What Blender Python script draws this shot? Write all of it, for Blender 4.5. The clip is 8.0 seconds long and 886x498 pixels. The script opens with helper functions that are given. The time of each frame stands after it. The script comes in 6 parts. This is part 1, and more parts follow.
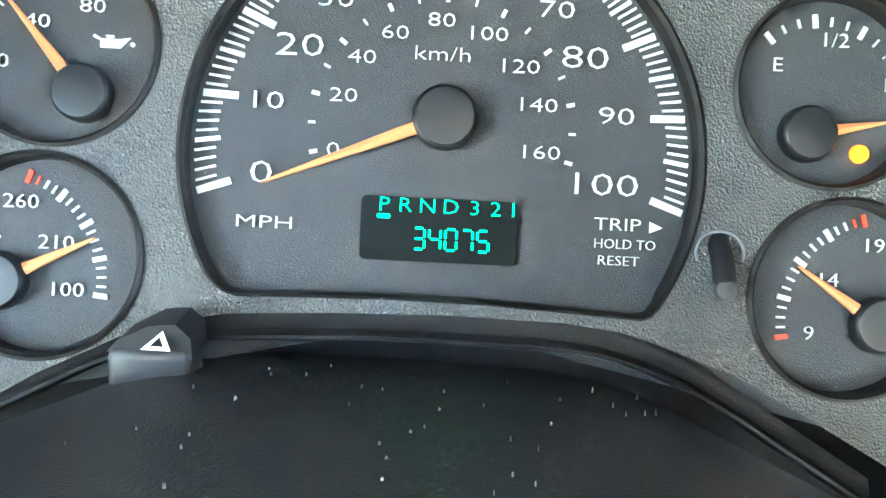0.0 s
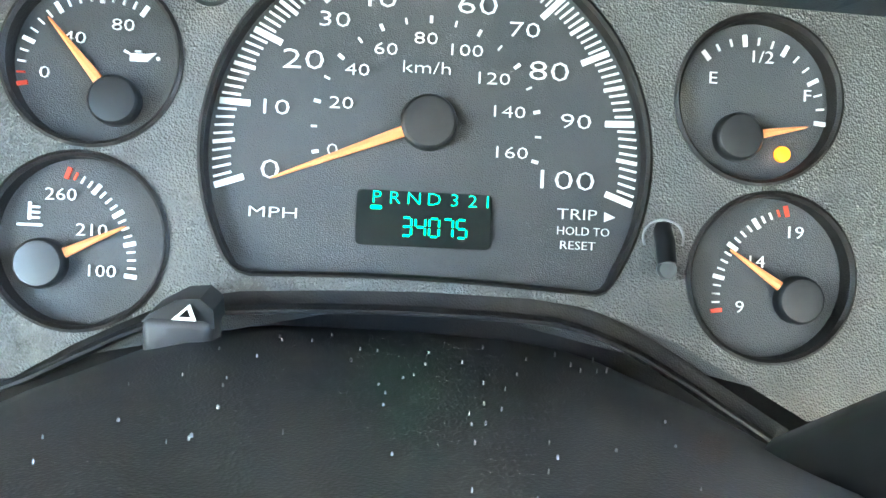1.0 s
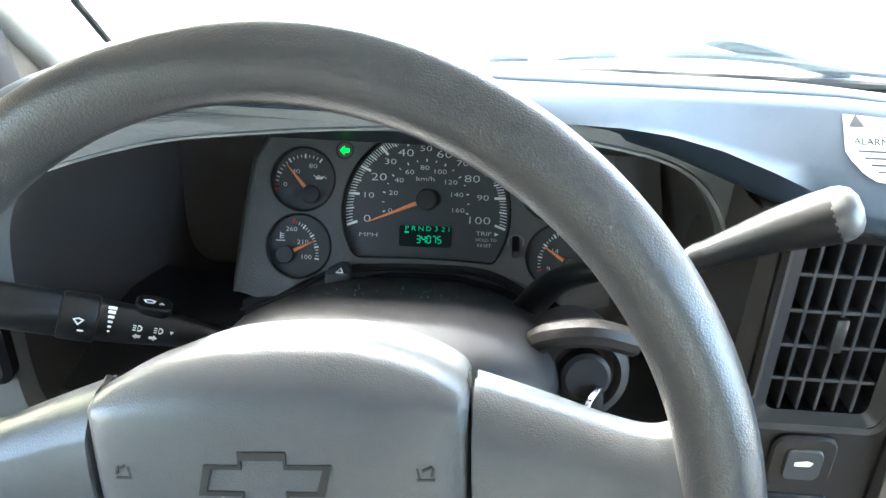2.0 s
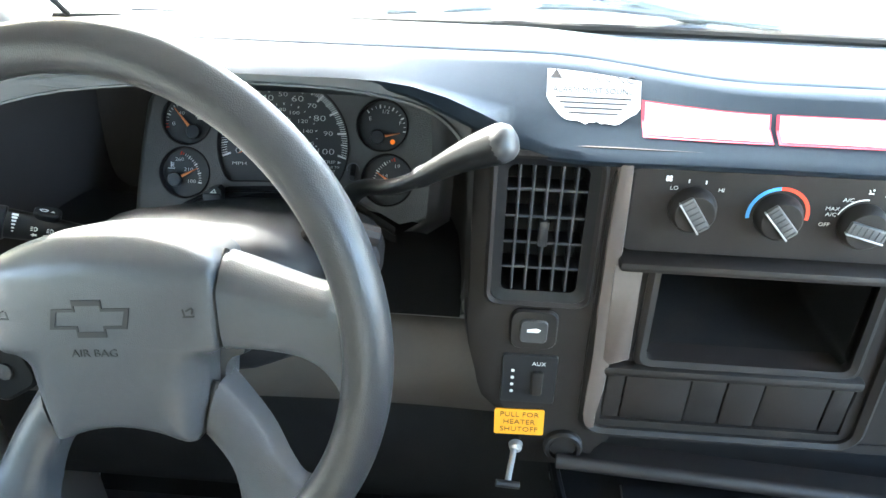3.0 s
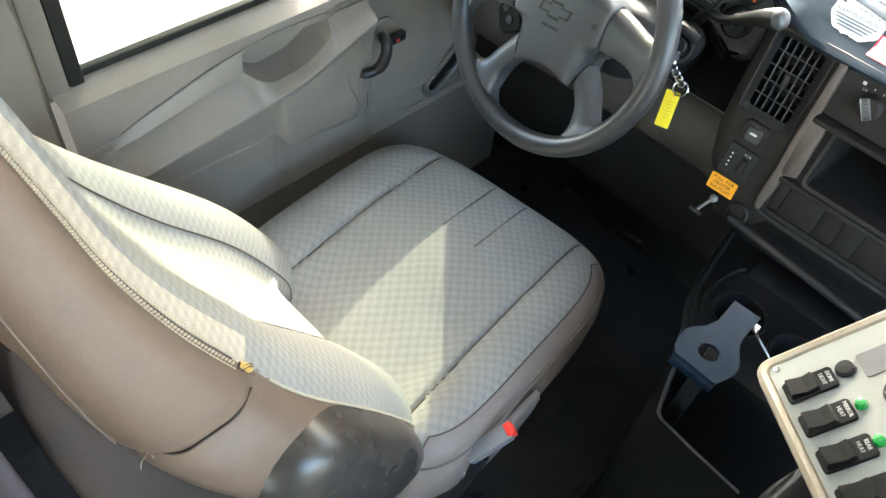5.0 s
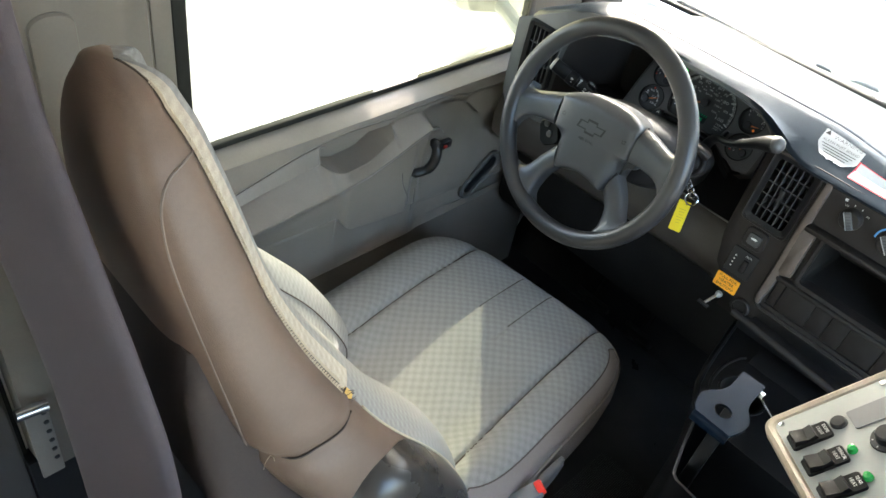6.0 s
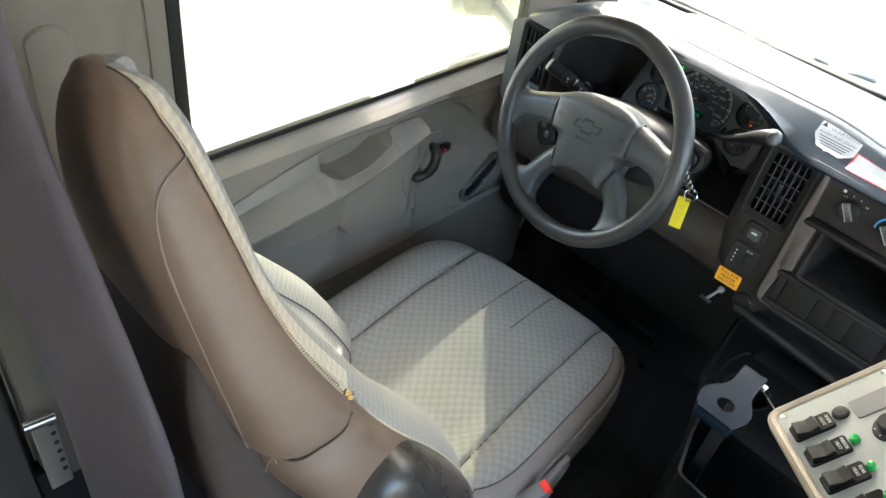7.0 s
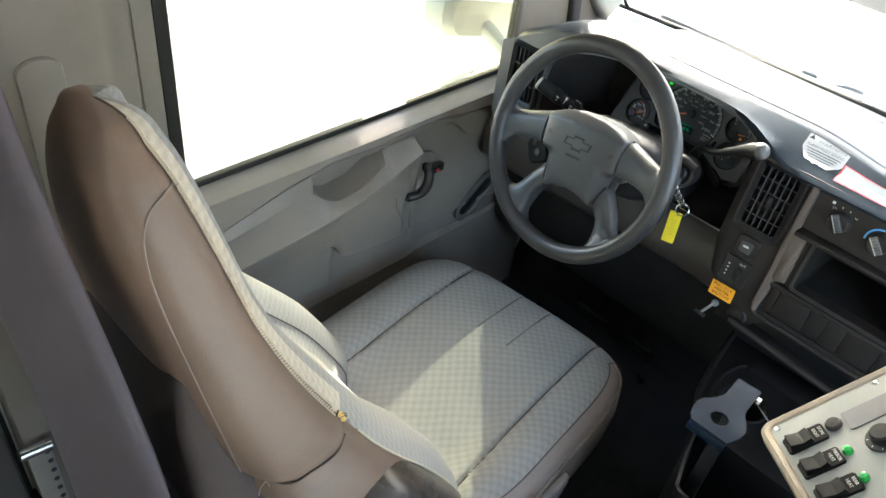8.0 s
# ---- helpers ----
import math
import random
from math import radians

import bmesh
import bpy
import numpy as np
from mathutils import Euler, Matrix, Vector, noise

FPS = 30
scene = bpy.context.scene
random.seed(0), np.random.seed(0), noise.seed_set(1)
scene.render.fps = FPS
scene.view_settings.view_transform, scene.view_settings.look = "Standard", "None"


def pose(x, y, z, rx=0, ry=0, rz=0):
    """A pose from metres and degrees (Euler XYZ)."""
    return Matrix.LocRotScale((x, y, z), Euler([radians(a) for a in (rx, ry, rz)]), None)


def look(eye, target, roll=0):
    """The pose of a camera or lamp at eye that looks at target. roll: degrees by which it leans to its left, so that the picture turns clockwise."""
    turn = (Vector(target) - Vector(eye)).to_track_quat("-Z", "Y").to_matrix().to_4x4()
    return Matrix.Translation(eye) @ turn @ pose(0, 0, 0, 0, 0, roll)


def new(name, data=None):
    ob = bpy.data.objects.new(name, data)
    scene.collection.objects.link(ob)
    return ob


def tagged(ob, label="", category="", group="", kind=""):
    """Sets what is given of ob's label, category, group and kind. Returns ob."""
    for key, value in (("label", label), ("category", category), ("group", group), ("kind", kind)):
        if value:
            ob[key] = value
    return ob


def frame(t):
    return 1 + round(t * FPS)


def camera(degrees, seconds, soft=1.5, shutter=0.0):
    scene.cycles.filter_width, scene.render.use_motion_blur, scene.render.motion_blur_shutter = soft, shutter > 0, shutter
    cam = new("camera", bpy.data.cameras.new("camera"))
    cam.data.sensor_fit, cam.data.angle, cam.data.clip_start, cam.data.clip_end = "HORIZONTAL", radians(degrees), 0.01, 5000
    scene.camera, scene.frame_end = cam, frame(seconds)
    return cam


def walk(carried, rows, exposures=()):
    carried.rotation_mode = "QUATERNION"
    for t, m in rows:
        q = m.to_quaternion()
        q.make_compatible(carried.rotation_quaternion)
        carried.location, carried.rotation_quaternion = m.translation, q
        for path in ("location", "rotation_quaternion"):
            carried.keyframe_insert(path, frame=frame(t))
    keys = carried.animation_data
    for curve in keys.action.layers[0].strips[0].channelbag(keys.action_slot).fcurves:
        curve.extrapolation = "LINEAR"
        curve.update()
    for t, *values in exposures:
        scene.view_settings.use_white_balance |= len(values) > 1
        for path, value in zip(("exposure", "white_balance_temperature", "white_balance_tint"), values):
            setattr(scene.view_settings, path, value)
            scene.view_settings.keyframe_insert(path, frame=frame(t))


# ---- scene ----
cam = camera(59.8, 8.0)
PATH = [
    (0, (0.036, 0.037, 1.163), (0.104, 1.773, 0.173), 5.2),
    (0.5, (0.038, 0.038, 1.163), (0.111, 1.795, 0.212), 5.1),
    (1, (0.034, 0.006, 1.176), (0.152, 1.741, 0.189), 5.9),
    (1.2, (0.032, -0.047, 1.201), (0.145, 1.696, 0.228), 5.7),
    (2.3, (0.124, -0.403, 1.409), (-0.023, 1.313, 0.392), 1.3),
    (2.5, (0.165, -0.425, 1.417), (-0.012, 1.256, 0.348), 1.0),
    (3, (0.256, -0.475, 1.448), (0.145, 1.17, 0.316), 1.2),
    (3.5, (0.325, -0.562, 1.498), (0.064, 0.997, 0.273), 3.6),
    (4, (0.44, -0.69, 1.585), (-0.156, 0.639, 0.215), 7.6),
    (4.5, (0.513, -0.834, 1.69), (-0.268, 0.175, 0.15), 8.1),
    (4.7, (0.524, -0.88, 1.713), (-0.25, 0.103, 0.152), 8.4),
    (5.8, (0.572, -1.148, 1.819), (-0.338, 0.005, 0.462), 12.5),
    (6, (0.579, -1.165, 1.823), (-0.357, 0.003, 0.496), 12.1),
    (6.5, (0.592, -1.171, 1.821), (-0.382, -0.009, 0.517), 10.7),
    (7, (0.596, -1.161, 1.821), (-0.365, -0.001, 0.506), 10.0),
    (7.5, (0.6, -1.156, 1.824), (-0.358, 0.004, 0.506), 9.6),
    (8, (0.609, -1.153, 1.829), (-0.381, 0.022, 0.548), 8.5),
]
walk(cam, [(t, look(eye, target, roll)) for t, eye, target, roll in PATH],
     exposures=[(0.0, 8.15, 6350, 3), (1.0, 8.2, 6400, 3), (1.6, 6.5, 6250, 4), (2.3, 5.5, 6050, 5), (3.5, 5.5, 6200, 4), (4.0, 5.6, 6400, 4), (4.5, 5.3, 6600, 3), (5.8, 4.35, 6600, 6), (8.0, 4.32, 6600, 6)])

# ---- world and light ----
SUN_EL, SUN_AZ = radians(30.5), radians(-45)      # azimuth from +y towards +x
world = bpy.data.worlds.new("sky")
scene.world = world
world.use_nodes = True
_n = world.node_tree.nodes
_sky = _n.new("ShaderNodeTexSky")
_sky.sky_type, _sky.sun_disc = "NISHITA", False
_sky.sun_elevation, _sky.sun_rotation = SUN_EL, SUN_AZ
_sky.dust_density = 3.0
world.node_tree.links.new(_sky.outputs[0], _n["Background"].inputs[0])
_n["Background"].inputs[1].default_value = 0.15
_sun = bpy.data.lights.new("sun", "SUN")
_sun.energy, _sun.angle, _sun.color = 1.7, radians(0.6), (1.0, 0.95, 0.86)
SUN_DIR = Vector((math.sin(SUN_AZ) * math.cos(SUN_EL), math.cos(SUN_AZ) * math.cos(SUN_EL), math.sin(SUN_EL)))
new("sun", _sun).matrix_world = look(SUN_DIR * 20, (0, 0, 0))


# ---- materials ----
def mat(name, color, rough=0.6, metal=0.0, vary=0.12, scale=9.0, grain=0.0, grain_scale=900.0, dirt=0.0, transmission=0.0, emit=0.0, coat=0.0, spec=0.5):
    m = bpy.data.materials.new(name)
    m.use_nodes = True
    nt = m.node_tree
    b = nt.nodes["Principled BSDF"]
    b.inputs["Roughness"].default_value = rough
    b.inputs["Metallic"].default_value = metal
    b.inputs["Transmission Weight"].default_value = transmission
    b.inputs["Coat Weight"].default_value = coat
    b.inputs["Specular IOR Level"].default_value = spec
    col = (*color, 1)
    b.inputs["Base Color"].default_value = col
    if emit:
        b.inputs["Emission Color"].default_value = col
        b.inputs["Emission Strength"].default_value = emit
    tc = nt.nodes.new("ShaderNodeTexCoord")
    if vary:
        big = nt.nodes.new("ShaderNodeTexNoise")
        big.inputs["Scale"].default_value, big.inputs["Detail"].default_value = scale, 6
        fine = nt.nodes.new("ShaderNodeTexNoise")
        fine.inputs["Scale"].default_value, fine.inputs["Detail"].default_value = scale * 25, 3
        add = nt.nodes.new("ShaderNodeMath")
        add.operation = "MULTIPLY_ADD"
        add.inputs[1].default_value = 0.4
        ramp = nt.nodes.new("ShaderNodeMapRange")
        ramp.inputs[1].default_value, ramp.inputs[2].default_value = 0.4, 1.0
        mix = nt.nodes.new("ShaderNodeMix")
        mix.data_type = "RGBA"
        mix.inputs["A"].default_value = (*[c * (1 - vary) for c in color], 1)
        mix.inputs["B"].default_value = (*[min(1, c * (1 + vary) + dirt * 0.05) for c in color], 1)
        nt.links.new(tc.outputs["Object"], big.inputs["Vector"])
        nt.links.new(tc.outputs["Object"], fine.inputs["Vector"])
        nt.links.new(fine.outputs[0], add.inputs[0])
        nt.links.new(big.outputs[0], add.inputs[2])
        nt.links.new(add.outputs[0], ramp.inputs[0])
        nt.links.new(ramp.outputs[0], mix.inputs["Factor"])
        nt.links.new(mix.outputs["Result"], b.inputs["Base Color"])
        rr = nt.nodes.new("ShaderNodeMapRange")
        rr.inputs[3].default_value, rr.inputs[4].default_value = max(0.02, rough - 0.08), min(1, rough + 0.08)
        nt.links.new(big.outputs[0], rr.inputs[0])
        nt.links.new(rr.outputs[0], b.inputs["Roughness"])
    if grain:
        v = nt.nodes.new("ShaderNodeTexVoronoi")
        v.inputs["Scale"].default_value = grain_scale
        bp = nt.nodes.new("ShaderNodeBump")
        bp.inputs["Strength"].default_value, bp.inputs["Distance"].default_value = grain, 0.0006
        nt.links.new(tc.outputs["Object"], v.inputs["Vector"])
        nt.links.new(v.outputs["Distance"], bp.inputs["Height"])
        nt.links.new(bp.outputs[0], b.inputs["Normal"])
    return m


def fabric(name, light, dark, cell=0.0098):
    """Grey seat cloth: a soft basket weave of small raised cells over fine threads."""
    m = mat(name, light, 0.95, vary=0.0, spec=0.2)
    nt = m.node_tree
    b = nt.nodes["Principled BSDF"]

    def node(kind, **values):
        nd = nt.nodes.new(kind)
        for key, v in values.items():
            nd.inputs[key].default_value = v
        return nd

    def calc(op, a, c, e=None):
        nd = nt.nodes.new("ShaderNodeMath")
        nd.operation = op
        for slot, v in enumerate((a, c, e)):
            if v is None:
                continue
            if isinstance(v, (int, float)):
                nd.inputs[slot].default_value = v
            else:
                nt.links.new(v, nd.inputs[slot])
        return nd.outputs[0]
    tc = nt.nodes.new("ShaderNodeTexCoord")
    jit = node("ShaderNodeTexNoise", Scale=160.0)
    sep = nt.nodes.new("ShaderNodeSeparateXYZ")
    nt.links.new(tc.outputs["Object"], jit.inputs["Vector"])
    nt.links.new(tc.outputs["Object"], sep.inputs[0])
    f = math.pi / cell
    wob = calc("MULTIPLY", jit.outputs[0], 1.3)
    along = calc("SUBTRACT", sep.outputs["Y"], sep.outputs["Z"])
    p = calc("MULTIPLY_ADD", sep.outputs["X"], f, wob)
    q = calc("MULTIPLY_ADD", along, f, wob)
    cells = calc("MULTIPLY", calc("SINE", p, 0.0), calc("SINE", q, 0.0))
    weave = calc("MULTIPLY_ADD", cells, 0.5, 0.5)
    thread = node("ShaderNodeTexNoise", Scale=900.0)
    big = node("ShaderNodeTexNoise", Scale=7.0)
    nt.links.new(tc.outputs["Object"], thread.inputs["Vector"])
    nt.links.new(tc.outputs["Object"], big.inputs["Vector"])
    mx = nt.nodes.new("ShaderNodeMix")
    mx.data_type = "RGBA"
    mx.inputs["A"].default_value, mx.inputs["B"].default_value = (*dark, 1), (*light, 1)
    nt.links.new(weave, mx.inputs["Factor"])
    speck = calc("MULTIPLY_ADD", thread.outputs[0], 0.9, calc("MULTIPLY_ADD", big.outputs[0], 0.3, 0.40))
    mx2 = nt.nodes.new("ShaderNodeMix")
    mx2.data_type, mx2.blend_type = "RGBA", "MULTIPLY"
    mx2.inputs["Factor"].default_value = 0.7
    nt.links.new(mx.outputs["Result"], mx2.inputs["A"])
    nt.links.new(speck, mx2.inputs["B"])
    nt.links.new(mx2.outputs["Result"], b.inputs["Base Color"])
    bp = node("ShaderNodeBump", Strength=0.42, Distance=0.0010)
    nt.links.new(calc("MULTIPLY_ADD", thread.outputs[0], 0.35, weave), bp.inputs["Height"])
    nt.links.new(bp.outputs[0], b.inputs["Normal"])
    return m


DASH = mat("charcoal grained plastic", (0.0175, 0.0145, 0.0130), 0.52, grain=0.22, grain_scale=1500, spec=0.26)
# Charcoal skin; the sky's blue reflection is mixed into its base colour.
DASHTOP = mat("charcoal soft dash skin", (0.016, 0.023, 0.032), 0.32, grain=0.12, grain_scale=1600, spec=0.13)
HOODIN = mat("matt black plastic", (0.036, 0.030, 0.027), 0.6, grain=0.2)
SHROUD = mat("dusty black shroud plastic", (0.016, 0.0155, 0.016), 0.48, grain=0.15, grain_scale=1500, vary=0.3, scale=30, spec=0.20)
BEZEL = mat("grained grey cluster plastic", (0.082, 0.080, 0.075), 0.42, grain=0.8, grain_scale=1400)
FACE = mat("charcoal dial face", (0.046, 0.047, 0.048), 0.7, grain=0.4, grain_scale=2600, vary=0.08)
RIMTRIM = mat("taupe painted trim", (0.105, 0.084, 0.074), 0.42, grain=0.15, grain_scale=1500)
KNEE = mat("dark grey knee panel plastic", (0.060, 0.052, 0.044), 0.5, grain=0.2, grain_scale=1400, spec=0.3)
HOODRIM = mat("grey hood trim", (0.120, 0.120, 0.116), 0.42, grain=0.15, grain_scale=1600)
DOORGREY = mat("warm grey door plastic", (0.190, 0.166, 0.140), 0.40, grain=0.25, grain_scale=1300)
DOORDARK = mat("dark grey door plastic", (0.085, 0.080, 0.074), 0.5, grain=0.25, grain_scale=1300)
PILLAR = mat("light taupe pillar plastic", (0.15, 0.132, 0.108), 0.5, grain=0.2, grain_scale=1300)
PALEPILLAR = mat("pale beige pillar plastic", (0.46, 0.43, 0.37), 0.5, grain=0.2, grain_scale=1300)
VINYL = mat("brown taupe seat vinyl", (0.150, 0.102, 0.075), 0.42, grain=0.3, grain_scale=900, spec=0.3)
CLOTH = fabric("grey patterned seat cloth", (0.262, 0.259, 0.250), (0.208, 0.205, 0.197))
WHEELMAT = mat("slate leather grain", (0.034, 0.034, 0.035), 0.31, grain=0.24, grain_scale=1100, vary=0.10, scale=20)
PADMAT = mat("slate airbag plastic", (0.058, 0.061, 0.065), 0.31, grain=0.2, grain_scale=1300)
BLACK = mat("black moulded plastic", (0.010, 0.010, 0.011), 0.4, vary=0.1)
# Near-black rubber, used as well to put shade into recesses by colour.
SHADEBLACK = mat("worn black toe rubber and recess shade", (0.016, 0.0155, 0.015), 0.7, vary=0.3, scale=14, spec=0.05)
SWITCH = mat("black switch plastic", (0.007, 0.007, 0.0075), 0.42, vary=0.05, spec=0.22)
RUBBER = mat("black ribbed rubber mat", (0.046, 0.043, 0.042), 0.30, vary=0.35, scale=14)
BELT = mat("dark grey board cloth", (0.056, 0.044, 0.050), 0.7, grain=0.4, grain_scale=900)
WHITE = mat("white printed ink", (0.75, 0.75, 0.72), 0.6, vary=0.0)
REDINK = mat("red printed ink", (0.7, 0.06, 0.02), 0.6, vary=0.0)
BLUEINK = mat("blue printed ink", (0.08, 0.35, 0.75), 0.6, vary=0.0)
ORANGE = mat("orange needle paint", (0.80, 0.26, 0.09), 0.5, vary=0.0)
LCD = mat("dark display glass", (0.003, 0.006, 0.006), 0.5, vary=0.0, spec=0.15)
GREENLIT = mat("lit green segments", (0.02, 1.0, 0.40), 0.6, vary=0.0, emit=0.006, spec=0.1)
GREENLAMP = mat("lit green indicator", (0.02, 0.9, 0.05), 0.4, vary=0.0, emit=0.04)
AMBERLAMP = mat("lit amber indicator", (1.0, 0.22, 0.01), 0.4, vary=0.0, emit=0.010)
CHROME = mat("bright steel", (0.65, 0.65, 0.65), 0.22, metal=1.0, vary=0.05)
SATIN = mat("satin silver plastic", (0.42, 0.42, 0.42), 0.35, metal=0.6, vary=0.05)
YELLOW = mat("yellow plastic tag", (0.85, 0.68, 0.02), 0.45, vary=0.06)
STICKER = mat("orange warning sticker", (0.90, 0.38, 0.02), 0.5, vary=0.04)
PAPER = mat("white label paper", (0.50, 0.52, 0.54), 0.5, vary=0.04)
REDEDGE = mat("red label border", (0.75, 0.05, 0.08), 0.5, vary=0.0)
BEIGE = mat("beige box plastic", (0.42, 0.36, 0.28), 0.5, grain=0.4)
PLATE = mat("off white switch plate", (0.33, 0.345, 0.335), 0.3, vary=0.05)
LEVER = mat("satin black lever plastic", (0.010, 0.010, 0.0105), 0.34, vary=0.1, spec=0.22)
SKIRT = mat("taupe seat skirt vinyl", (0.215, 0.180, 0.160), 0.45, grain=0.3, grain_scale=900, spec=0.3)
BROWNCAP = mat("dark brown glossy vinyl", (0.040, 0.034, 0.030), 0.28, grain=0.15, grain_scale=900)
CONSOLE = mat("black console plastic", (0.0065, 0.0062, 0.0064), 0.36, grain=0.2, grain_scale=1500, spec=0.25)
KNOBSILVER = mat("worn dark silver plastic", (0.085, 0.085, 0.087), 0.35, vary=0.08)
KNOBGREY = mat("charcoal knob plastic", (0.045, 0.045, 0.046), 0.4, vary=0.06)
STEELBLUE = mat("blue grey painted steel", (0.0045, 0.011, 0.023), 0.34, vary=0.15, spec=0.07)
SLAT = mat("dark grey vent plastic", (0.034, 0.034, 0.036), 0.4, vary=0.06, spec=0.35)
FLAPGREY = mat("grey plastic insert", (0.16, 0.16, 0.17), 0.4, vary=0.06)
GREENCAP = mat("green lamp lens", (0.02, 0.35, 0.06), 0.15, vary=0.0, coat=0.6)
REDPLASTIC = mat("red plastic", (0.75, 0.03, 0.02), 0.35, vary=0.0)
FOAM = mat("yellow seat foam", (0.62, 0.38, 0.10), 0.9, vary=0.2, scale=60)
SEAMBROWN = mat("tan brown seam", (0.070, 0.052, 0.040), 0.8, vary=0.1)
THREAD = mat("dark brown thread", (0.05, 0.035, 0.025), 0.8, vary=0.0)
PALETHREAD = mat("cream welt cloth", (0.40, 0.34, 0.25), 0.85, vary=0.15, scale=300)
GLASS = mat("clear glass", (1, 1, 1), 0.0, vary=0.0, transmission=1.0)


def tinted(name, tint):
    """Thin tinted side glass that lets dimmed daylight through."""
    m = bpy.data.materials.new(name)
    m.use_nodes = True
    nt = m.node_tree
    tr, gl, mx = nt.nodes.new("ShaderNodeBsdfTransparent"), nt.nodes.new("ShaderNodeBsdfGlossy"), nt.nodes.new("ShaderNodeMixShader")
    tr.inputs["Color"].default_value = (*tint, 1)
    gl.inputs["Roughness"].default_value = 0.02
    mx.inputs["Fac"].default_value = 0.03
    nt.links.new(tr.outputs[0], mx.inputs[1])
    nt.links.new(gl.outputs[0], mx.inputs[2])
    nt.links.new(mx.outputs[0], nt.nodes["Material Output"].inputs["Surface"])
    return m


DARKTINT = tinted("dark tinted side glass", (0.40, 0.415, 0.39))
TINT = tinted("tinted side glass", (0.40, 0.412, 0.36))
CONCRETE = mat("pale concrete yard", (0.62, 0.60, 0.55), 0.9, vary=0.12, scale=1.5)
PAINTWHITE = mat("white vehicle paint", (0.75, 0.75, 0.75), 0.3, vary=0.03, coat=0.4)
# Kept pale so that the unseen roof and walls bounce light inward.
CEIL = mat("pale grey cab lining", (0.68, 0.67, 0.64), 0.8, vary=0.06)
SEAL = mat("black window seal", (0.014, 0.014, 0.012), 0.6, vary=0.1, spec=0.2)


# ---- mesh helpers ----
def finish(bm, name, material, smooth=True, sharp=32):
    me = bpy.data.meshes.new(name)
    bmesh.ops.recalc_face_normals(bm, faces=bm.faces)
    bm.to_mesh(me)
    bm.free()
    if smooth:
        me.polygons.foreach_set("use_smooth", [True] * len(me.polygons))
        me.set_sharp_from_angle(angle=radians(sharp))
    me.materials.append(material)
    return me


def thing(name, base, label, category, group="", kind=""):
    e = new(name)
    e.location = base
    e.empty_display_size = 0.05
    return tagged(e, label, category, group, kind)


def part(name, bm, material, parent, label="", smooth=True, sharp=32):
    """A mesh in world coordinates as one part under a thing or under a part."""
    ob = new(name, finish(bm, name, material, smooth, sharp))
    ob.parent = parent
    if parent.data is None:
        ob.matrix_parent_inverse = Matrix.Translation(-parent.location)
    return tagged(ob, label)


def solid(name, bm, material, label, category, group="", kind="", smooth=True, sharp=32):
    return tagged(new(name, finish(bm, name, material, smooth, sharp)), label, category, group, kind)


def move(bm, m):
    bmesh.ops.transform(bm, matrix=m, verts=bm.verts)
    return bm


def join(*bms):
    out = bms[0]
    for b in bms[1:]:
        me = bpy.data.meshes.new("tmp")
        b.to_mesh(me)
        b.free()
        out.from_mesh(me)
        bpy.data.meshes.remove(me)
    return out


def rbox(x0, x1, y0, y1, z0, z1, r=0.003, seg=2):
    bm = bmesh.new()
    bmesh.ops.create_cube(bm, size=1.0)
    bmesh.ops.transform(bm, matrix=Matrix.Translation(((x0 + x1) / 2, (y0 + y1) / 2, (z0 + z1) / 2)) @ Matrix.Diagonal((abs(x1 - x0), abs(y1 - y0), abs(z1 - z0), 1)), verts=bm.verts)
    if r:
        bmesh.ops.bevel(bm, geom=bm.edges[:], offset=r, segments=seg, profile=0.5, affect="EDGES", clamp_overlap=True)
    return bm


def loft(rings, close=True, cap=True):
    """Skin a list of rings of points."""
    bm = bmesh.new()
    vs = [[bm.verts.new(p) for p in r] for r in rings]
    n = len(rings[0])
    for a, b in zip(vs, vs[1:]):
        for i in range(n if close else n - 1):
            j = (i + 1) % n
            bm.faces.new((a[i], a[j], b[j], b[i]))
    if cap and close:
        bm.faces.new(vs[0][::-1])
        bm.faces.new(vs[-1])
    return bm


def tube(path, radius, seg=10, cap=True):
    pts = [Vector(p) for p in path]
    rings = []
    for i, p in enumerate(pts):
        d = (pts[min(i + 1, len(pts) - 1)] - pts[max(i - 1, 0)]).normalized()
        a = d.orthogonal().normalized() if i == 0 else (a - d * a.dot(d)).normalized()
        b = d.cross(a)
        r = radius[i] if isinstance(radius, (list, tuple)) else radius
        rings.append([p + a * r * math.cos(2 * math.pi * k / seg) + b * r * math.sin(2 * math.pi * k / seg) for k in range(seg)])
    return loft(rings, True, cap)


def curve(points, n=8):
    """A smooth path through a few points (Catmull-Rom)."""
    P = [Vector(p) for p in points]
    P = [P[0] * 2 - P[1]] + P + [P[-1] * 2 - P[-2]]
    out = []
    for i in range(1, len(P) - 2):
        for k in range(n):
            t = k / n
            a, b, c, d = P[i - 1:i + 3]
            out.append(0.5 * (2 * b + (c - a) * t + (2 * a - 5 * b + 4 * c - d) * t * t + (3 * b - a - 3 * c + d) * t ** 3))
    return out + [P[-2]]


def disc_stack(profile, seg=32, m=Matrix(), sx=1.0):
    """A turned shape about local z from (radius, height) pairs."""
    rings = [[m @ Vector((r * sx * math.cos(2 * math.pi * k / seg), r * math.sin(2 * math.pi * k / seg), h)) for k in range(seg)] for r, h in profile]
    return loft(rings)


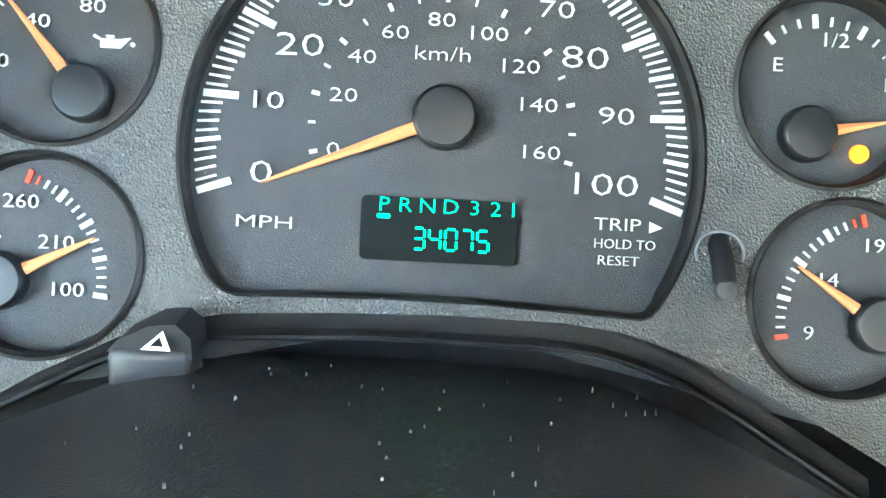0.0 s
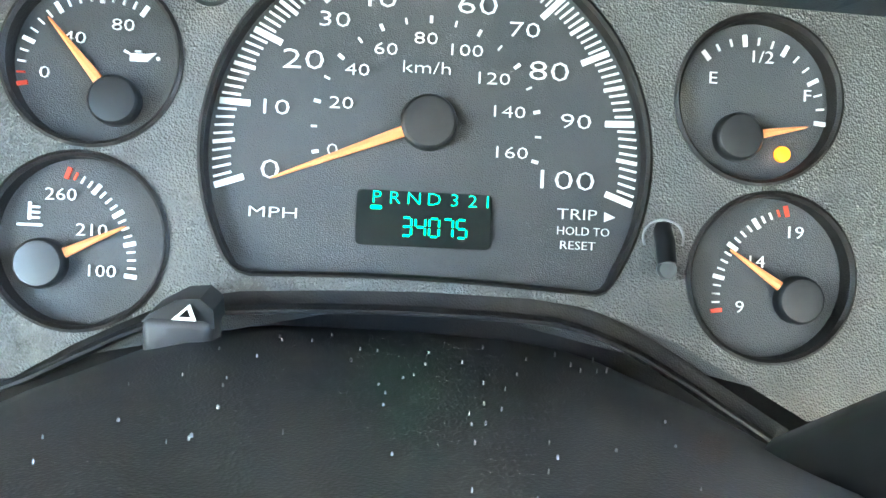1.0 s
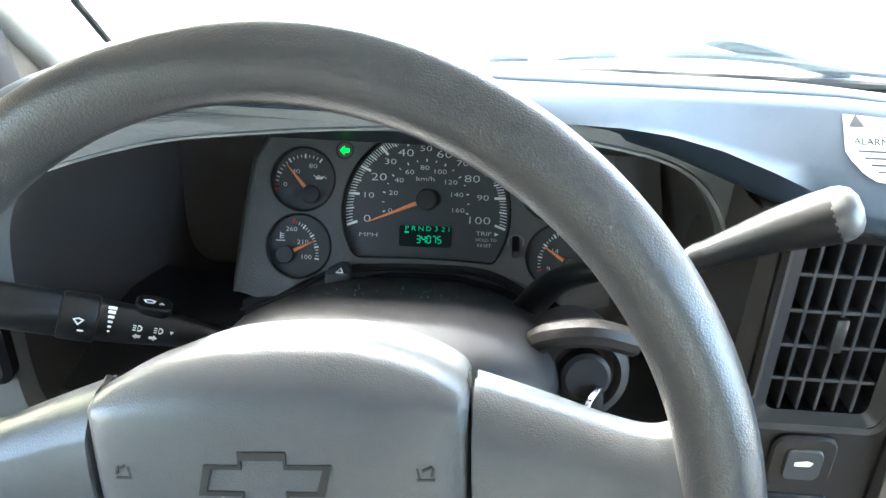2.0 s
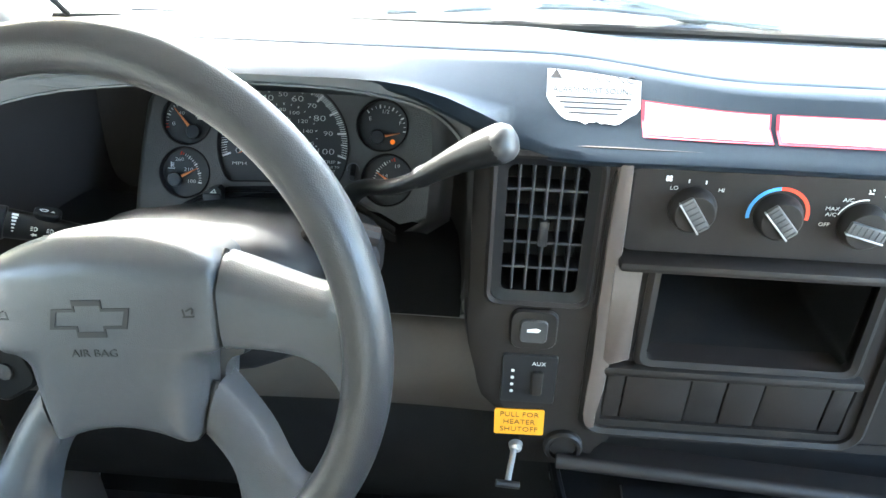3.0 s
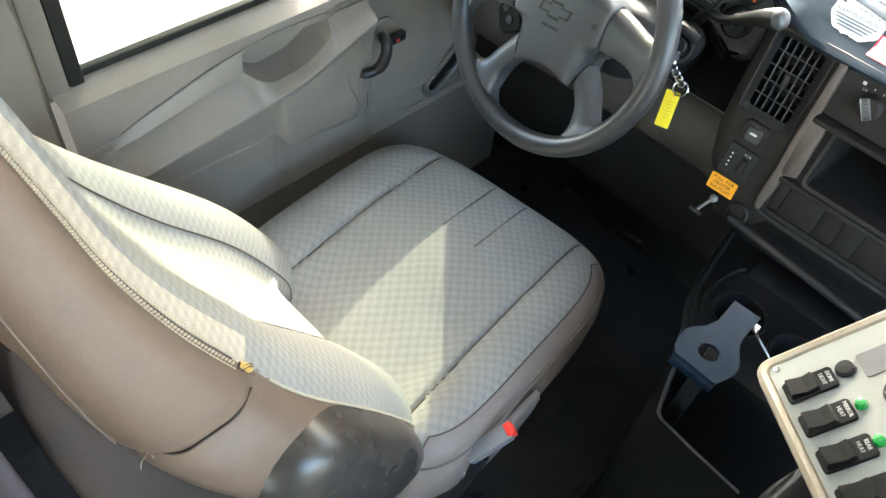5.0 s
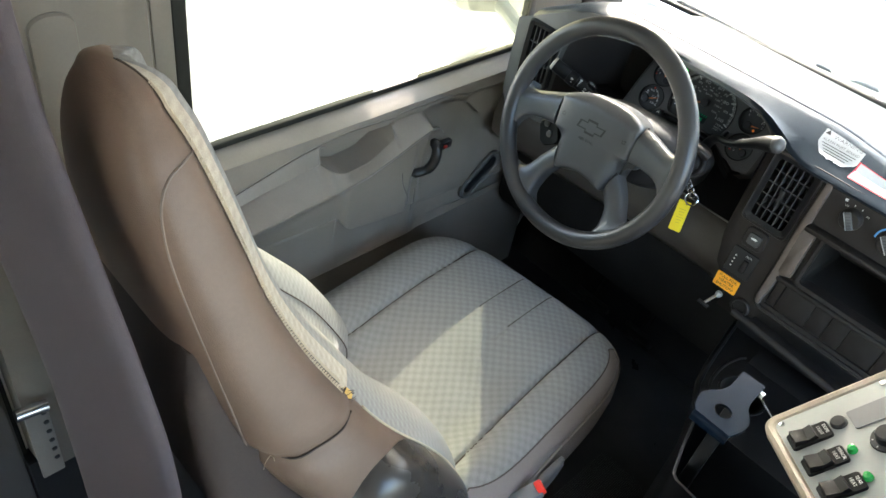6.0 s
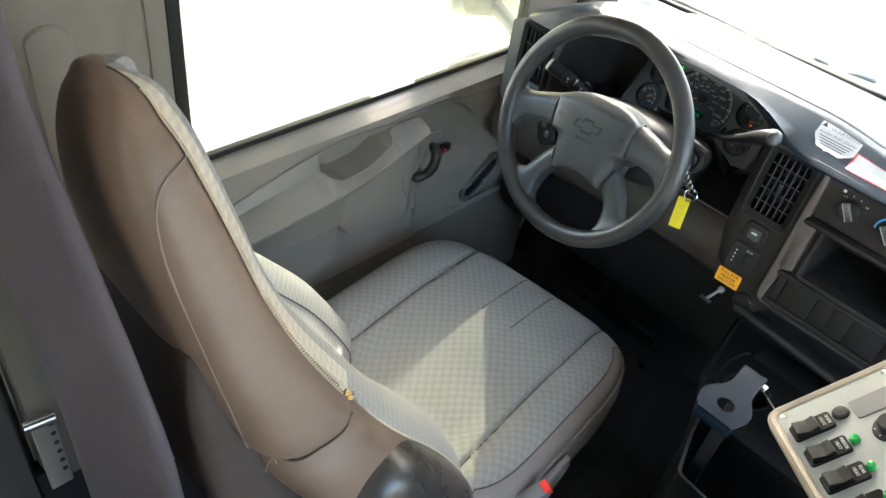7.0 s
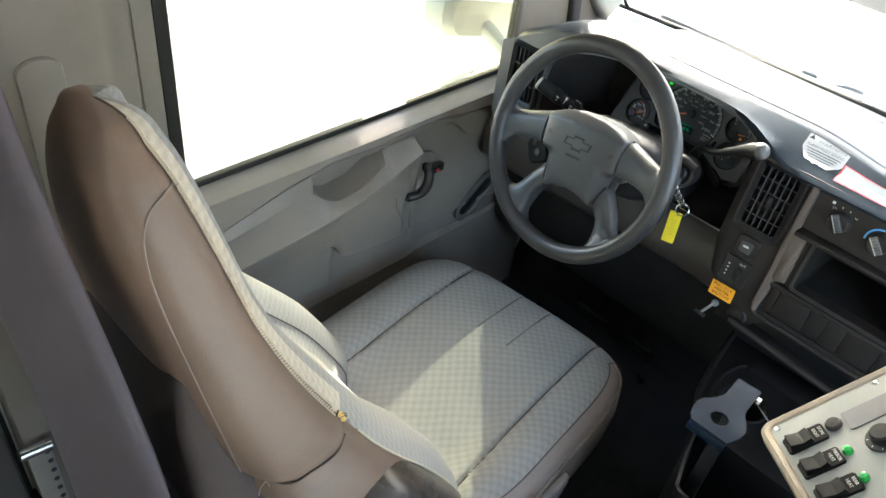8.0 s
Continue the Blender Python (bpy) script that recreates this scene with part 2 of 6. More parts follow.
def rounded(w, h, r, n=5, cx=0.0, cy=0.0):
    """A rounded rectangle as 2D points."""
    out = []
    for sx, sy, a0 in ((1, 1, 0), (-1, 1, 90), (-1, -1, 180), (1, -1, 270)):
        for k in range(n):
            a = radians(a0 + 90 * k / (n - 1))
            out.append((cx + sx * (w / 2 - r) + r * math.cos(a), cy + sy * (h / 2 - r) + r * math.sin(a)))
    return out


def plate(outline, h0, h1, m=Matrix(), bev=0.0):
    """A flat shape with thickness between local heights, its top edge chamfered by bev."""
    c = Vector((sum(p[0] for p in outline) / len(outline), sum(p[1] for p in outline) / len(outline)))
    rings = [[m @ Vector((x, y, h0)) for x, y in outline], [m @ Vector((x, y, h1 - bev)) for x, y in outline]]
    if bev:
        rings.append([m @ Vector((x + (c.x - x) * bev / max(0.004, abs(c.x - x) + abs(c.y - y)) * 1.2, y + (c.y - y) * bev / max(0.004, abs(c.x - x) + abs(c.y - y)) * 1.2, h1)) for x, y in outline])
    return loft(rings)


def ring_frame(inner, outer, h0, h1, m=Matrix(), lip=0.0):
    """A frame between two outlines with the same count of points."""
    rings = [[m @ Vector((x, y, h0)) for x, y in outer], [m @ Vector((x, y, h1)) for x, y in outer],
             [m @ Vector((x, y, h1 + lip)) for x, y in inner], [m @ Vector((x, y, h0)) for x, y in inner]]
    bm = loft(rings, True, False)
    vs = list(bm.verts)
    n = len(inner)
    for i in range(n):
        j = (i + 1) % n
        bm.faces.new((vs[3 * n + i], vs[3 * n + j], vs[j], vs[i]))
    return bm


def grid(nu, nv, f):
    """An open sheet: f(u, v) for u, v in 0..1."""
    bm = bmesh.new()
    vs = [[bm.verts.new(f(i / nu, j / nv)) for j in range(nv + 1)] for i in range(nu + 1)]
    for i in range(nu):
        for j in range(nv):
            bm.faces.new((vs[i][j], vs[i + 1][j], vs[i + 1][j + 1], vs[i][j + 1]))
    return bm


def words(body, size, m, wide=1.0, deep=0.0003):
    """Writing in the built-in font, centred on local x, y."""
    cu = bpy.data.curves.new("words", "FONT")
    cu.body, cu.size, cu.align_x, cu.align_y, cu.extrude, cu.resolution_u, cu.offset = body, size, "CENTER", "CENTER", deep, 2, -0.016 * size
    ob = bpy.data.objects.new("words", cu)
    me = bpy.data.meshes.new_from_object(ob)
    bm = bmesh.new()
    bm.from_mesh(me)
    bpy.data.objects.remove(ob)
    bpy.data.meshes.remove(me)
    bpy.data.curves.remove(cu)
    bmesh.ops.remove_doubles(bm, verts=bm.verts[:], dist=0.000002)
    return move(bm, m @ Matrix.Diagonal((wide, 1, 1, 1)))


def sstep(a, b, x):
    t = min(1, max(0, (x - a) / (b - a)))
    return t * t * (3 - 2 * t)


def closed_sheet(nu, nv, f, g):
    """A sheet with a back: f is the front face, g the back."""
    bm = bmesh.new()
    A = [[bm.verts.new(f(i / nu, j / nv)) for j in range(nv + 1)] for i in range(nu + 1)]
    B = [[bm.verts.new(g(i / nu, j / nv)) for j in range(nv + 1)] for i in range(nu + 1)]
    for i in range(nu):
        for j in range(nv):
            bm.faces.new((A[i][j], A[i + 1][j], A[i + 1][j + 1], A[i][j + 1]))
            bm.faces.new((B[i][j + 1], B[i + 1][j + 1], B[i + 1][j], B[i][j]))
    for i in range(nu):
        for j in (0, nv):
            bm.faces.new((A[i][j], B[i][j], B[i + 1][j], A[i + 1][j]))
    for j in range(nv):
        for i in (0, nu):
            bm.faces.new((A[i][j], A[i][j + 1], B[i][j + 1], B[i][j]))
    return bm


def axes(origin, u, v):
    u, v = Vector(u).normalized(), Vector(v).normalized()
    n = u.cross(v).normalized()
    v = n.cross(u)
    m = Matrix((u, v, n)).transposed().to_4x4()
    m.translation = origin
    return m


def holed(xs, zs, holes, y0, y1, warp=None, keep=None):
    """A wall in the x-z plane from y0 (front) to y1, cut in cells by xs and zs; cells inside a hole are left out."""
    bm = bmesh.new()
    xs, zs = sorted(set(xs)), sorted(set(zs))

    def full(i, j):
        if not (0 <= i < len(xs) - 1 and 0 <= j < len(zs) - 1):
            return False
        cx, cz = (xs[i] + xs[i + 1]) / 2, (zs[j] + zs[j + 1]) / 2
        if keep and not keep(cx, cz):
            return False
        return not any(a < cx < b and c < cz < d for a, b, c, d in holes)
    cache = {}

    def v(i, j, y):
        if (i, j, y) not in cache:
            p = Vector((xs[i], y, zs[j]))
            cache[i, j, y] = bm.verts.new(warp(p) if warp else p)
        return cache[i, j, y]
    for i in range(len(xs) - 1):
        for j in range(len(zs) - 1):
            if not full(i, j):
                continue
            for y in (y0, y1):
                bm.faces.new((v(i, j, y), v(i + 1, j, y), v(i + 1, j + 1, y), v(i, j + 1, y)))
            for di, dj, a, b in ((-1, 0, (0, 0), (0, 1)), (1, 0, (1, 0), (1, 1)), (0, -1, (0, 0), (1, 0)), (0, 1, (0, 1), (1, 1))):
                if not full(i + di, j + dj):
                    bm.faces.new((v(i + a[0], j + a[1], y0), v(i + b[0], j + b[1], y0), v(i + b[0], j + b[1], y1), v(i + a[0], j + a[1], y1)))
    return bm


def spaced(a, b, n):
    return [a + (b - a) * k / n for k in range(n + 1)]


FLOOR = 0.28

# ---- ground and shell ----
bm = grid(60, 60, lambda u, v: Vector(((u - 0.5) * 1600, (v - 0.5) * 1600, -0.42)))
solid("ground", bm, CONCRETE, "pale sunlit concrete yard around the vehicle", "ground", kind="structure")

solid("floor", rbox(-0.46, 1.36, -6.0, 0.555, FLOOR - 0.06, FLOOR, 0.004), RUBBER, "black rubber cab floor", "floor", kind="structure")
# toe board rising in front of the pedals
solid("toe_board", move(rbox(-0.46, 0.42, -0.012, 0.012, -0.05, 0.55, 0.004), pose(0, 0.40, FLOOR, -28)), SHADEBLACK, "black rubber toe board rising under the dash", "toe board", kind="structure")
ribs = bmesh.new()
for k in range(34):
    x = 0.245 + k * 0.0045
    ribs = join(ribs, rbox(x, x + 0.0022, -0.62, 0.02 + 0.004 * (k % 3), FLOOR - 0.001, FLOOR + 0.0022, 0.0006, 1))
tagged(solid("floor_ribs", ribs, RUBBER, "fine parallel ribs moulded in the rubber floor", "floor ribs", kind="stuff"))

# firewall behind the dash, right wall, rear wall, roof: plain shell with its openings
solid("wall_front", rbox(-0.50, 1.60, 0.56, 0.60, -0.1, 1.03, 0.0), BLACK, "dark firewall behind the dashboard", "wall", kind="structure")
def side_wall(name, x0, x1, y_front, windows, label):
    ys = sorted({-6.0, y_front, *[v for w in windows for v in w[:2]]})
    zs = sorted({-0.1, 2.3, *[v for w in windows for v in w[2:]]})
    solid(name, holed(ys, zs, windows, x0, x1, warp=lambda p: Vector((p.y, p.x, p.z))), CEIL, label, "wall", kind="structure")


BUS_WINDOWS = [(-6.0 + 1.15 * k + 0.16, -6.0 + 1.15 * k + 1.00, 1.15, 1.85) for k in range(2)]
# Unseen right wall; its large front opening is sized to light the cab.
side_wall("wall_right", 1.36, 1.42, 0.66, BUS_WINDOWS + [(-0.95, 0.50, 0.95, 2.1)], "unseen pale grey side wall, its openings placed to let daylight in")
side_wall("wall_left", -0.47, -0.41, -1.02, BUS_WINDOWS, "pale grey bus side wall behind the driver")
solid("wall_back", holed([-0.50, 0.0, 0.95, 1.42], [-0.1, 0.9, 1.9, 2.3], [(0.0, 0.95, 0.9, 1.9)], -6.04, -6.0), CEIL, "pale grey rear wall with window opening", "wall", kind="structure")
def roof(x):
    """Section of the unseen roof lining; its front header hangs lower on the driver's side to block sun."""
    h = 1.355 + 0.06 * sstep(-0.02, 0.20, x)
    return [(-6.04, 2.30), (-0.75, 2.30), (-0.62, 1.80), (-0.20, 1.66), (0.11, h + 0.05), (0.185, h), (0.235, h + 0.075), (0.24, 1.50), (0.22, 1.55), (-0.18, 1.74), (-0.58, 1.88), (-0.70, 2.35), (-6.04, 2.35)]


solid("ceiling", loft([[Vector((x, y, z)) for y, z in roof(x)] for x in spaced(-0.50, 1.42, 24)]), CEIL, "unseen pale grey cab roof lining, its front header lowered to block sun", "ceiling", kind="structure", sharp=20)

# windscreen and its pillars
WS0, WS1 = Vector((0, 0.615, 1.085)), Vector((0, 0.20, 1.50))


def ws(x, s):
    p = WS0.lerp(WS1, s)
    bow = 0.05 * (1 - ((x - 0.45) / 0.9) ** 2)
    return Vector((x, p.y + bow - 0.03, p.z))


glass = grid(16, 6, lambda u, v: ws(-0.40 + 1.72 * u, v))
bmesh.ops.solidify(glass, geom=glass.faces[:], thickness=0.004)
windscreen = solid("windscreen", glass, GLASS, "clear raked windscreen", "windscreen", kind="structure")
windscreen.visible_shadow = False


def pillar(name, side, label):
    rings = []
    for k in range(13):
        s = k / 12
        c = ws(-0.405 if side < 0 else 1.325, s)
        w = 0.045 + 0.01 * s
        sec = rounded(w * 1.2, 0.085 + 0.01 * s, 0.02, 4)
        rings.append([Vector((c.x + a * 1.0, c.y - 0.03 + b * 0.75, c.z + b * 0.62)) for a, b in sec])
    return solid(name, loft(rings), PALEPILLAR, label, "pillar", kind="structure")


pillar("pillar_left", -1, "light taupe trim of the raked windscreen pillar")
pillar("pillar_right", 1, "light taupe trim of the far windscreen pillar")
solid("door_seal", loft([[Vector((-0.404 + dx, y + dy, z)) for dx, dy in rounded(0.022, 0.040, 0.008, 4)] for y, z in ((0.415, 1.04), (0.405, 1.11), (0.392, 1.172), (0.355, 1.25), (0.27, 1.40))]), mat("dark brown rubber", (0.030, 0.026, 0.022), 0.6), "dark rubber seal along the door frame", "seal", kind="structure")
solid("glass_edge_seal", tube([ws(-0.360, f) + Vector((0, -0.006, -0.002)) for f in spaced(0.0, 1.0, 8)], 0.0045, 8), SEAL, "dark seal along the windscreen side", "seal", kind="structure")
solid("windscreen_seal", tube([ws(-0.40 + 1.72 * k / 16, 0.0) + Vector((0, -0.012, 0.004)) for k in range(17)], 0.007, 8), SEAL, "black rubber seal along the windscreen base", "seal", kind="structure")

# bonnet and cowl outside, pale in the sun
cowl = loft([[Vector((x, y, z)) for y, z in ((0.63, 1.05), (0.66, 1.075), (0.86, 1.07), (1.25, 1.02), (1.60, 0.88), (1.66, 0.5), (0.63, 0.5))] for x in (-0.42, -0.2, 0.45, 1.1, 1.34)])
solid("bonnet", cowl, PAINTWHITE, "white painted short bonnet in full sun", "bonnet", kind="structure", sharp=50)
solid("cowl_grille", rbox(-0.30, 1.25, 0.645, 0.76, 1.072, 1.084, 0.004), mat("grey cowl plastic", (0.10, 0.11, 0.11), 0.6), "grey plastic cowl panel under the wipers", "cowl", kind="structure")


def wiper(x0, x1, y, z, piv):
    w = thing("windscreen_wiper", (piv, y, z), "grey green windscreen wiper resting on the glass", "wiper", "wipers")
    gm = mat("weathered wiper paint", (0.13, 0.16, 0.155), 0.5)
    part("blade", tube(curve([(x0, y - 0.015, z + 0.004), ((x0 + x1) / 2, y - 0.035, z + 0.028), (x1, y - 0.015, z + 0.002)]), 0.005, 6), gm, w)
    part("arm", tube(curve([(piv, y + 0.02, z), ((piv + x0) / 2, y - 0.01, z + 0.05), ((x0 + x1) / 2, y - 0.03, z + 0.042)]), [0.010] * 8 + [0.007] * 8 + [0.006], 8), gm, w)
    part("bridge", tube(curve([(x0 * 0.7 + x1 * 0.3, y - 0.026, z + 0.022), ((x0 + x1) / 2, y - 0.032, z + 0.046), (x0 * 0.3 + x1 * 0.7, y - 0.026, z + 0.022)]), 0.005, 6), gm, w)


wiper(0.09, 0.66, 0.665, 1.088, 0.56)

# ---- dashboard ----
dash = thing("dashboard", (0.4, 0.3, 0.85), "charcoal plastic van dashboard with sunlit top pad", "dashboard")


def crest(x):
    return 1.222 - 0.009 * sstep(0.28, 0.46, x) - 0.094 * sstep(-0.16, -0.40, x) - 0.008 * sstep(0.5, 1.3, x)


def brow(x):
    """0 over the cluster, 1 where the pad rolls down to the centre panel."""
    return sstep(0.14, 0.32, x)


def lip_y(x):
    return 0.108 - 0.056 * brow(x)


def pad_low(x):
    return crest(x) - 0.014 - 0.033 * brow(x) + 0.009 * sstep(0.30, 0.46, x)


def pad_front(x):
    """The sloping front of the top pad, from its lip up to the crest."""
    c, s, r = crest(x), brow(x), 0.024 * sstep(0.30, 0.48, x)
    low_side = [(0.101, c - 0.011), (0.108, c - 0.007), (0.124, c - 0.001), (0.136, c), (0.156, c - 0.001)]
    tall_side = [(0.058, pad_low(x) + 0.005), (0.097 - r * 0.4, c - 0.030 + r * 0.3), (0.125 - r, c - 0.002), (0.140 - r, c), (0.156, c - 0.001)]
    return [(p[0] + (q[0] - p[0]) * s, p[1] + (q[1] - p[1]) * s) for p, q in zip(low_side, tall_side)]


rings = []
for x in spaced(-0.332, 1.32, 60):
    c, f = crest(x), lip_y(x)
    lo = pad_low(x)
    prof = [(f + 0.02, lo - 0.008), (f + 0.002, lo - 0.005), (f, lo)] + pad_front(x) + [
            (0.175, c - 0.004), (0.25, c - 0.022), (0.40, c - 0.066), (0.52, c - 0.106), (0.585, c - 0.122), (0.60, c - 0.135), (0.60, c - 0.16), (0.25, c - 0.09), (f + 0.05, lo - 0.012)]
    rings.append([Vector((x, y, z)) for y, z in prof])
pad = part("top_pad", loft(rings), DASHTOP, dash, "charcoal soft top pad with sky blue mixed into its colour", sharp=60)
part("pad_ridge", loft([[Vector((x, 0.147 - 0.024 * sstep(0.30, 0.48, x) + dy, crest(x) - 0.001 + dz)) for dy, dz in ((-0.002, -0.004), (0.0, 0.0002), (0.0035, 0.0019), (0.007, 0.0024), (0.014, 0.0016), (0.030, -0.003), (0.030, -0.006))] for x in spaced(-0.16, 1.32, 50)]), DASHTOP, dash, "low step along the top of the pad", sharp=60)
for k in range(34):
    part("defroster_slot", move(rbox(-0.011, 0.011, -0.007, 0.007, -0.006, 0.0008, 0.0006, 1), pose(0.031 + 0.028 * k, 0.5135, crest(0.031 + 0.028 * k) - 0.1037, -18.4)), SLAT, dash)
# front face round the cluster: an arched opening, and the left vent
ARCH = curve([(x, z, 0) for x, z in ((-0.200, 0.972), (-0.216, 0.990), (-0.220, 1.03), (-0.216, 1.10), (-0.209, 1.140), (-0.194, 1.163), (-0.165, 1.176), (-0.08, 1.190), (0.02, 1.200), (0.12, 1.200), (0.18, 1.192), (0.212, 1.178), (0.233, 1.152), (0.241, 1.12), (0.241, 1.04), (0.236, 0.985), (0.220, 0.972), (0.02, 0.968), (-0.200, 0.972))], 4)[:-1]
ARCH = [(p.x, p.y) for p in ARCH]


def bezel_y(x, z):
    return 0.106 - 0.048 * sstep(-0.10, -0.24, x) + 0.02 * sstep(0.98, 0.93, z)


LVENT = (-0.292, -0.228, 1.035, 1.150)
outer = [(-0.332, 0.935), (-0.2, 0.935), (0.0, 0.935), (0.25, 0.935), (0.25, 1.0), (0.25, 1.1), (0.25, pad_low(0.25) + 0.002)] + [(x, pad_low(x) + 0.002 + 0.009 * (1 - sstep(-0.04, 0.10, x))) for x in spaced(0.22, -0.332, 14)] + [(-0.332, 1.05)]
bm = bmesh.new()
for lp0 in (outer, ARCH, [(LVENT[0], LVENT[2]), (LVENT[1], LVENT[2]), (LVENT[1], LVENT[3]), (LVENT[0], LVENT[3])]):
    vs = [bm.verts.new((x, bezel_y(x, z), z)) for x, z in lp0]
    for i in range(len(vs)):
        bm.edges.new((vs[i], vs[(i + 1) % len(vs)]))
bmesh.ops.triangle_fill(bm, use_beauty=True, edges=bm.edges[:])
bmesh.ops.subdivide_edges(bm, edges=bm.edges[:], cuts=2, use_grid_fill=True)
for v in bm.verts:
    v.co.y = bezel_y(v.co.x, v.co.z)
part("hood_bezel", bm, HOODRIM, dash, "grey moulded bezel round the cluster opening", sharp=60)


def tunnel(dy, k, grow=0.0):
    cx, cz = 0.012, 1.08
    return [Vector((cx + (x - cx) * k, bezel_y(x, z) * (1 if dy < 0.02 else 0) + (0.106 + dy if dy >= 0.02 else dy), cz + (z - cz) * k)) for x, z in ARCH]


part("hood_lip", loft([tunnel(0.004, 1.018), tunnel(-0.003, 1.012), tunnel(-0.003, 1.0), tunnel(0.012, 0.99)], True, False), HOODRIM, dash, "grey rolled lip of the hood")
part("hood_tunnel", loft([tunnel(0.010, 0.992), tunnel(0.04, 0.985), tunnel(0.10, 0.95), tunnel(0.178, 0.84), tunnel(0.18, 0.02)], True, False), HOODIN, dash, "matt black inside of the cluster hood")
part("hood_ledge", loft([[Vector((x, y, 0.982 + 0.018 * sstep(0.08, 0.24, y) + 0.01 * sstep(-0.17, -0.22, x))) for y in spaced(0.09, 0.25, 8)] for x in spaced(-0.215, 0.235, 18)], False, False), SHROUD, dash, "grey ledge under the cluster", sharp=60)
# knee panel below the column
rings = []
for x in spaced(-0.36, 0.29, 20):
    prof = [(0.118, 0.955), (0.098, 0.945), (0.085, 0.90), (0.090, 0.85), (0.125, 0.815), (0.20, 0.80), (0.22, 0.82), (0.14, 0.955)]
    rings.append([Vector((x, y, z + 0.012 * math.sin((x + 0.1) * 6))) for y, z in prof])
part("knee_panel", loft(rings), KNEE, dash, "dark grey lower knee panel under the column", sharp=50)
# Solid dark block added for the shade beneath the dashboard.
part("under_dash_shade", rbox(-0.36, 0.40, 0.16, 0.5, 0.60, 0.83, 0.03), SHADEBLACK, dash, "dark block standing for the shade under the dash")

# centre stack
ST_Y = 0.050


def stack_left(z):
    return 0.243 + 0.012 * sstep(1.0, 0.93, z) + 0.115 * sstep(0.945, 0.846, z) ** 1.6


VENT = (0.268, 0.336, 1.045, 1.166)
HVAC = (0.366, 0.590, 1.092, 1.168)
RADIO = (0.402, 0.578, 0.984, 1.082)
ROW = (0.372, 0.592, 0.908, 0.966)
xs = spaced(0.243, 0.30, 4) + spaced(0.30, 1.32, 24) + [v for h in (VENT, HVAC, RADIO, ROW) for v in h[:2]]
zs = spaced(0.846, 1.181, 22) + [v for h in (VENT, HVAC, RADIO, ROW) for v in h[2:]]


def stack_warp(p):
    s = sstep(0.30, 0.243, p.x)
    x = p.x + (stack_left(p.z) - 0.243) * s
    z = p.z + 0.044 * sstep(0.355, 0.385, p.x) * sstep(0.905, 0.850, p.z)
    return Vector((x, p.y + 0.012 * (p.z - 1.0) / 0.18 + 0.006 * sstep(0.26, 0.243, p.x), z))


part("centre_panel", holed(xs, zs, [VENT, HVAC, RADIO, ROW], ST_Y, 0.075, warp=stack_warp), DASH, dash, "charcoal centre dash panel")
part("panel_side", loft([[Vector((stack_left(z) + dx, y, z)) for z in spaced(0.846, 1.18, 14)] for y, dx in ((0.056, 0.0), (0.08, -0.004), (0.16, -0.008), (0.28, -0.008))], False, False), HOODIN, dash)


def lined_box(h, depth, m, name, label="", y=ST_Y, shrink=0.86):
    cx, cz, w, hh = (h[0] + h[1]) / 2, (h[2] + h[3]) / 2, h[1] - h[0], h[3] - h[2]
    q = rounded(w + 0.002, hh + 0.002, 0.008, 5, cx, cz)
    off = 0.012 * (cz - 1.0) / 0.18
    rings = [[Vector((cx + (x - cx) * k, y + off + d, cz + (z - cz) * k)) for x, z in q] for d, k in ((0.0, 1.0), (depth, shrink), (depth, 0.02))]
    return part(name, loft(rings, True, False), m, dash, label)


# The cubby's inner shade comes from its near-black colour.
lined_box(RADIO, 0.13, SHADEBLACK, "radio_cubby", "empty radio opening, its shade put in as black")
lined_box(HVAC, 0.014, DASH, "control_recess", shrink=0.96)
lined_box(ROW, 0.012, DASH, "switch_recess", shrink=0.97)


def surround(h, grow, proud, m, name, label="", r=0.012):
    cx, cz, w, hh = (h[0] + h[1]) / 2, (h[2] + h[3]) / 2, h[1] - h[0], h[3] - h[2]
    off = 0.012 * (cz - 1.0) / 0.18
    mm = axes((cx, ST_Y + off, cz), (1, 0, 0), (0, 0.066, 1))
    a, b = rounded(w, hh, r * 0.6, 5), rounded(w + 2 * grow, hh + 2 * grow, r, 5)
    c = rounded(w + grow * 1.1, hh + grow * 1.1, r * 0.9, 5)
    rings = [[mm @ Vector((x, y, z)) for x, y in q] for q, z in ((b, -0.004), (b, proud * 0.5), (c, proud), (a, proud * 0.7), (a, -0.006))]
    return part(name, loft(rings, True, False), m, dash, label)


surround(RADIO, 0.010, 0.006, DASH, "radio_frame")
# taupe trim that runs round controls, radio and switches
q_out, q_in = rounded(0.262, 0.284, 0.022, 7), rounded(0.240, 0.268, 0.014, 7)
mm = axes((0.482, ST_Y + 0.002, 1.034), (1, 0, 0), (0, 0.066, 1))
rings = [[mm @ Vector((x, y, z)) for x, y in q] for q, z in ((q_out, -0.006), (q_out, 0.003), (rounded(0.253, 0.276, 0.019, 7), 0.007), (q_in, 0.004), (q_in, -0.008))]
part("stack_trim", loft(rings, True, False), DASH, dash, "raised charcoal trim round radio and controls")
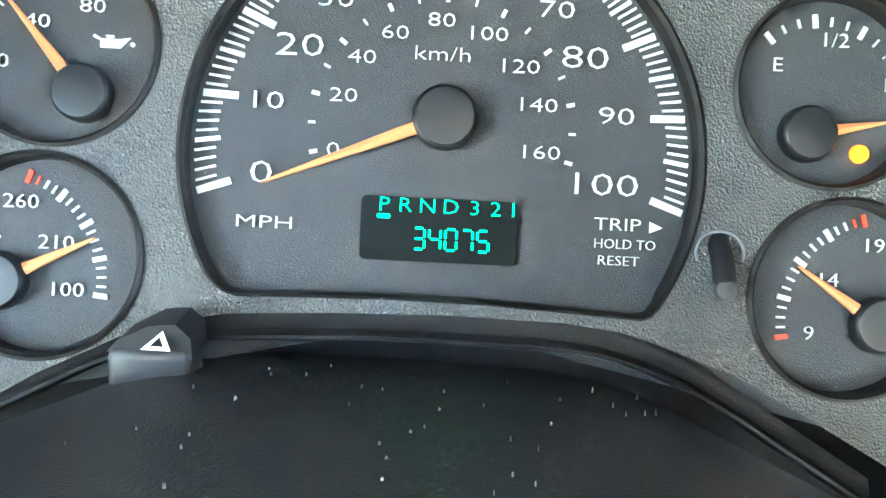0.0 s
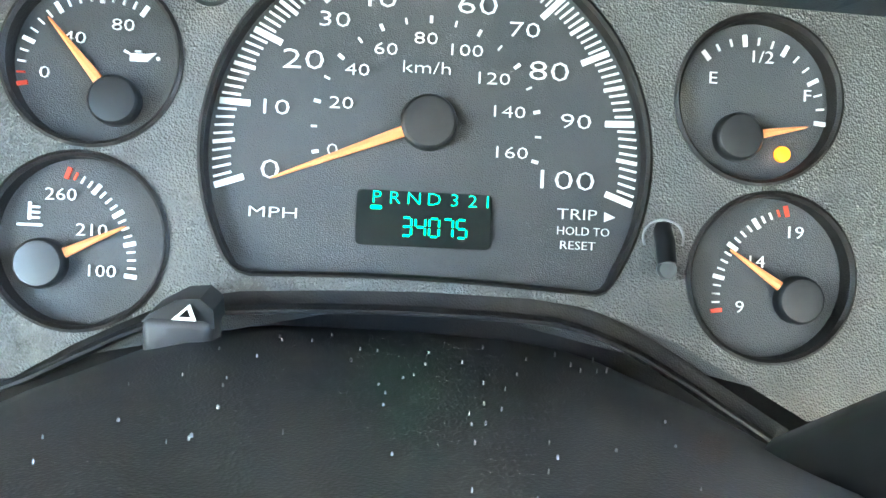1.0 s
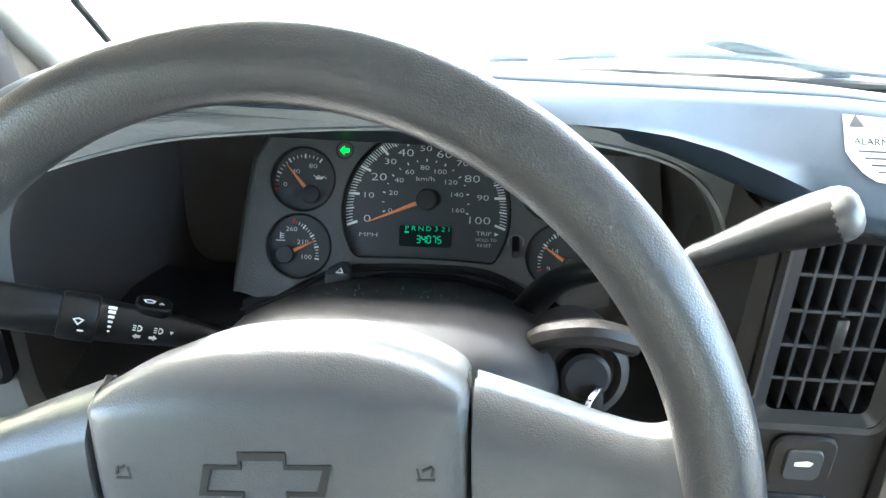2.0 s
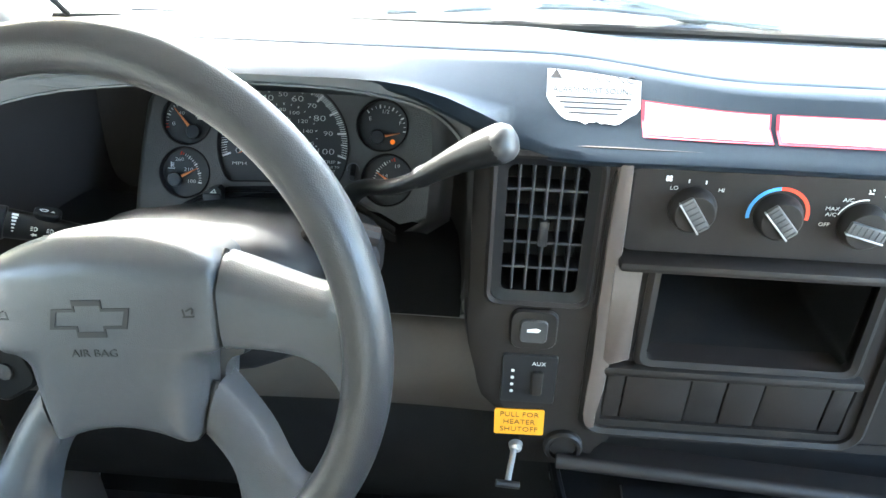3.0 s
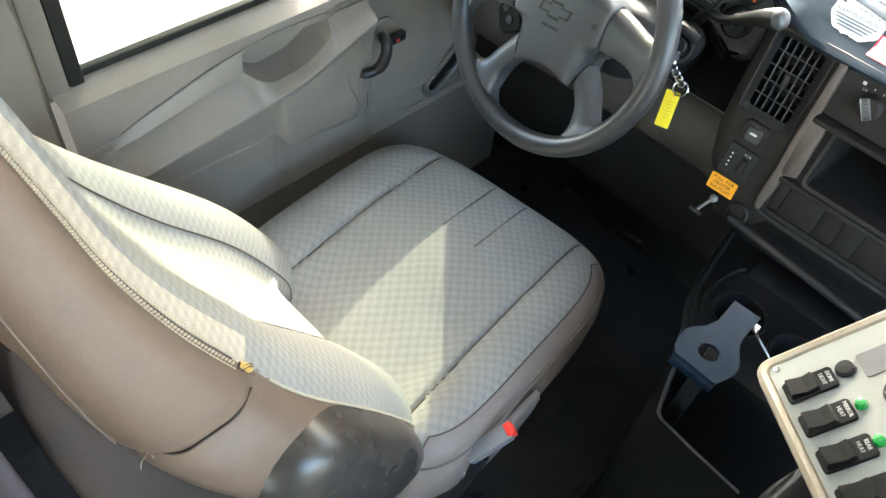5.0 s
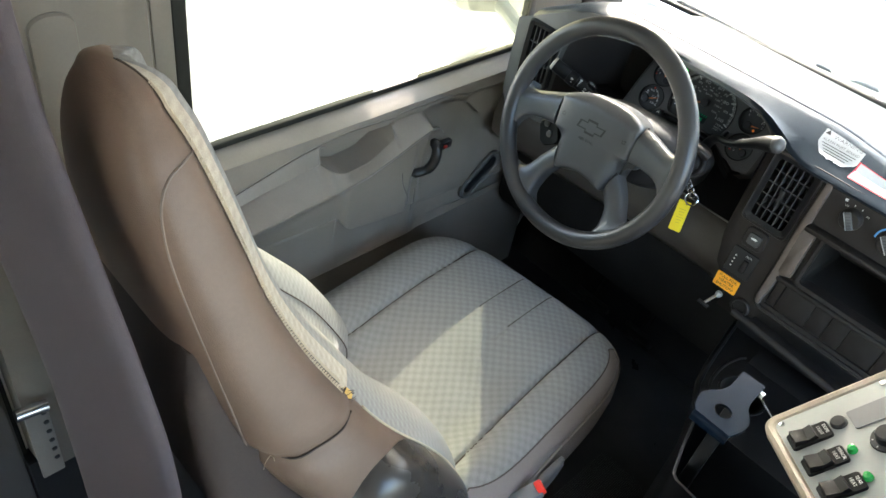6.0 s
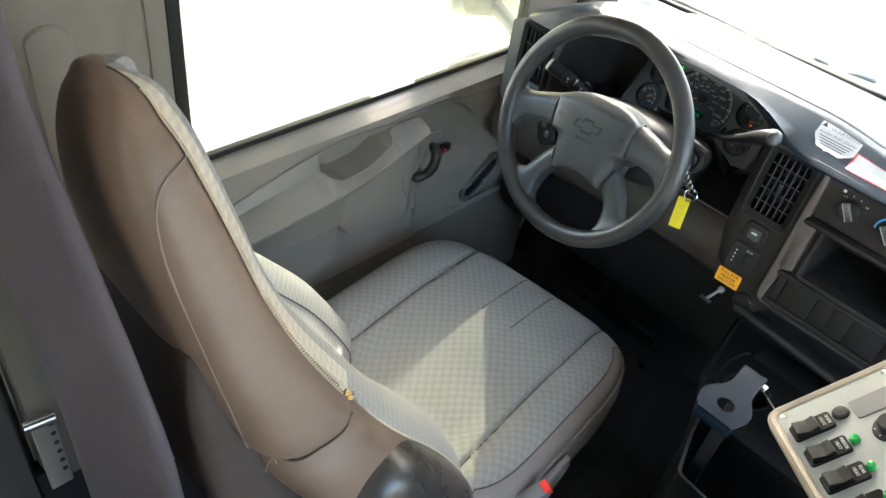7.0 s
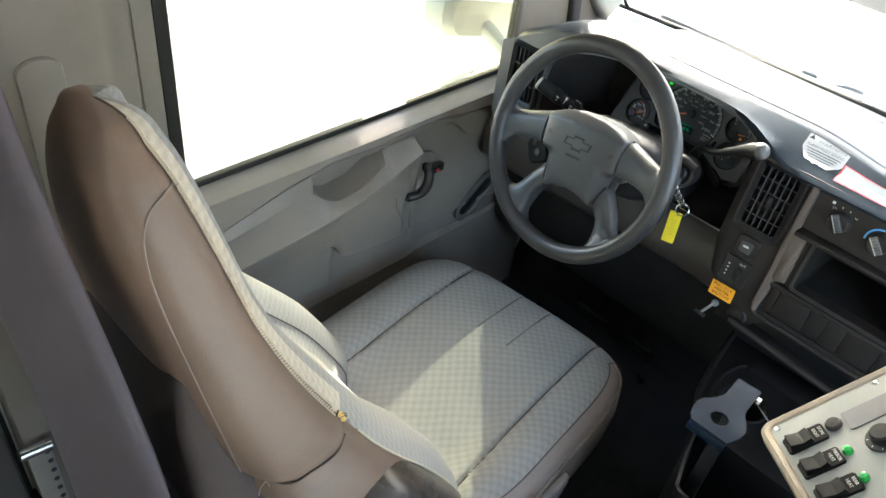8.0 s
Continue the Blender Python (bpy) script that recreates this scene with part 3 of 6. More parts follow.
part("cheek_strip", loft([[Vector((x + dx * w, ST_Y + 0.002 - d + 0.066 * (z - 1.034), z)) for dx, d in ((0.0, 0.000), (0.15, 0.0075), (0.5, 0.0095), (0.9, 0.0085), (1.0, 0.003))] for z, x, w in ((1.172, 0.3535, 0.012), (1.150, 0.3525, 0.014), (1.10, 0.3515, 0.016), (1.04, 0.3515, 0.018), (0.985, 0.3530, 0.020), (0.945, 0.3525, 0.018), (0.918, 0.3530, 0.014), (0.905, 0.3570, 0.010))], False, False), RIMTRIM, dash, "taupe edge beside the controls", sharp=50)
part("stack_cheek", plate([(-0.018, 0.050), (0.0060, 0.050), (0.0080, -0.052), (0.000, -0.056), (-0.010, -0.060), (-0.016, -0.054)], -0.006, 0.0075, axes((0.3795, ST_Y, 1.037), (1, 0, 0), (0, 0.066, 1)), 0.004), RIMTRIM, dash, "wide taupe cheek beside the radio opening", sharp=50)
part("stack_shelf", rbox(0.364, 0.592, ST_Y - 0.014, ST_Y + 0.01, 1.083, 1.093, 0.004), DASH, dash)
part("stack_sill", rbox(0.366, 0.594, ST_Y - 0.012, ST_Y + 0.01, 0.967, 0.978, 0.004), DASH, dash)
for k, (a, b) in enumerate(((0.374, 0.388), (0.391, 0.447), (0.450, 0.479), (0.482, 0.512), (0.515, 0.571), (0.574, 0.590))):
    part("blank_switch", rbox(a - 0.0009, b + 0.0009, ST_Y - 0.0040 + (0.001 if k % 2 == 0 else 0), ST_Y + 0.010, 0.909, 0.966, 0.0008), DASH, dash)
part("slot_lip", loft([[Vector((x, 0.030 + dy, 0.866 - 0.078 * (x - 0.36) + dz)) for dy, dz in ((0.03, -0.012), (0.0, -0.014), (-0.007, -0.010), (-0.009, -0.004), (-0.006, 0.001), (0.0, 0.0025), (0.006, -0.002), (0.03, -0.006))] for x in spaced(0.335, 1.30, 14)]), DASH, dash, "raised lip under the storage slot", sharp=60)
part("slot_back", rbox(0.34, 1.30, 0.085, 0.10, 0.76, 0.93, 0.004), BLACK, dash, "dark storage slot under the panel")


def vent(h, y, lean, name="air_vent", ns=5, nh=4):
    cx, cz, w, hh = (h[0] + h[1]) / 2, (h[2] + h[3]) / 2, h[1] - h[0], h[3] - h[2]
    mm = axes((cx, y, cz), (1, 0, 0), (0, lean, 1))
    fo, fi = rounded(w + 0.020, hh + 0.020, 0.012, 5), rounded(w - 0.004, hh - 0.004, 0.006, 5)
    rings = [[mm @ Vector((x, yy, z)) for x, yy in q] for q, z in ((fo, -0.004), (fo, 0.004), (rounded(w + 0.012, hh + 0.012, 0.010, 5), 0.008), (fi, 0.004), (fi, -0.035))]
    v = part(name, loft(rings, True, False), LEVER, dash, "black air vent with thin blades")
    part("vent_throat", move(rbox(-w / 2, w / 2, -hh / 2, hh / 2, -0.045, -0.040, 0), mm), SHADEBLACK, v)
    for k in range(1, ns + 1):
        x = -w / 2 + w * k / (ns + 1)
        part("blade", move(rbox(x - 0.0011, x + 0.0011, -hh / 2 + 0.002, hh / 2 - 0.002, -0.016, 0.003, 0.0006, 1), mm), SLAT, v)
    for k in range(1, nh):
        z = -hh / 2 + hh * k / nh
        part("cross_blade", move(rbox(-w / 2 + 0.002, w / 2 - 0.002, z - 0.0012, z + 0.0012, -0.018, 0.0024, 0.0006, 1), mm), SLAT, v)
    part("thumb_slide", move(rbox(-0.004, 0.004, -0.014, 0.010, -0.004, 0.0065, 0.002), mm), BLACK, v)
    return v


vent(VENT, ST_Y + 0.010, 0.066, nh=5)
vent(LVENT, 0.058, 0.03, nh=3)
surround((0.262, 0.342, 1.039, 1.171), 0.006, 0.007, DASH, "vent_surround")
# small push button, dimmer module, round outlet
bt = part("rest_button", plate(rounded(0.042, 0.042, 0.010), -0.004, 0.004, axes((0.302, ST_Y, 1.008), (1, 0, 0), (0, 0.066, 1)), 0.002), DASH, dash)
part("button_cap", plate(rounded(0.024, 0.024, 0.005), 0.003, 0.0065, axes((0.302, ST_Y, 1.008), (1, 0, 0), (0, 0.066, 1)), 0.001), KNOBGREY, bt, "dark button cap with white mark")
part("button_mark", plate([(-0.006, -0.001), (0.004, -0.001), (0.006, 0.002), (0.002, 0.0035), (-0.006, 0.002)], 0.0066, 0.0069, axes((0.302, ST_Y, 1.009), (1, 0, 0), (0, 0.066, 1))), WHITE, bt)
DM = axes((0.302, ST_Y - 0.002, 0.951), (1, 0, 0), (0, 0.066, 1))
dm = part("fan_switch", plate(rounded(0.050, 0.056, 0.003), -0.004, 0.004, DM, 0.001), BLACK, dash, "black auxiliary fan switch plate")
part("rocker", move(rbox(0.002, 0.013, -0.016, 0.012, 0.003, 0.009, 0.003), DM), DASH, dm)
part("switch_word", words("AUX", 0.006, DM @ pose(0.008, 0.019, 0.0043)), WHITE, dm)
part("switch_marks", join(*[plate(rounded(0.003, 0.003, 0.001), 0.004, 0.0044, DM @ pose(-0.015, 0.010 - 0.008 * k, 0)) for k in range(4)]), WHITE, dm)
part("power_outlet", disc_stack([(0.019, -0.006), (0.019, 0.003), (0.017, 0.006), (0.014, 0.006), (0.013, 0.002), (0.012, 0.004), (0.001, 0.005)], 24, axes((0.341, ST_Y - 0.010, 0.872), (1, 0, 0), (0, 0.066, 1))), DASH, dash, "round capped power outlet")
# glove box trim at the far end
gq, gi = rounded(0.42, 0.22, 0.03, 6), rounded(0.40, 0.20, 0.022, 6)
mm = axes((0.874, ST_Y - 0.006, 1.003), (1, 0, 0), (0, 0.066, 1))
part("glove_box_trim", loft([[mm @ Vector((x, y, z)) for x, y in q] for q, z in ((gq, -0.006), (gq, 0.004), (rounded(0.41, 0.21, 0.026, 6), 0.008), (gi, 0.004), (gi, -0.004))], True, False), RIMTRIM, dash, "pale taupe trim round the glove box")
part("glove_box_lid", plate(gi, -0.006, 0.001, mm), DASH, dash)

# ---- climate controls ----
HM = axes((0.478, ST_Y + 0.006, 1.132), (1, 0, 0), (0, 0.066, 1))
hv = thing("climate_control_panel", (0.478, ST_Y, 1.09), "black heater control panel with three round knobs", "heater control")
part("face_plate", plate(rounded(0.222, 0.074, 0.005), -0.006, 0.001, HM), DASH, hv)
for x, turn, base in ((-0.063, 35, 0.004), (0.003, 42, 0.002), (0.068, 75, -0.0025)):
    km = HM @ pose(x, base, 0.001)
    k = part("knob", disc_stack([(0.0185, 0.0), (0.0185, 0.004), (0.0165, 0.011), (0.015, 0.0125), (0.0, 0.0128)], 32, km), DASH, hv, "round black knob with silver pointer")
    part("grip", move(rbox(-0.0055, 0.0055, -0.0155, 0.0155, 0.010, 0.0150, 0.002), km @ pose(0, 0, 0, 0, 0, turn)), KNOBSILVER, k)
    for j in range(6):
        part("grip_rib", move(rbox(-0.0040, 0.0045, -0.0008, 0.0008, 0.0145, 0.0154, 0.0004, 1), km @ pose(0, 0, 0, 0, 0, turn) @ pose(0, -0.0125 + 0.005 * j, 0)), KNOBGREY, k)
    part("pointer", move(rbox(-0.0062, -0.0047, -0.0155, 0.0155, 0.011, 0.0154, 0.0006), km @ pose(0, 0, 0, 0, 0, turn)), SATIN, k)


def arc_band(m, r0, r1, a0, a1, h, n=24):
    """A flat printed arc of local radius r0..r1."""
    ps = [(r1 * math.cos(radians(a0 + (a1 - a0) * k / n)), r1 * math.sin(radians(a0 + (a1 - a0) * k / n))) for k in range(n + 1)]
    ps += [(r0 * math.cos(radians(a1 + (a0 - a1) * k / n)), r0 * math.sin(radians(a1 + (a0 - a1) * k / n))) for k in range(n + 1)]
    bm = bmesh.new()
    a = [bm.verts.new(m @ Vector((x, y, h))) for x, y in ps]
    for k in range(n):
        bm.faces.new((a[k], a[k + 1], a[2 * n - k], a[2 * n + 1 - k]))
    return bm


part("cold_arc", arc_band(HM @ pose(0.003, 0.002, 0), 0.0212, 0.0242, 95, 190, 0.0014), BLUEINK, hv)
part("hot_arc", arc_band(HM @ pose(0.003, 0.002, 0), 0.0212, 0.0242, 95, -8, 0.0014), REDINK, hv)
for body, x, y, s in (("LO", -0.0795, 0.0205, 0.0046), ("HI", -0.0435, 0.0205, 0.0046), ("OFF", 0.040, -0.004, 0.0046), ("MAX", 0.043, 0.010, 0.0046), ("A/C", 0.043, 0.005, 0.0046), ("A/C", 0.053, 0.018, 0.0046)):
    part("control_word", words(body, s, HM @ pose(x, y, 0.0012), 1.1), WHITE, hv)
part("fan_symbol", join(*[disc_stack([(0.0013, 0.0010), (0.0013, 0.0015)], 8, HM @ pose(-0.0845 + 0.0017 * math.cos(a), 0.0285 + 0.0017 * math.sin(a), 0)) for a in (0.8, 2.4, 3.9, 5.5)]), WHITE, hv)
for x, y in ((-0.069, 0.0270), (-0.056, 0.0265)):
    part("speed_mark", plate(rounded(0.0010, 0.003, 0.0004), 0.001, 0.0014, HM @ pose(x, y, 0)), WHITE, hv)
for x, y in ((0.068, 0.026), (0.081, 0.024), (0.092, 0.015), (0.096, 0.003), (0.094, -0.009)):
    part("air_symbol", join(plate(rounded(0.0042, 0.0008, 0.0003), 0.001, 0.0014, HM @ pose(x, y - 0.0016, 0)), plate(rounded(0.0009, 0.0032, 0.0004), 0.001, 0.0014, HM @ pose(x - 0.0012, y, 0, 0, 0, 20)), disc_stack([(0.0008, 0.001), (0.0008, 0.0014)], 8, HM @ pose(x + 0.0012, y + 0.0014, 0))), WHITE, hv)
part("mode_arc", arc_band(HM @ pose(0.068, -0.002, 0), 0.0205, 0.0216, 90, 160, 0.0013), WHITE, hv)

# ---- instrument cluster ----
_a, _r = radians(30), radians(1.3)
_U, _V = Vector((1, 0, 0)), Vector((0, math.sin(_a), math.cos(_a)))
MC = axes((0.04, 0.224, 1.075), _U * math.cos(_r) + _V * math.sin(_r), _V * math.cos(_r) - _U * math.sin(_r))
clu = thing("instrument_cluster", MC @ Vector((0, -0.06, 0)), "dark instrument cluster with round gauges and orange needles", "instrument cluster")


def mmv(u, v, h=0.0):
    return MC @ pose(u / 1000, v / 1000, h)


SC = (2.5, 19.5)
DIAL = (1.7, 8.0)      # middle of the round dial window, below the needle


def dial_r(th, r=66.0):
    """Distance from the needle's axle to the round edge of the scale."""
    d = Vector((math.cos(radians(th)), math.sin(radians(th))))
    c = Vector(DIAL) - Vector(SC)
    return d.dot(c) + math.sqrt(r * r - c.length_squared + d.dot(c) ** 2)


def speedo_outline(grow, n=64):
    """The round dial window with its flat, bowed bottom."""
    r, g = 67.4 + grow, grow * 0.8
    out = []
    for k in range(n + 1):
        th = radians(-29 + 238 * k / n)
        out.append((DIAL[0] + r * math.cos(th), DIAL[1] + r * math.sin(th)))
    out += [(-55.4 - g * 0.6, -27.4 - g * 0.5), (-53.2 - g * 0.4, -28.8 - g * 0.8), (-50 - g * 0.2, -29.5 - g)]
    for k in range(1, 14):
        q = k / 14
        out.append((-50 + 105 * q, -29.5 - g + 1.6 * math.sin(math.pi * q) - 1.7 * q))
    out += [(55 + g * 0.2, -31.2 - g), (57.6 + g * 0.4, -30.4 - g * 0.8), (59.4 + g * 0.6, -28.2 - g * 0.5)]
    return [(x / 1000, y / 1000) for x, y in out]


def circle(c, r, n=40):
    return [((c[0] + r * math.cos(2 * math.pi * k / n)) / 1000, (c[1] + r * math.sin(2 * math.pi * k / n)) / 1000) for k in range(n)]


GAUGES = {"oil": (-99.5, 31.8, 25.0), "temp": (-101.3, -22.9, 25.2), "fuel": (104.0, 31.0, 25.2), "volt": (110.5, -24.5, 25.4)}
DEPTH = 0.005
# grey faceplate with its openings
edge_loops = [[(x / 1000, y / 1000) for x, y in ((-125, 66), (-112, 78), (-60, 86), (0, 89), (60, 86), (125, 78), (152, 62), (156, 10), (152, -62), (124, -69), (101, -56.3), (81, -46), (59.6, -38.6), (50, -36), (35, -34.2), (3, -33.6), (-25, -34.2), (-53, -35.7), (-67, -38.4), (-79, -42.5), (-100, -53), (-118, -64), (-134, -66), (-148, -62), (-147, -45), (-142, 4), (-135, 50))],
              speedo_outline(1.0)] + [circle(c, c[2] + 0.8) for c in GAUGES.values()]
bm = bmesh.new()
for loop in edge_loops:
    vs = [bm.verts.new(MC @ Vector((x, y, DEPTH))) for x, y in loop]
    for i in range(len(vs)):
        bm.edges.new((vs[i], vs[(i + 1) % len(vs)]))
bmesh.ops.triangle_fill(bm, use_beauty=True, use_dissolve=False, edges=bm.edges[:])
part("faceplate", bm, BEZEL, clu, "grained grey plastic faceplate")
# the faceplate's grey flank curling away into the hood
part("faceplate_flank", loft([[MC @ Vector(((u + du) / 1000, v / 1000, DEPTH + dh)) for u, v in ((-112, 78), (-125, 66), (-135, 50), (-142, 4), (-147, -45), (-148, -62))] for du, dh in ((0.2, 0.0), (-2.5, -0.0006), (-5, -0.0025), (-7.5, -0.006), (-9.5, -0.012), (-11, -0.022), (-12, -0.038), (-13, -0.060))], False, False), BEZEL, clu, sharp=60)
part("faceplate_flank", loft([[MC @ Vector(((u + du) / 1000, v / 1000, DEPTH + dh)) for u, v in ((110, 80), (125, 78), (152, 62), (156, 10), (152, -62), (130, -76))] for du, dh in ((-0.2, 0.0), (5, 0.001), (12, 0.006), (20, 0.018), (26, 0.04))], False, False), HOODIN, clu, sharp=60)
backing = part("dial_backing", plate([(x / 1000, y / 1000) for x, y in ((-128, 66), (0, 90), (156, 70), (156, -70), (0, -36), (-140, -66))], -0.003, -0.0006, MC), FACE, clu, "charcoal printed dial sheet")


def rim(name, inner, outer, top):
    """A raised rim whose wall runs down to the dial."""
    rings = [[MC @ Vector((x, y, h)) for x, y in q] for q, h in ((outer, DEPTH - 0.001), (outer, top - 0.0006), ([((a[0] + b[0]) / 2, (a[1] + b[1]) / 2) for a, b in zip(inner, outer)], top), (inner, top - 0.0012), (inner, -0.0005))]
    return part(name, loft(rings, True, False), DASH, clu, "black raised rim")


rim("speedometer_rim", speedo_outline(0.0), speedo_outline(1.9), DEPTH + 0.0012)
for g, c in GAUGES.items():
    rim("gauge_rim", circle(c, c[2], 56), circle(c, c[2] + 1.9, 56), DEPTH + 0.0014)


def tick(m_u, m_v, th, r0, r1, w, material, name, host):
    m = mmv(m_u, m_v) @ pose(0, 0, 0, 0, 0, th)
    return plate([(r0 / 1000, -w / 2000), (r1 / 1000, -w / 2000), (r1 / 1000, w / 2000), (r0 / 1000, w / 2000)], -0.0004, 0.0003, m)


for k in range(101):
    th = 199.6 - 2.194 * k
    part("speed_stroke", tick(*SC, th, dial_r(th) - (9.2 if k % 10 == 0 else 6.6 if k % 5 == 0 else 5.6), dial_r(th), 1.9 if k % 10 == 0 else 1.15 if k % 5 == 0 else 0.62, WHITE, "", None), WHITE, backing, smooth=False)
speedo = backing
for k in range(17):
    part("kilometre_stroke", tick(1.0, 16.0, 193.1 - 12.85 * k, 34.0, 34.0 + (2.1 if k % 2 == 0 else 1.8), 1.0 if k % 2 == 0 else 0.6, WHITE, "", None), WHITE, backing, smooth=False)
for body, u, v in (("0", -46.6, 1.5), ("10", -46.4, 20.8), ("20", -38, 35.9), ("30", -29.1, 48.9), ("40", -16.4, 56.4), ("50", -0.2, 60.5), ("60", 15, 56.1), ("70", 30.1, 49.3), ("80", 38.4, 36.7), ("90", 47.6, 21.5), ("100", 44.6, 2.8)):
    big = body in ("0", "20", "40", "60", "80", "100")
    part("speed_numeral", words(body, 0.0087 if big else 0.0067, mmv(u, v, 0.0002), 1.58), WHITE, speedo)
for body, u, v in (("0", -27.9, 8.7), ("20", -25.8, 23.3), ("40", -21.3, 33.8), ("60", -12.9, 40.8), ("80", -0.6, 44.8), ("100", 11.7, 41.8), ("120", 20.6, 33.5), ("140", 25.9, 23.4), ("160", 27.2, 10.7)):
    part("kilometre_numeral", words(body, 0.0053, mmv(u, v, 0.0002), 1.5), WHITE, speedo)
for body, u, v, s, w in (("km/h", 0.1, 35.7, 0.0054, 1.45), ("MPH", -45.1, -11.5, 0.0048, 1.65), ("TRIP", 49.3, -7.6, 0.0049, 1.35), ("HOLD TO", 51.5, -12.8, 0.0038, 1.0), ("RESET", 49.9, -17.3, 0.0038, 1.15)):
    part("dial_word", words(body, s, mmv(u, v, 0.0002), w), WHITE, speedo)
part("trip_arrow", plate([(-0.0015, -0.0015), (0.002, 0), (-0.0015, 0.0015)], -0.0004, 0.0003, mmv(59.6, -7.8)), WHITE, speedo)


def needle(hub, tip, knob, host):
    hu, hv_, tu, tv = *hub, *tip
    L = math.hypot(tu - hu, tv - hv_)
    m = mmv(hu, hv_) @ pose(0, 0, 0, 0, 0, math.degrees(math.atan2(tv - hv_, tu - hu)))
    rings = []
    for s, w, h in ((knob * 0.7, 1.9, 2.9), (L * 0.35, 1.5, 2.5), (L * 0.97, 0.40, 1.5), (L, 0.14, 1.4)):
        rings.append([m @ Vector((s / 1000, a * w / 1000, (h + b) / 1000)) for a, b in ((-1, -0.5), (-0.8, 0.2), (0, 0.6), (0.8, 0.2), (1, -0.5))])
    nd = part("needle", loft(rings), ORANGE, host, "orange needle")
    cap = part("needle_cap", disc_stack([(knob * 1.04 / 1000, 0.0008), (knob * 1.03 / 1000, 0.0034), (knob * 0.99 / 1000, 0.0044), (knob * 0.90 / 1000, 0.0050), (knob * 0.78 / 1000, 0.0051), (0.0, 0.0051)], 40, mmv(hu, hv_)), BLACK, nd, "round black needle cap")


needle((1.4, 18.6), (-46.4, -1.0), 8.4, clu)
needle((-93.3, 19.8), (-114.3, 44.0), 7.4, clu)
needle((-112.6, -30.0), (-88.6, -17.8), 7.4, clu)
needle((99.0, 19.4), (122.0, 24.0), 7.4, clu)
needle((121.0, -31.2), (98.7, -16.2), 7.4, clu)


def arc_scale(mid, radius, a0, a1, n, red, major):
    """Strokes on an arc of the printed dial, the longer ones at every major step."""
    for k in range(n + 1):
        a = a0 + (a1 - a0) * k / n
        wide = k % major == 0
        half = 1.8 if wide else 1.2
        t = tick(*mid, a, radius - half, radius + half, 1.3 if wide else 0.55, WHITE, "", None)
        part("red_stroke" if k in red else "gauge_stroke", t, REDINK if k in red else WHITE, backing, "red warning mark" if k in red else "", smooth=False)
    return backing


g = arc_scale((-98.8, 28.0), 23.4, 190, 58, 16, (0, 1), 4)
for body, u, v in (("80", -92.6, 43.1), ("40", -106.8, 38.4), ("0", -115.1, 27.4)):
    part("gauge_numeral", words(body, 0.0052, mmv(u, v, 0.0002), 1.4), WHITE, g)
part("oil_symbol", join(plate([(-0.0030, -0.0015), (0.0022, -0.0015), (0.0048, 0.0013), (0.0020, 0.0008), (-0.0030, 0.0008)], -0.0004, 0.0003, mmv(-87.2, 34.0)), plate([(-0.005, 0.0012), (-0.0032, 0.0004), (-0.003, 0.0010), (-0.0046, 0.0019)], -0.0004, 0.0003, mmv(-87.2, 34.0)), plate(rounded(0.002, 0.0006, 0.0002), -0.0004, 0.0003, mmv(-87.8, 35.5)), disc_stack([(0.0006, -0.0004), (0.0006, 0.0003)], 8, mmv(-81.8, 33.6))), WHITE, g)
g = arc_scale((-115.7, -30.0), 28.9, 72, -6, 16, (0, 1), 4)
for body, u, v in (("260", -108.6, -9.2), ("210", -99.0, -19.6), ("100", -95.9, -31.9)):
    part("gauge_numeral", words(body, 0.0054, mmv(u, v, 0.0002), 1.2), WHITE, g)
part("coolant_symbol", join(plate(rounded(0.0008, 0.0055, 0.0003), -0.0004, 0.0003, mmv(-117.6, -14.4)), *[plate(rounded(0.0032, 0.0007, 0.0003), -0.0004, 0.0003, mmv(-116.2, -13.2 - 1.6 * k)) for k in range(3)], plate(rounded(0.0075, 0.0008, 0.0003), -0.0004, 0.0003, mmv(-117.4, -18.6))), WHITE, g)
g = arc_scale((103.5, 27.5), 23.2, 130, -5, 12, (), 3)
for body, u, v in (("E", 91.0, 38.0), ("1/2", 106.5, 45.5), ("F", 122.0, 34.0)):
    part("gauge_numeral", words(body, 0.0055, mmv(u, v, 0.0002), 1.2), WHITE, g)
part("low_fuel_lamp", disc_stack([(0.0026, 0.0), (0.0024, 0.0012), (0.0, 0.0014)], 16, mmv(114.5, 15.0)), AMBERLAMP, g, "glowing amber low fuel lamp")
g = arc_scale((124.0, -31.1), 28.9, 189, 104, 16, (0, 15, 16), 4)
for body, u, v in (("9", 102.9, -34.4), ("14", 107.4, -19.8), ("19", 119.8, -9.9)):
    part("gauge_numeral", words(body, 0.0056, mmv(u, v, 0.0002), 1.2), WHITE, g)
# dark lip under the faceplate
LIPC = curve([(x / 1000, y / 1000, 0) for x, y in ((-146, -76), (-118, -66), (-98, -56), (-79, -47), (-56, -42), (-23, -40.2), (3, -40), (35, -41), (50, -43.2), (65, -48.4), (80, -56), (95, -65), (120, -80))], 6)
part("lower_lip", loft([[MC @ Vector((p.x, p.y + dy, DEPTH + dz)) for p in LIPC] for dy, dz in ((0.0075, -0.003), (0.0055, -0.0022), (0.0022, -0.0016), (0.0016, -0.0008), (0.0012, 0.0016), (0.0004, 0.0026), (-0.0006, 0.0024), (-0.0010, 0.0010), (-0.0012, -0.010), (-0.012, -0.016))], False, False), SHROUD, clu, "black curved lip under the dials", sharp=50)
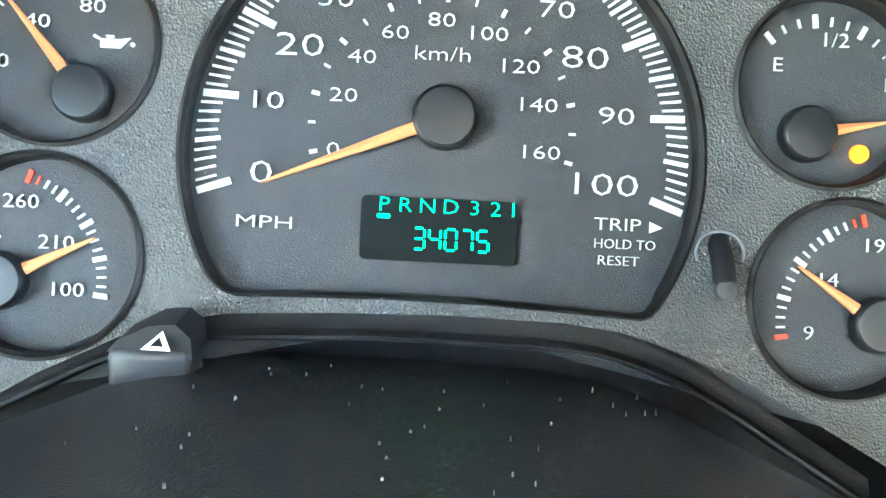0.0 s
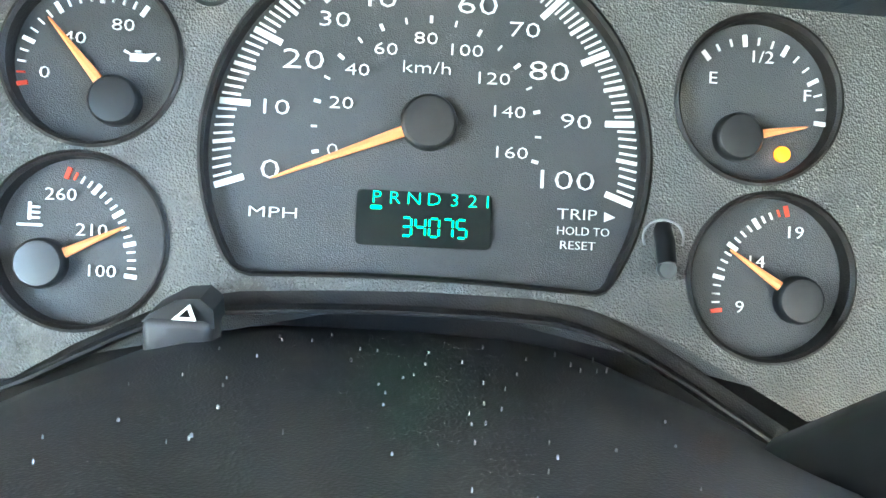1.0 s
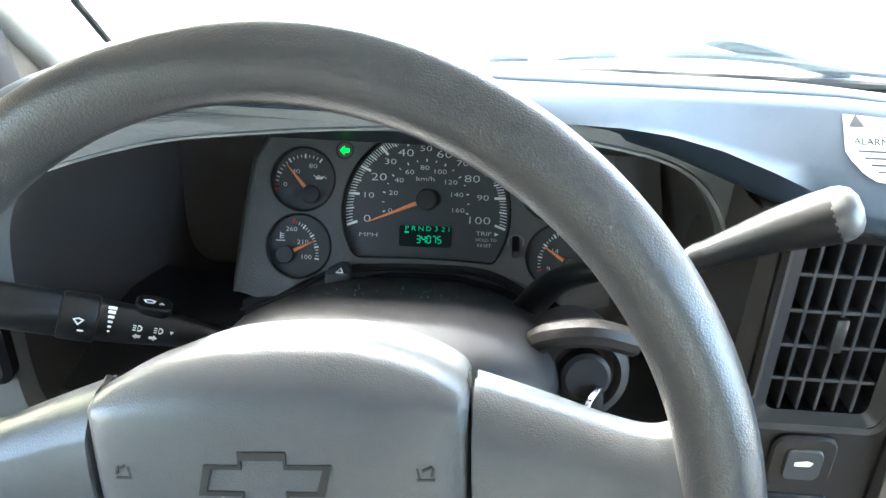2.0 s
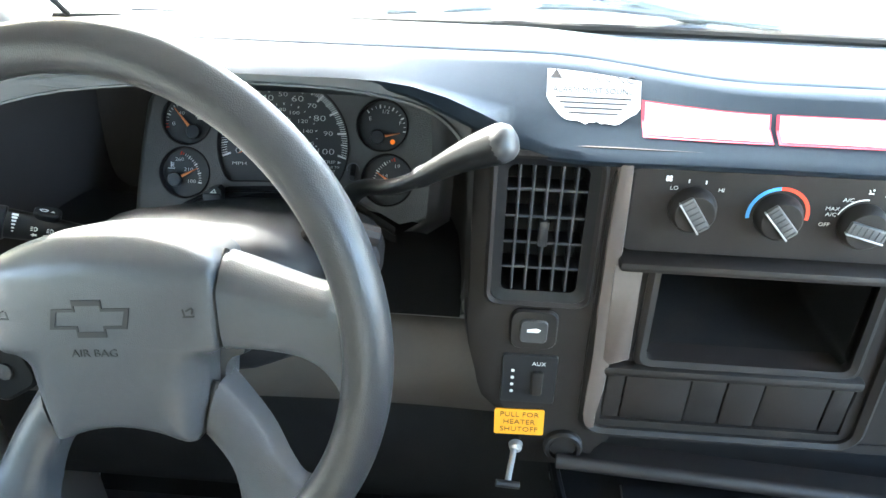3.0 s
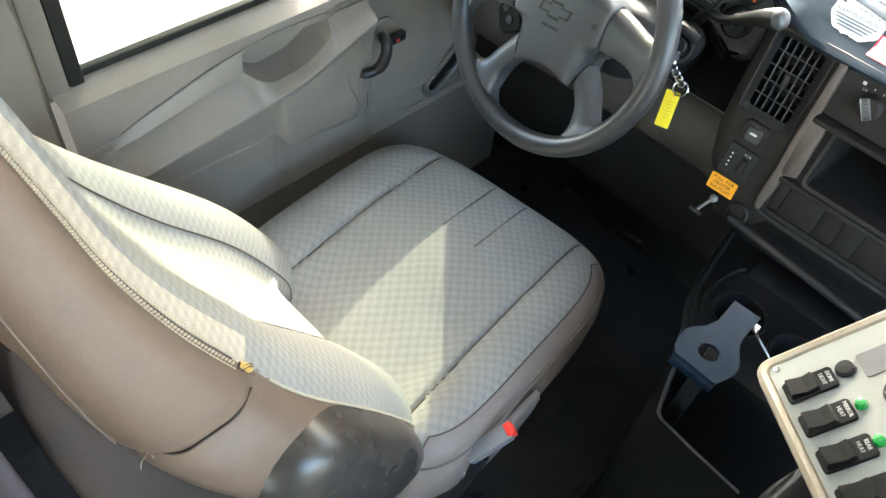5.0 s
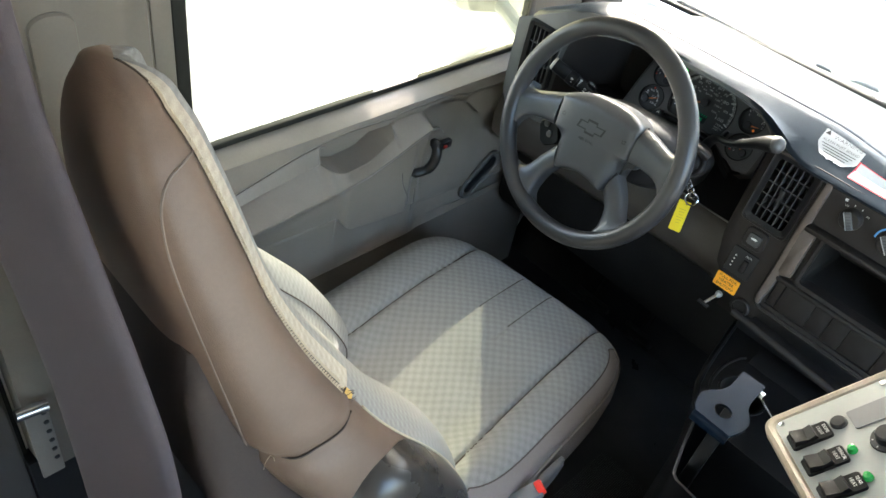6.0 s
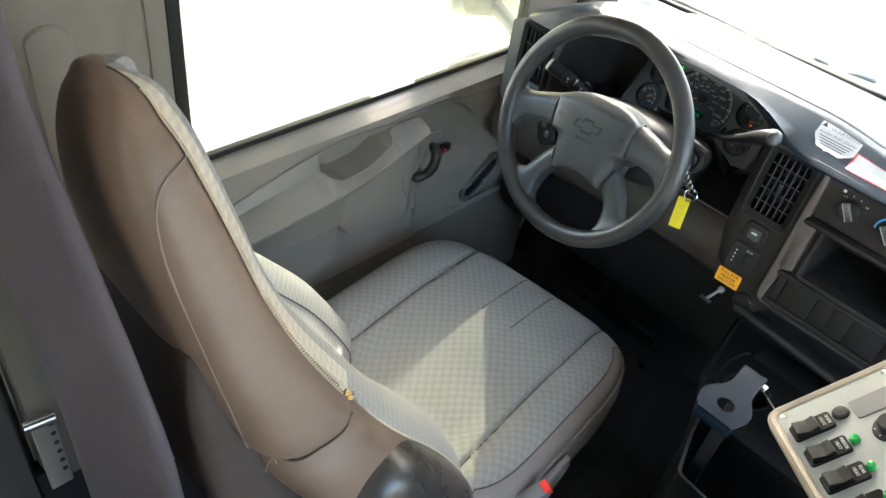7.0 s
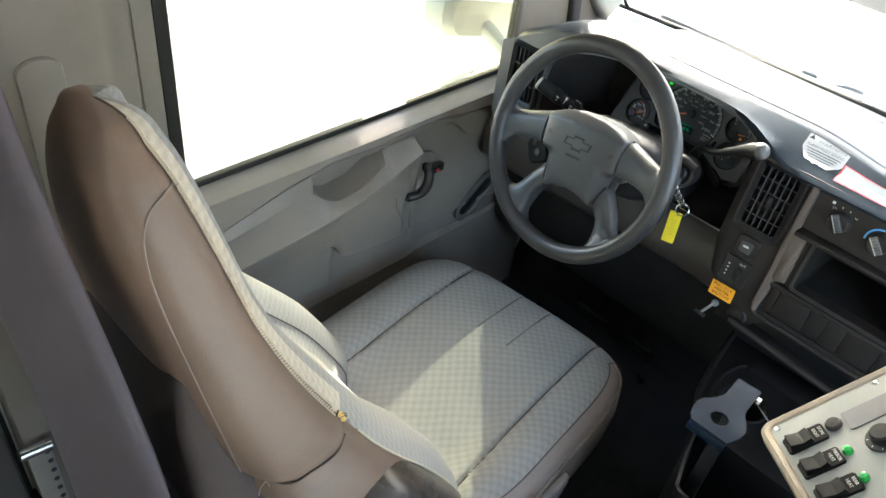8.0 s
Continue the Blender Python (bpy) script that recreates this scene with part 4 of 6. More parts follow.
# turn arrow lamp, trip stem
lamp = part("indicator_well", disc_stack([(0.0075, DEPTH - 0.002), (0.0075, DEPTH + 0.0008), (0.0062, DEPTH + 0.0006), (0.006, DEPTH - 0.001), (0.0, DEPTH - 0.001)], 24, mmv(-66.0, 56.4)), BLACK, clu)
part("turn_arrow", plate([(-0.0042, 0), (-0.0004, 0.0038), (-0.0004, 0.0016), (0.0036, 0.0016), (0.0036, -0.0016), (-0.0004, -0.0016), (-0.0004, -0.0038)], DEPTH - 0.001, DEPTH + 0.0004, mmv(-66.0, 56.4)), GREENLAMP, lamp, "glowing green turn arrow")
stem = part("trip_stem", tube([mmv(75.4, -9.0, 0.002).translation, mmv(75.3, -15.0, 0.0075).translation, mmv(75.2, -22.0, 0.0105).translation], [0.0031, 0.0030, 0.0029], 16), BLACK, clu, "black trip reset stem")
part("stem_tip", disc_stack([(0.0029, 0.0), (0.0032, 0.0014), (0.0026, 0.0026), (0.0, 0.0030)], 16, mmv(75.2, -23.2, 0.0092)), KNOBGREY, stem)
part("stem_collar", tube([mmv(75.4 + 6.4 * math.cos(a), -13.6 + 5.6 * math.sin(a), DEPTH + 0.0006).translation for a in spaced(-0.4, 3.6, 18)], 0.0005, 6), FLAPGREY, stem, "worn bright collar")
# display
lcd = part("display", plate(rounded(0.042, 0.0172, 0.0016), -0.0004, 0.0007, mmv(1.3, -11.4), 0.0002), LCD, clu, "dark display with green segments")
for k, ch in enumerate("PRND321"):
    part("gear_letter", words(ch, 0.0056, mmv((-13.6, -8.0, -2.0, 4.2, 10.6, 16.2, 20.9)[k], -5.2, 0.0009), 1.15, 0.0001), GREENLIT, lcd)
part("gear_underline", plate(rounded(0.0036, 0.0012, 0.0005), 0.0007, 0.0010, mmv(-13.6, -8.2)), GREENLIT, lcd)
SEG = {"3": "abgcd", "4": "fgbc", "0": "abcdef", "7": "abc", "5": "afgcd"}


def digit(ch, u, v, h=5.6, w=3.0):
    t = 0.62
    pos = {"a": (0, h / 2, 0), "d": (0, -h / 2, 0), "g": (0, 0, 0), "b": (w / 2, h / 4, 1), "c": (w / 2, -h / 4, 1), "f": (-w / 2, h / 4, 1), "e": (-w / 2, -h / 4, 1)}
    return join(*[plate(rounded((t if up else w * 0.72) / 1000, (h * 0.40 if up else t) / 1000, 0.00025), 0.0007, 0.0010, mmv(u + x, v + y)) for x, y, up in (pos[s] for s in SEG[ch])])


for k, ch in enumerate("34075"):
    part("odometer_digit", digit(ch, -4.0 + 4.28 * k, -13.8), GREENLIT, lcd, smooth=False)

# ---- steering column ----
CW = Vector((-0.0015, -0.1002, 1.1030))
WN = Vector((-0.1077, -0.9442, 0.3114)).normalized()
WU = Vector((0.9936, -0.1134, 0.0)).normalized()
WV = WN.cross(WU).normalized()
if WV.z < 0:
    WV = -WV
col = thing("steering_column", (0.03, 0.1, 1.0), "black plastic steering column shroud", "steering column")


def column_ring(y, cx, cz, rx, rt, rb, n=28):
    out = []
    for k in range(n):
        a = 2 * math.pi * k / n
        c, s = math.cos(a), math.sin(a)
        e = 0.62
        x = rx * math.copysign(abs(c) ** e, c)
        z = (rt if s > 0 else rb) * math.copysign(abs(s) ** (0.8 if s > 0 else 0.7), s)
        out.append(Vector((cx + x, y, cz + z)))
    return out


part("shroud", loft([column_ring(*q) for q in ((-0.046, 0.026, 1.078, 0.050, 0.034, 0.050), (-0.036, 0.030, 1.082, 0.082, 0.047, 0.066), (-0.020, 0.033, 1.084, 0.094, 0.053, 0.076), (0.03, 0.037, 1.074, 0.102, 0.052, 0.085), (0.10, 0.038, 1.043, 0.106, 0.044, 0.085), (0.15, 0.036, 1.018, 0.102, 0.043, 0.078), (0.205, 0.034, 0.99, 0.090, 0.042, 0.06))]), SHROUD, col, "dusty black column shroud", sharp=50)
SHROUD_TOP = ((0.03, 1.126), (0.10, 1.087), (0.15, 1.061), (0.205, 1.032))


def shroud_top(x, y):
    """Height of the shroud's back at a place of its plan."""
    for (a, p), (b, q) in zip(SHROUD_TOP, SHROUD_TOP[1:]):
        if y <= b:
            top = p + (q - p) * (y - a) / (b - a)
            break
    c = min(1.0, abs(x - 0.037) / 0.103) ** (1 / 0.62)
    return top - 0.045 * (1 - (1 - c * c) ** 0.4)


rng = random.Random(11)
specks = bmesh.new()
for k in range(70):
    x, y = rng.uniform(-0.02, 0.095), rng.uniform(0.06, 0.19)
    r = rng.uniform(0.00010, 0.00032)
    specks = join(specks, disc_stack([(r, -0.001), (r * 0.8, 0.0004), (0.0, 0.0006)], 6, pose(x, y, shroud_top(x, y), -28)))
tagged(part("dust_specks", specks, FLAPGREY, col, "pale dust specks on the shroud"), kind="stuff")
part("tilt_collar", disc_stack([(0.040, 0.0), (0.044, 0.02), (0.044, 0.05), (0.05, 0.07)], 32, axes(CW + WN * -0.115, WU, WV)), BLACK, col)
# hazard switch on top
HZ = axes((-0.025, 0.186, 1.043), (1, 0, 0), (0, 0.966, -0.259)) @ Matrix.Scale(0.78, 4)
hz = part("hazard_switch", move(rbox(-0.0125, 0.0125, -0.009, 0.009, -0.012, 0.005, 0.0035, 3), HZ), SLAT, col, "grey hazard switch with white triangle")
part("hazard_cap", loft([[HZ @ Vector((x, y, z)) for x, y, z in ((-0.0125, s, 0.003), (-0.010, s, 0.006), (0.0, s, 0.012), (0.008, s, 0.013), (0.0125, s, 0.009), (0.013, s, 0.002))] for s in (-0.007, 0.002, 0.009)]), BLACK, hz)
tm = HZ @ axes((0.003, -0.0082, 0.0075), (1, 0, 0), (0, 0.3, 1))
part("hazard_triangle", ring_frame([(-0.0022, -0.0013), (0.0022, -0.0013), (0.0008, 0.0018)], [(-0.0045, -0.0024), (0.0042, -0.0024), (0.0015, 0.0034)], 0.0, 0.0006, tm), WHITE, hz)
# ignition and keys
IG = axes((0.146, 0.022, 1.092), (1, 0.15, 0), (0, 0.3, 1))
ig = part("ignition_housing", disc_stack([(0.030, -0.03), (0.029, 0.0), (0.026, 0.008), (0.021, 0.010), (0.019, 0.003), (0.015, 0.003), (0.0145, 0.011), (0.012, 0.013), (0.0, 0.013)], 32, IG), SHROUD, col, "black ignition lock housing")
part("ignition_wing", tube(curve([(0.116, 0.020, 1.108), (0.125, 0.012, 1.122), (0.148, 0.010, 1.127), (0.172, 0.016, 1.118)]), 0.008, 10), DASH, ig)
# gear lever on the column
lev = thing("gear_lever", (0.12, 0.10, 1.08), "black column gear lever with rounded tip", "gear lever")
lp = curve([(0.118, 0.115, 1.065), (0.135, 0.095, 1.105), (0.155, 0.07, 1.13), (0.178, 0.052, 1.142), (0.20, 0.045, 1.155), (0.235, 0.033, 1.182), (0.262, 0.024, 1.199)], 6)
n = len(lp)
part("stem", tube(lp[:26], [0.0105 - 0.0040 * sstep(0, 0.6, k / 25) for k in range(26)], 14), LEVER, lev)
part("grip_collar", tube(lp[24:27], [0.0080, 0.0086, 0.0080], 16), LEVER, lev, "thin collar ring")
part("grip", tube(lp[25:], [0.0076 + 0.0070 * sstep(-0.15, 1, k / (n - 26)) for k in range(n - 25)], 20), LEVER, lev, "black tapered grip")
tipd = (lp[-1] - lp[-2]).normalized()
part("tip", disc_stack([(0.0145, -0.001), (0.0146, 0.001), (0.0138, 0.005), (0.0115, 0.009), (0.007, 0.0115), (0.0, 0.0125)], 24, axes(lp[-1], tipd.orthogonal(), tipd.cross(tipd.orthogonal()))), KNOBGREY, lev, "worn rounded tip")
# stalk for wipers and lights
st = thing("turn_signal_stalk", (-0.06, 0.05, 1.05), "black multifunction stalk with white symbols", "stalk")
ST0, ST1 = Vector((-0.058, 0.055, 1.072)), Vector((-0.191, 0.012, 1.121))
STD = (ST1 - ST0).normalized()
SLIM = 0.80


def on_stalk(f, turn, r):
    """A frame on the stalk's skin: f along it from the column, turned about its axis from the side that faces the driver."""
    face = Vector((0.45, -0.73, 0.51))
    face = (face - STD * face.dot(STD)).normalized()
    n = Matrix.Rotation(radians(turn), 3, STD) @ face
    return axes(ST0.lerp(ST1, f) + n * r * SLIM, -STD, n.cross(-STD))


def turned(stations, seg=22):
    return tube([ST0.lerp(ST1, f) for f, _ in stations], [r * SLIM for _, r in stations], seg)


part("arm", turned([(0.0, 0.0085), (0.18, 0.0102), (0.35, 0.0128), (0.50, 0.0150), (0.60, 0.0158)]), LEVER, st)
part("twist_collar", turned([(0.600, 0.0150), (0.606, 0.0172), (0.612, 0.0178), (0.730, 0.0178), (0.737, 0.0172), (0.742, 0.0155)]), LEVER, st, "black twist collar")
part("grip", turned([(0.738, 0.0160), (0.745, 0.0166), (0.90, 0.0168), (0.965, 0.0164)]), LEVER, st, "black stalk grip")
part("grip_end", turned([(0.960, 0.0160), (0.968, 0.0165), (0.990, 0.0158), (1.005, 0.0120), (1.010, 0.0060)]), PALEPILLAR, st, "pale end cap")
pad_m = on_stalk(0.405, 62, 0.0150)
pd_ = part("paddle", plate(rounded(0.021, 0.018, 0.007, 7), -0.006, 0.003, pad_m @ pose(0, 0.004, 0), 0.001), LEVER, st, "black washer paddle")
part("paddle_symbol", join(ring_frame([(-0.0026, 0.0), (-0.0016, -0.0018), (0.0016, -0.0018), (0.0026, 0.0), (0.0, 0.0012)], [(-0.0036, 0.0004), (-0.0020, -0.0026), (0.0020, -0.0026), (0.0036, 0.0004), (0.0, 0.0020)], 0.0, 0.0004, pad_m @ pose(-0.003, 0.004, 0.003)), plate([(-0.0016, -0.0014), (0.0016, -0.0014), (0.0, 0.0014)], 0.0, 0.0004, pad_m @ pose(0.004, 0.003, 0.003))), WHITE, pd_)
for k in range(6):
    part("stalk_mark", plate(rounded(0.0048 - 0.0007 * k, 0.0019 - 0.0002 * k, 0.0004), -0.0006, 0.0004, on_stalk(0.556, 38 - 13 * k, 0.0157)), WHITE, st)


def lamp_symbol(m):
    """A headlamp seen from the side, with three rays before it."""
    dome = [(0.0, -0.0018), (0.0013, -0.0018), (0.0025, -0.0008), (0.0025, 0.0008), (0.0013, 0.0018), (0.0, 0.0018)]
    inner = [(0.0006 + (x - 0.0006) * 0.6, y * 0.62) for x, y in dome]
    return join(ring_frame(inner, dome, -0.0005, 0.0004, m), *[plate(rounded(0.0018, 0.0006, 0.0002), -0.0005, 0.0004, m @ pose(-0.0018, -0.0013 + 0.0013 * k, 0)) for k in range(3)])


part("headlamp_symbol", lamp_symbol(on_stalk(0.452, -8, 0.0142)), WHITE, st)
part("headlamp_symbol", lamp_symbol(on_stalk(0.372, -8, 0.0130)), WHITE, st)
part("lane_arrow", plate([(-0.0028, 0), (-0.0006, 0.0017), (-0.0006, 0.0008), (0.0018, 0.0008), (0.0018, -0.0008), (-0.0006, -0.0008), (-0.0006, -0.0017)], -0.0005, 0.0004, on_stalk(0.448, -34, 0.0142)), WHITE, st)
part("lane_arrow", plate([(0.0028, 0), (0.0006, 0.0017), (0.0006, 0.0008), (-0.0018, 0.0008), (-0.0018, -0.0008), (0.0006, -0.0008), (0.0006, -0.0017)], -0.0005, 0.0004, on_stalk(0.392, -34, 0.0134)), WHITE, st)
part("stalk_mark", plate([(-0.0011, 0.0009), (0.0011, 0.0009), (0.0, -0.0011)], -0.0005, 0.0004, on_stalk(0.322, -10, 0.0124)), WHITE, st)
part("wiper_symbol", ring_frame([(-0.0020, 0.0008), (0.0, -0.0013), (0.0020, 0.0008), (0.0, 0.0014)], [(-0.0031, 0.0011), (0.0, -0.0023), (0.0031, 0.0011), (0.0, 0.0022)], -0.0005, 0.0004, on_stalk(0.668, -10, 0.0178)), WHITE, st)
part("stalk_mark", plate(rounded(0.0034, 0.0009, 0.0003), -0.0005, 0.0004, on_stalk(0.655, -32, 0.0178)), WHITE, st)

# ---- steering wheel ----
WT = axes(CW, WU, WV) @ pose(0, 0, 0, 0, 0, 9.0)
whl = thing("steering_wheel", CW, "grey four spoke steering wheel with worn leather grain rim", "steering wheel")
R0 = 0.1886
rings = []
for k in range(145):
    a = 2 * math.pi * k / 144
    dent = 0.0003 * noise.noise(Vector((3 * math.cos(a), 3 * math.sin(a), 0.3)))
    rings.append([WT @ Vector(((R0 + (0.0163 + dent) * math.cos(b)) * math.cos(a), (R0 + (0.0163 + dent) * math.cos(b)) * math.sin(a), 0.0175 * math.sin(b))) for b in [2 * math.pi * j / 28 for j in range(28)]])
part("rim", loft(rings, True, False), WHEELMAT, whl, "worn grey leather grain rim", sharp=60)


def pad_outline(k=1.0):
    """The airbag cover: wide top between the side grooves, waist, and narrow foot between the lower grooves."""
    half = [(0.0, 0.0675), (0.03, 0.066), (0.055, 0.061), (0.075, 0.0535), (0.0865, 0.046), (0.0875, 0.036), (0.0870, 0.012), (0.0855, -0.008), (0.0835, -0.0145), (0.0755, -0.0175), (0.0700, -0.025), (0.0675, -0.038), (0.0655, -0.050), (0.0605, -0.066), (0.0555, -0.082), (0.049, -0.0835), (0.028, -0.0765), (0.0, -0.073)]
    full = half + [(-x, y) for x, y in half[-2:0:-1]]
    cv = curve([(x, y, 0) for x, y in full + full[:1]], 3)[:-1]
    return [(p.x * k, -0.004 + (p.y + 0.004) * k) for p in cv]


def pad_roll(x, y):
    """How far the cover's top turns back over its crease, and the waist falls away."""
    waist = sstep(0.045, 0.075, abs(x)) * sstep(-0.010, -0.030, y)
    return 0.62 * max(0.0, y - 0.047 + 0.06 * abs(x)) + 0.010 * waist


rings = [[WT @ Vector((x, y, h - pad_roll(x, y))) for x, y in pad_outline(k)] for k, h in ((0.95, -0.060), (0.995, -0.030), (1.0, -0.013), (0.992, -0.0085), (0.975, -0.0055), (0.95, -0.0040), (0.91, -0.0028), (0.86, -0.0018), (0.80, -0.0010), (0.72, -0.0003), (0.62, 0.0003), (0.50, 0.0008), (0.36, 0.0011), (0.20, 0.0013), (0.04, 0.0013))]
padp = part("airbag_pad", loft(rings), PADMAT, whl, "grey airbag cover with moulded badge", sharp=42)
part("hub_back", loft([[WT @ Vector((x, y * 0.82 - 0.016, h)) for x, y in pad_outline(k)] for k, h in ((0.72, -0.090), (1.00, -0.062), (1.06, -0.040), (1.03, -0.034), (0.5, -0.034))]), PADMAT, whl, "grey back cover of the hub", sharp=42)


def arm_between(upper, lower, h0, h1, section, name="spoke"):
    """An arm of the wheel between two edges in its plane; h0 at the hub, h1 at the rim."""
    A, B = curve([(*q, 0) for q in upper], 5), curve([(*q, 0) for q in lower], 5)
    rings = []
    for i, (a, b) in enumerate(zip(A, B)):
        f = i / (len(A) - 1)
        h = h0 + (h1 - h0) * sstep(0.0, 0.95, f)
        rings.append([WT @ Vector((*b.lerp(a, e).xy, h + d * (1 - 0.35 * f))) for e, d in section])
    return part(name, loft(rings), PADMAT, whl, sharp=42)


FLAT = ((0.0, -0.034), (0.0, -0.012), (0.02, -0.006), (0.07, -0.0022), (0.20, -0.0005), (0.45, 0.0), (0.66, -0.0010), (0.71, -0.0022), (0.86, -0.0085), (0.97, -0.016), (1.0, -0.022), (1.0, -0.034))
RIDGE = ((0.0, -0.036), (0.0, -0.014), (0.03, -0.007), (0.12, -0.0025), (0.35, 0.0), (0.62, -0.0015), (0.88, -0.006), (0.97, -0.011), (1.0, -0.016), (1.02, -0.036))
for sx in (1, -1):
    arm_between([(x * sx, y) for x, y in ((0.0895, 0.0475), (0.118, 0.039), (0.148, 0.030), (0.167, 0.029), (0.181, 0.040))],
                [(x * sx, y) for x, y in ((0.0872, -0.0150), (0.120, -0.0160), (0.147, -0.021), (0.163, -0.034), (0.172, -0.057))], -0.0035, 0.006, FLAT)
    arm_between([(x * sx, y) for x, y in ((0.0705, -0.0450), (0.097, -0.079), (0.113, -0.105), (0.127, -0.115), (0.147, -0.110))],
                [(x * sx, y) for x, y in ((0.0580, -0.0850), (0.074, -0.108), (0.080, -0.133), (0.078, -0.150), (0.066, -0.169))], -0.012, 0.005, RIDGE)
    for path in (((0.0880, 0.049, -0.030), (0.0886, 0.036, -0.016), (0.0880, 0.012, -0.0135), (0.0866, -0.008, -0.0145), (0.0855, -0.0165, -0.020)), ((0.0690, -0.043, -0.022), (0.0668, -0.051, -0.020), (0.0620, -0.066, -0.020), (0.0568, -0.084, -0.022))):
        # Black tube laid along each joint to draw the groove's shade.
        part("groove_shadow_strip", tube([WT @ Vector((x * sx, y, z)) for x, y, z in path], 0.0024, 6), BLACK, whl, "black strip for the shaded groove between cover and spoke")
pod = part("cruise_button_pod", plate(rounded(0.046, 0.050, 0.012), -0.016, -0.002, WT @ pose(-0.108, -0.037, -0.028, 0, 0, 25), 0.003), SWITCH, whl, "black cruise control pod")
for k in range(2):
    part("cruise_button", disc_stack([(0.007, -0.003), (0.0065, 0.002), (0.0, 0.003)], 16, WT @ pose(-0.117 + 0.012 * k, -0.024 - 0.016 * k, -0.030)), KNOBGREY, pod)
# Dark colour that puts shade into the moulded lines of the cover.
EMBOSS = mat("dark emboss shade", (0.009, 0.009, 0.010), 0.5, vary=0.0)
# moulded badge as a plain outlined shape, and horn marks
bq = [(-0.031, -0.0085), (-0.011, -0.0085), (-0.011, -0.0145), (0.011, -0.0145), (0.011, -0.0085), (0.027, -0.0085), (0.031, 0.006), (0.011, 0.006), (0.011, 0.012), (-0.011, 0.012), (-0.011, 0.006), (-0.027, 0.006)]
bi = [(x * 0.87, -0.0012 + (y + 0.0012) * 0.70) for x, y in bq]
part("badge", ring_frame(bi, bq, -0.003, 0.0014, WT @ pose(-0.002, 0.0135, 0.0004)), EMBOSS, padp, "badge outline with the shade of its embossing coloured dark")
part("airbag_word", words("AIR BAG", 0.0078, WT @ pose(-0.003, -0.0125, 0.0016), 1.2), EMBOSS, padp)
for sx in (1, -1):
    part("horn_mark", join(*[plate(rounded(w, h, 0.0005), -0.001, 0.0010, WT @ pose((0.069 + dx) * sx, 0.012 + dy, -0.0014, 0, 3 * sx, a)) for w, h, dx, dy, a in ((0.008, 0.0011, 0, 0, 0), (0.0011, 0.005, -0.003, 0.003, 10), (0.005, 0.0011, 0.001, 0.005, 25), (0.0011, 0.004, 0.003, 0.0035, -15))]), EMBOSS, padp)

# ---- keys ----
key = thing("key_ring", (0.14, 0.06, 1.0), "key in the lock with steel rings and yellow tag", "keys")
part("key_bow", plate(rounded(0.022, 0.020, 0.006), -0.0015, 0.0015, axes((0.152, 0.000, 1.084), (0.5, 0.85, 0.1), (0, 0.1, 1)), 0.0005), CHROME, key)


def ring_at(c, r, u, v, w=0.0011):
    m = axes(c, u, v)
    pts = [m @ Vector((r * math.cos(2 * math.pi * k / 24), r * math.sin(2 * math.pi * k / 24), 0)) for k in range(25)]
    return tube(pts, w, 6, False)


part("ring", ring_at((0.154, 0.008, 1.068), 0.008, (0.7, 0.2, 0.7), (0.3, 0.9, 0)), CHROME, key)
for k in range(7):
    part("chain_link", ring_at((0.155 + 0.0008 * k, 0.014 + 0.0075 * k, 1.058 - 0.0083 * k), 0.0055, (1, 0.2, 0.3 * (-1) ** k), (0.1, 0.4 * (-1) ** k, 1)), CHROME, key)
part("split_ring", ring_at((0.160, 0.064, 0.996), 0.012, (1, 0.1, 0), (0, 0.4, 1), 0.0014), CHROME, key)
TG = axes((0.157, 0.052, 0.958), (1, 0.15, 0.12), (0.10, 0.35, 0.95))
tg = part("tag", plate(rounded(0.024, 0.062, 0.002), -0.001, 0.001, TG, 0.0003), YELLOW, key, "yellow plastic tag with faint writing")
part("tag_writing", join(*[plate(rounded(0.014 - 0.003 * (k % 3), 0.0009, 0.0003), 0.001, 0.0012, TG @ pose(0.001, 0.014 - 0.0055 * k, 0, 0, 0, 4)) for k in range(6)]), mat("faded pencil", (0.55, 0.43, 0.05), 0.7, vary=0.0), tg)
part("tag_eyelet", disc_stack([(0.0016, 0.001), (0.0016, 0.0013)], 10, TG @ pose(0.004, 0.026, 0)), BLACK, tg)

# ---- driver's door ----
def lerp_table(t, x):
    """Height along a row of (y, z) stations, its corners eased over 2 cm."""
    def line(v):
        for (a, p), (b, q) in zip(t, t[1:]):
            if v <= b:
                return p + (q - p) * min(1, max(0, (v - a) / (b - a)))
        return t[-1][1]
    return sum(line(x + 0.0025 * k) for k in range(-4, 5)) / 9


# heights along the door: lower fold, armrest edge, its inner line, and the shoulder groove
FOLD = ((-0.70, 0.792), (-0.534, 0.787), (-0.447, 0.783), (-0.368, 0.779), (-0.350, 0.744), (-0.26, 0.730), (-0.165, 0.722), (-0.10, 0.70), (0.32, 0.66))
ARM_LO = ((-0.70, 0.842), (-0.575, 0.855), (-0.51, 0.860), (-0.447, 0.865), (-0.378, 0.872), (-0.307, 0.884), (-0.234, 0.908), (-0.175, 0.930), (-0.145, 0.938), (-0.09, 0.930), (-0.035, 0.923), (0.0, 0.910), (0.045, 0.868), (0.09, 0.853), (0.18, 0.847), (0.32, 0.847))
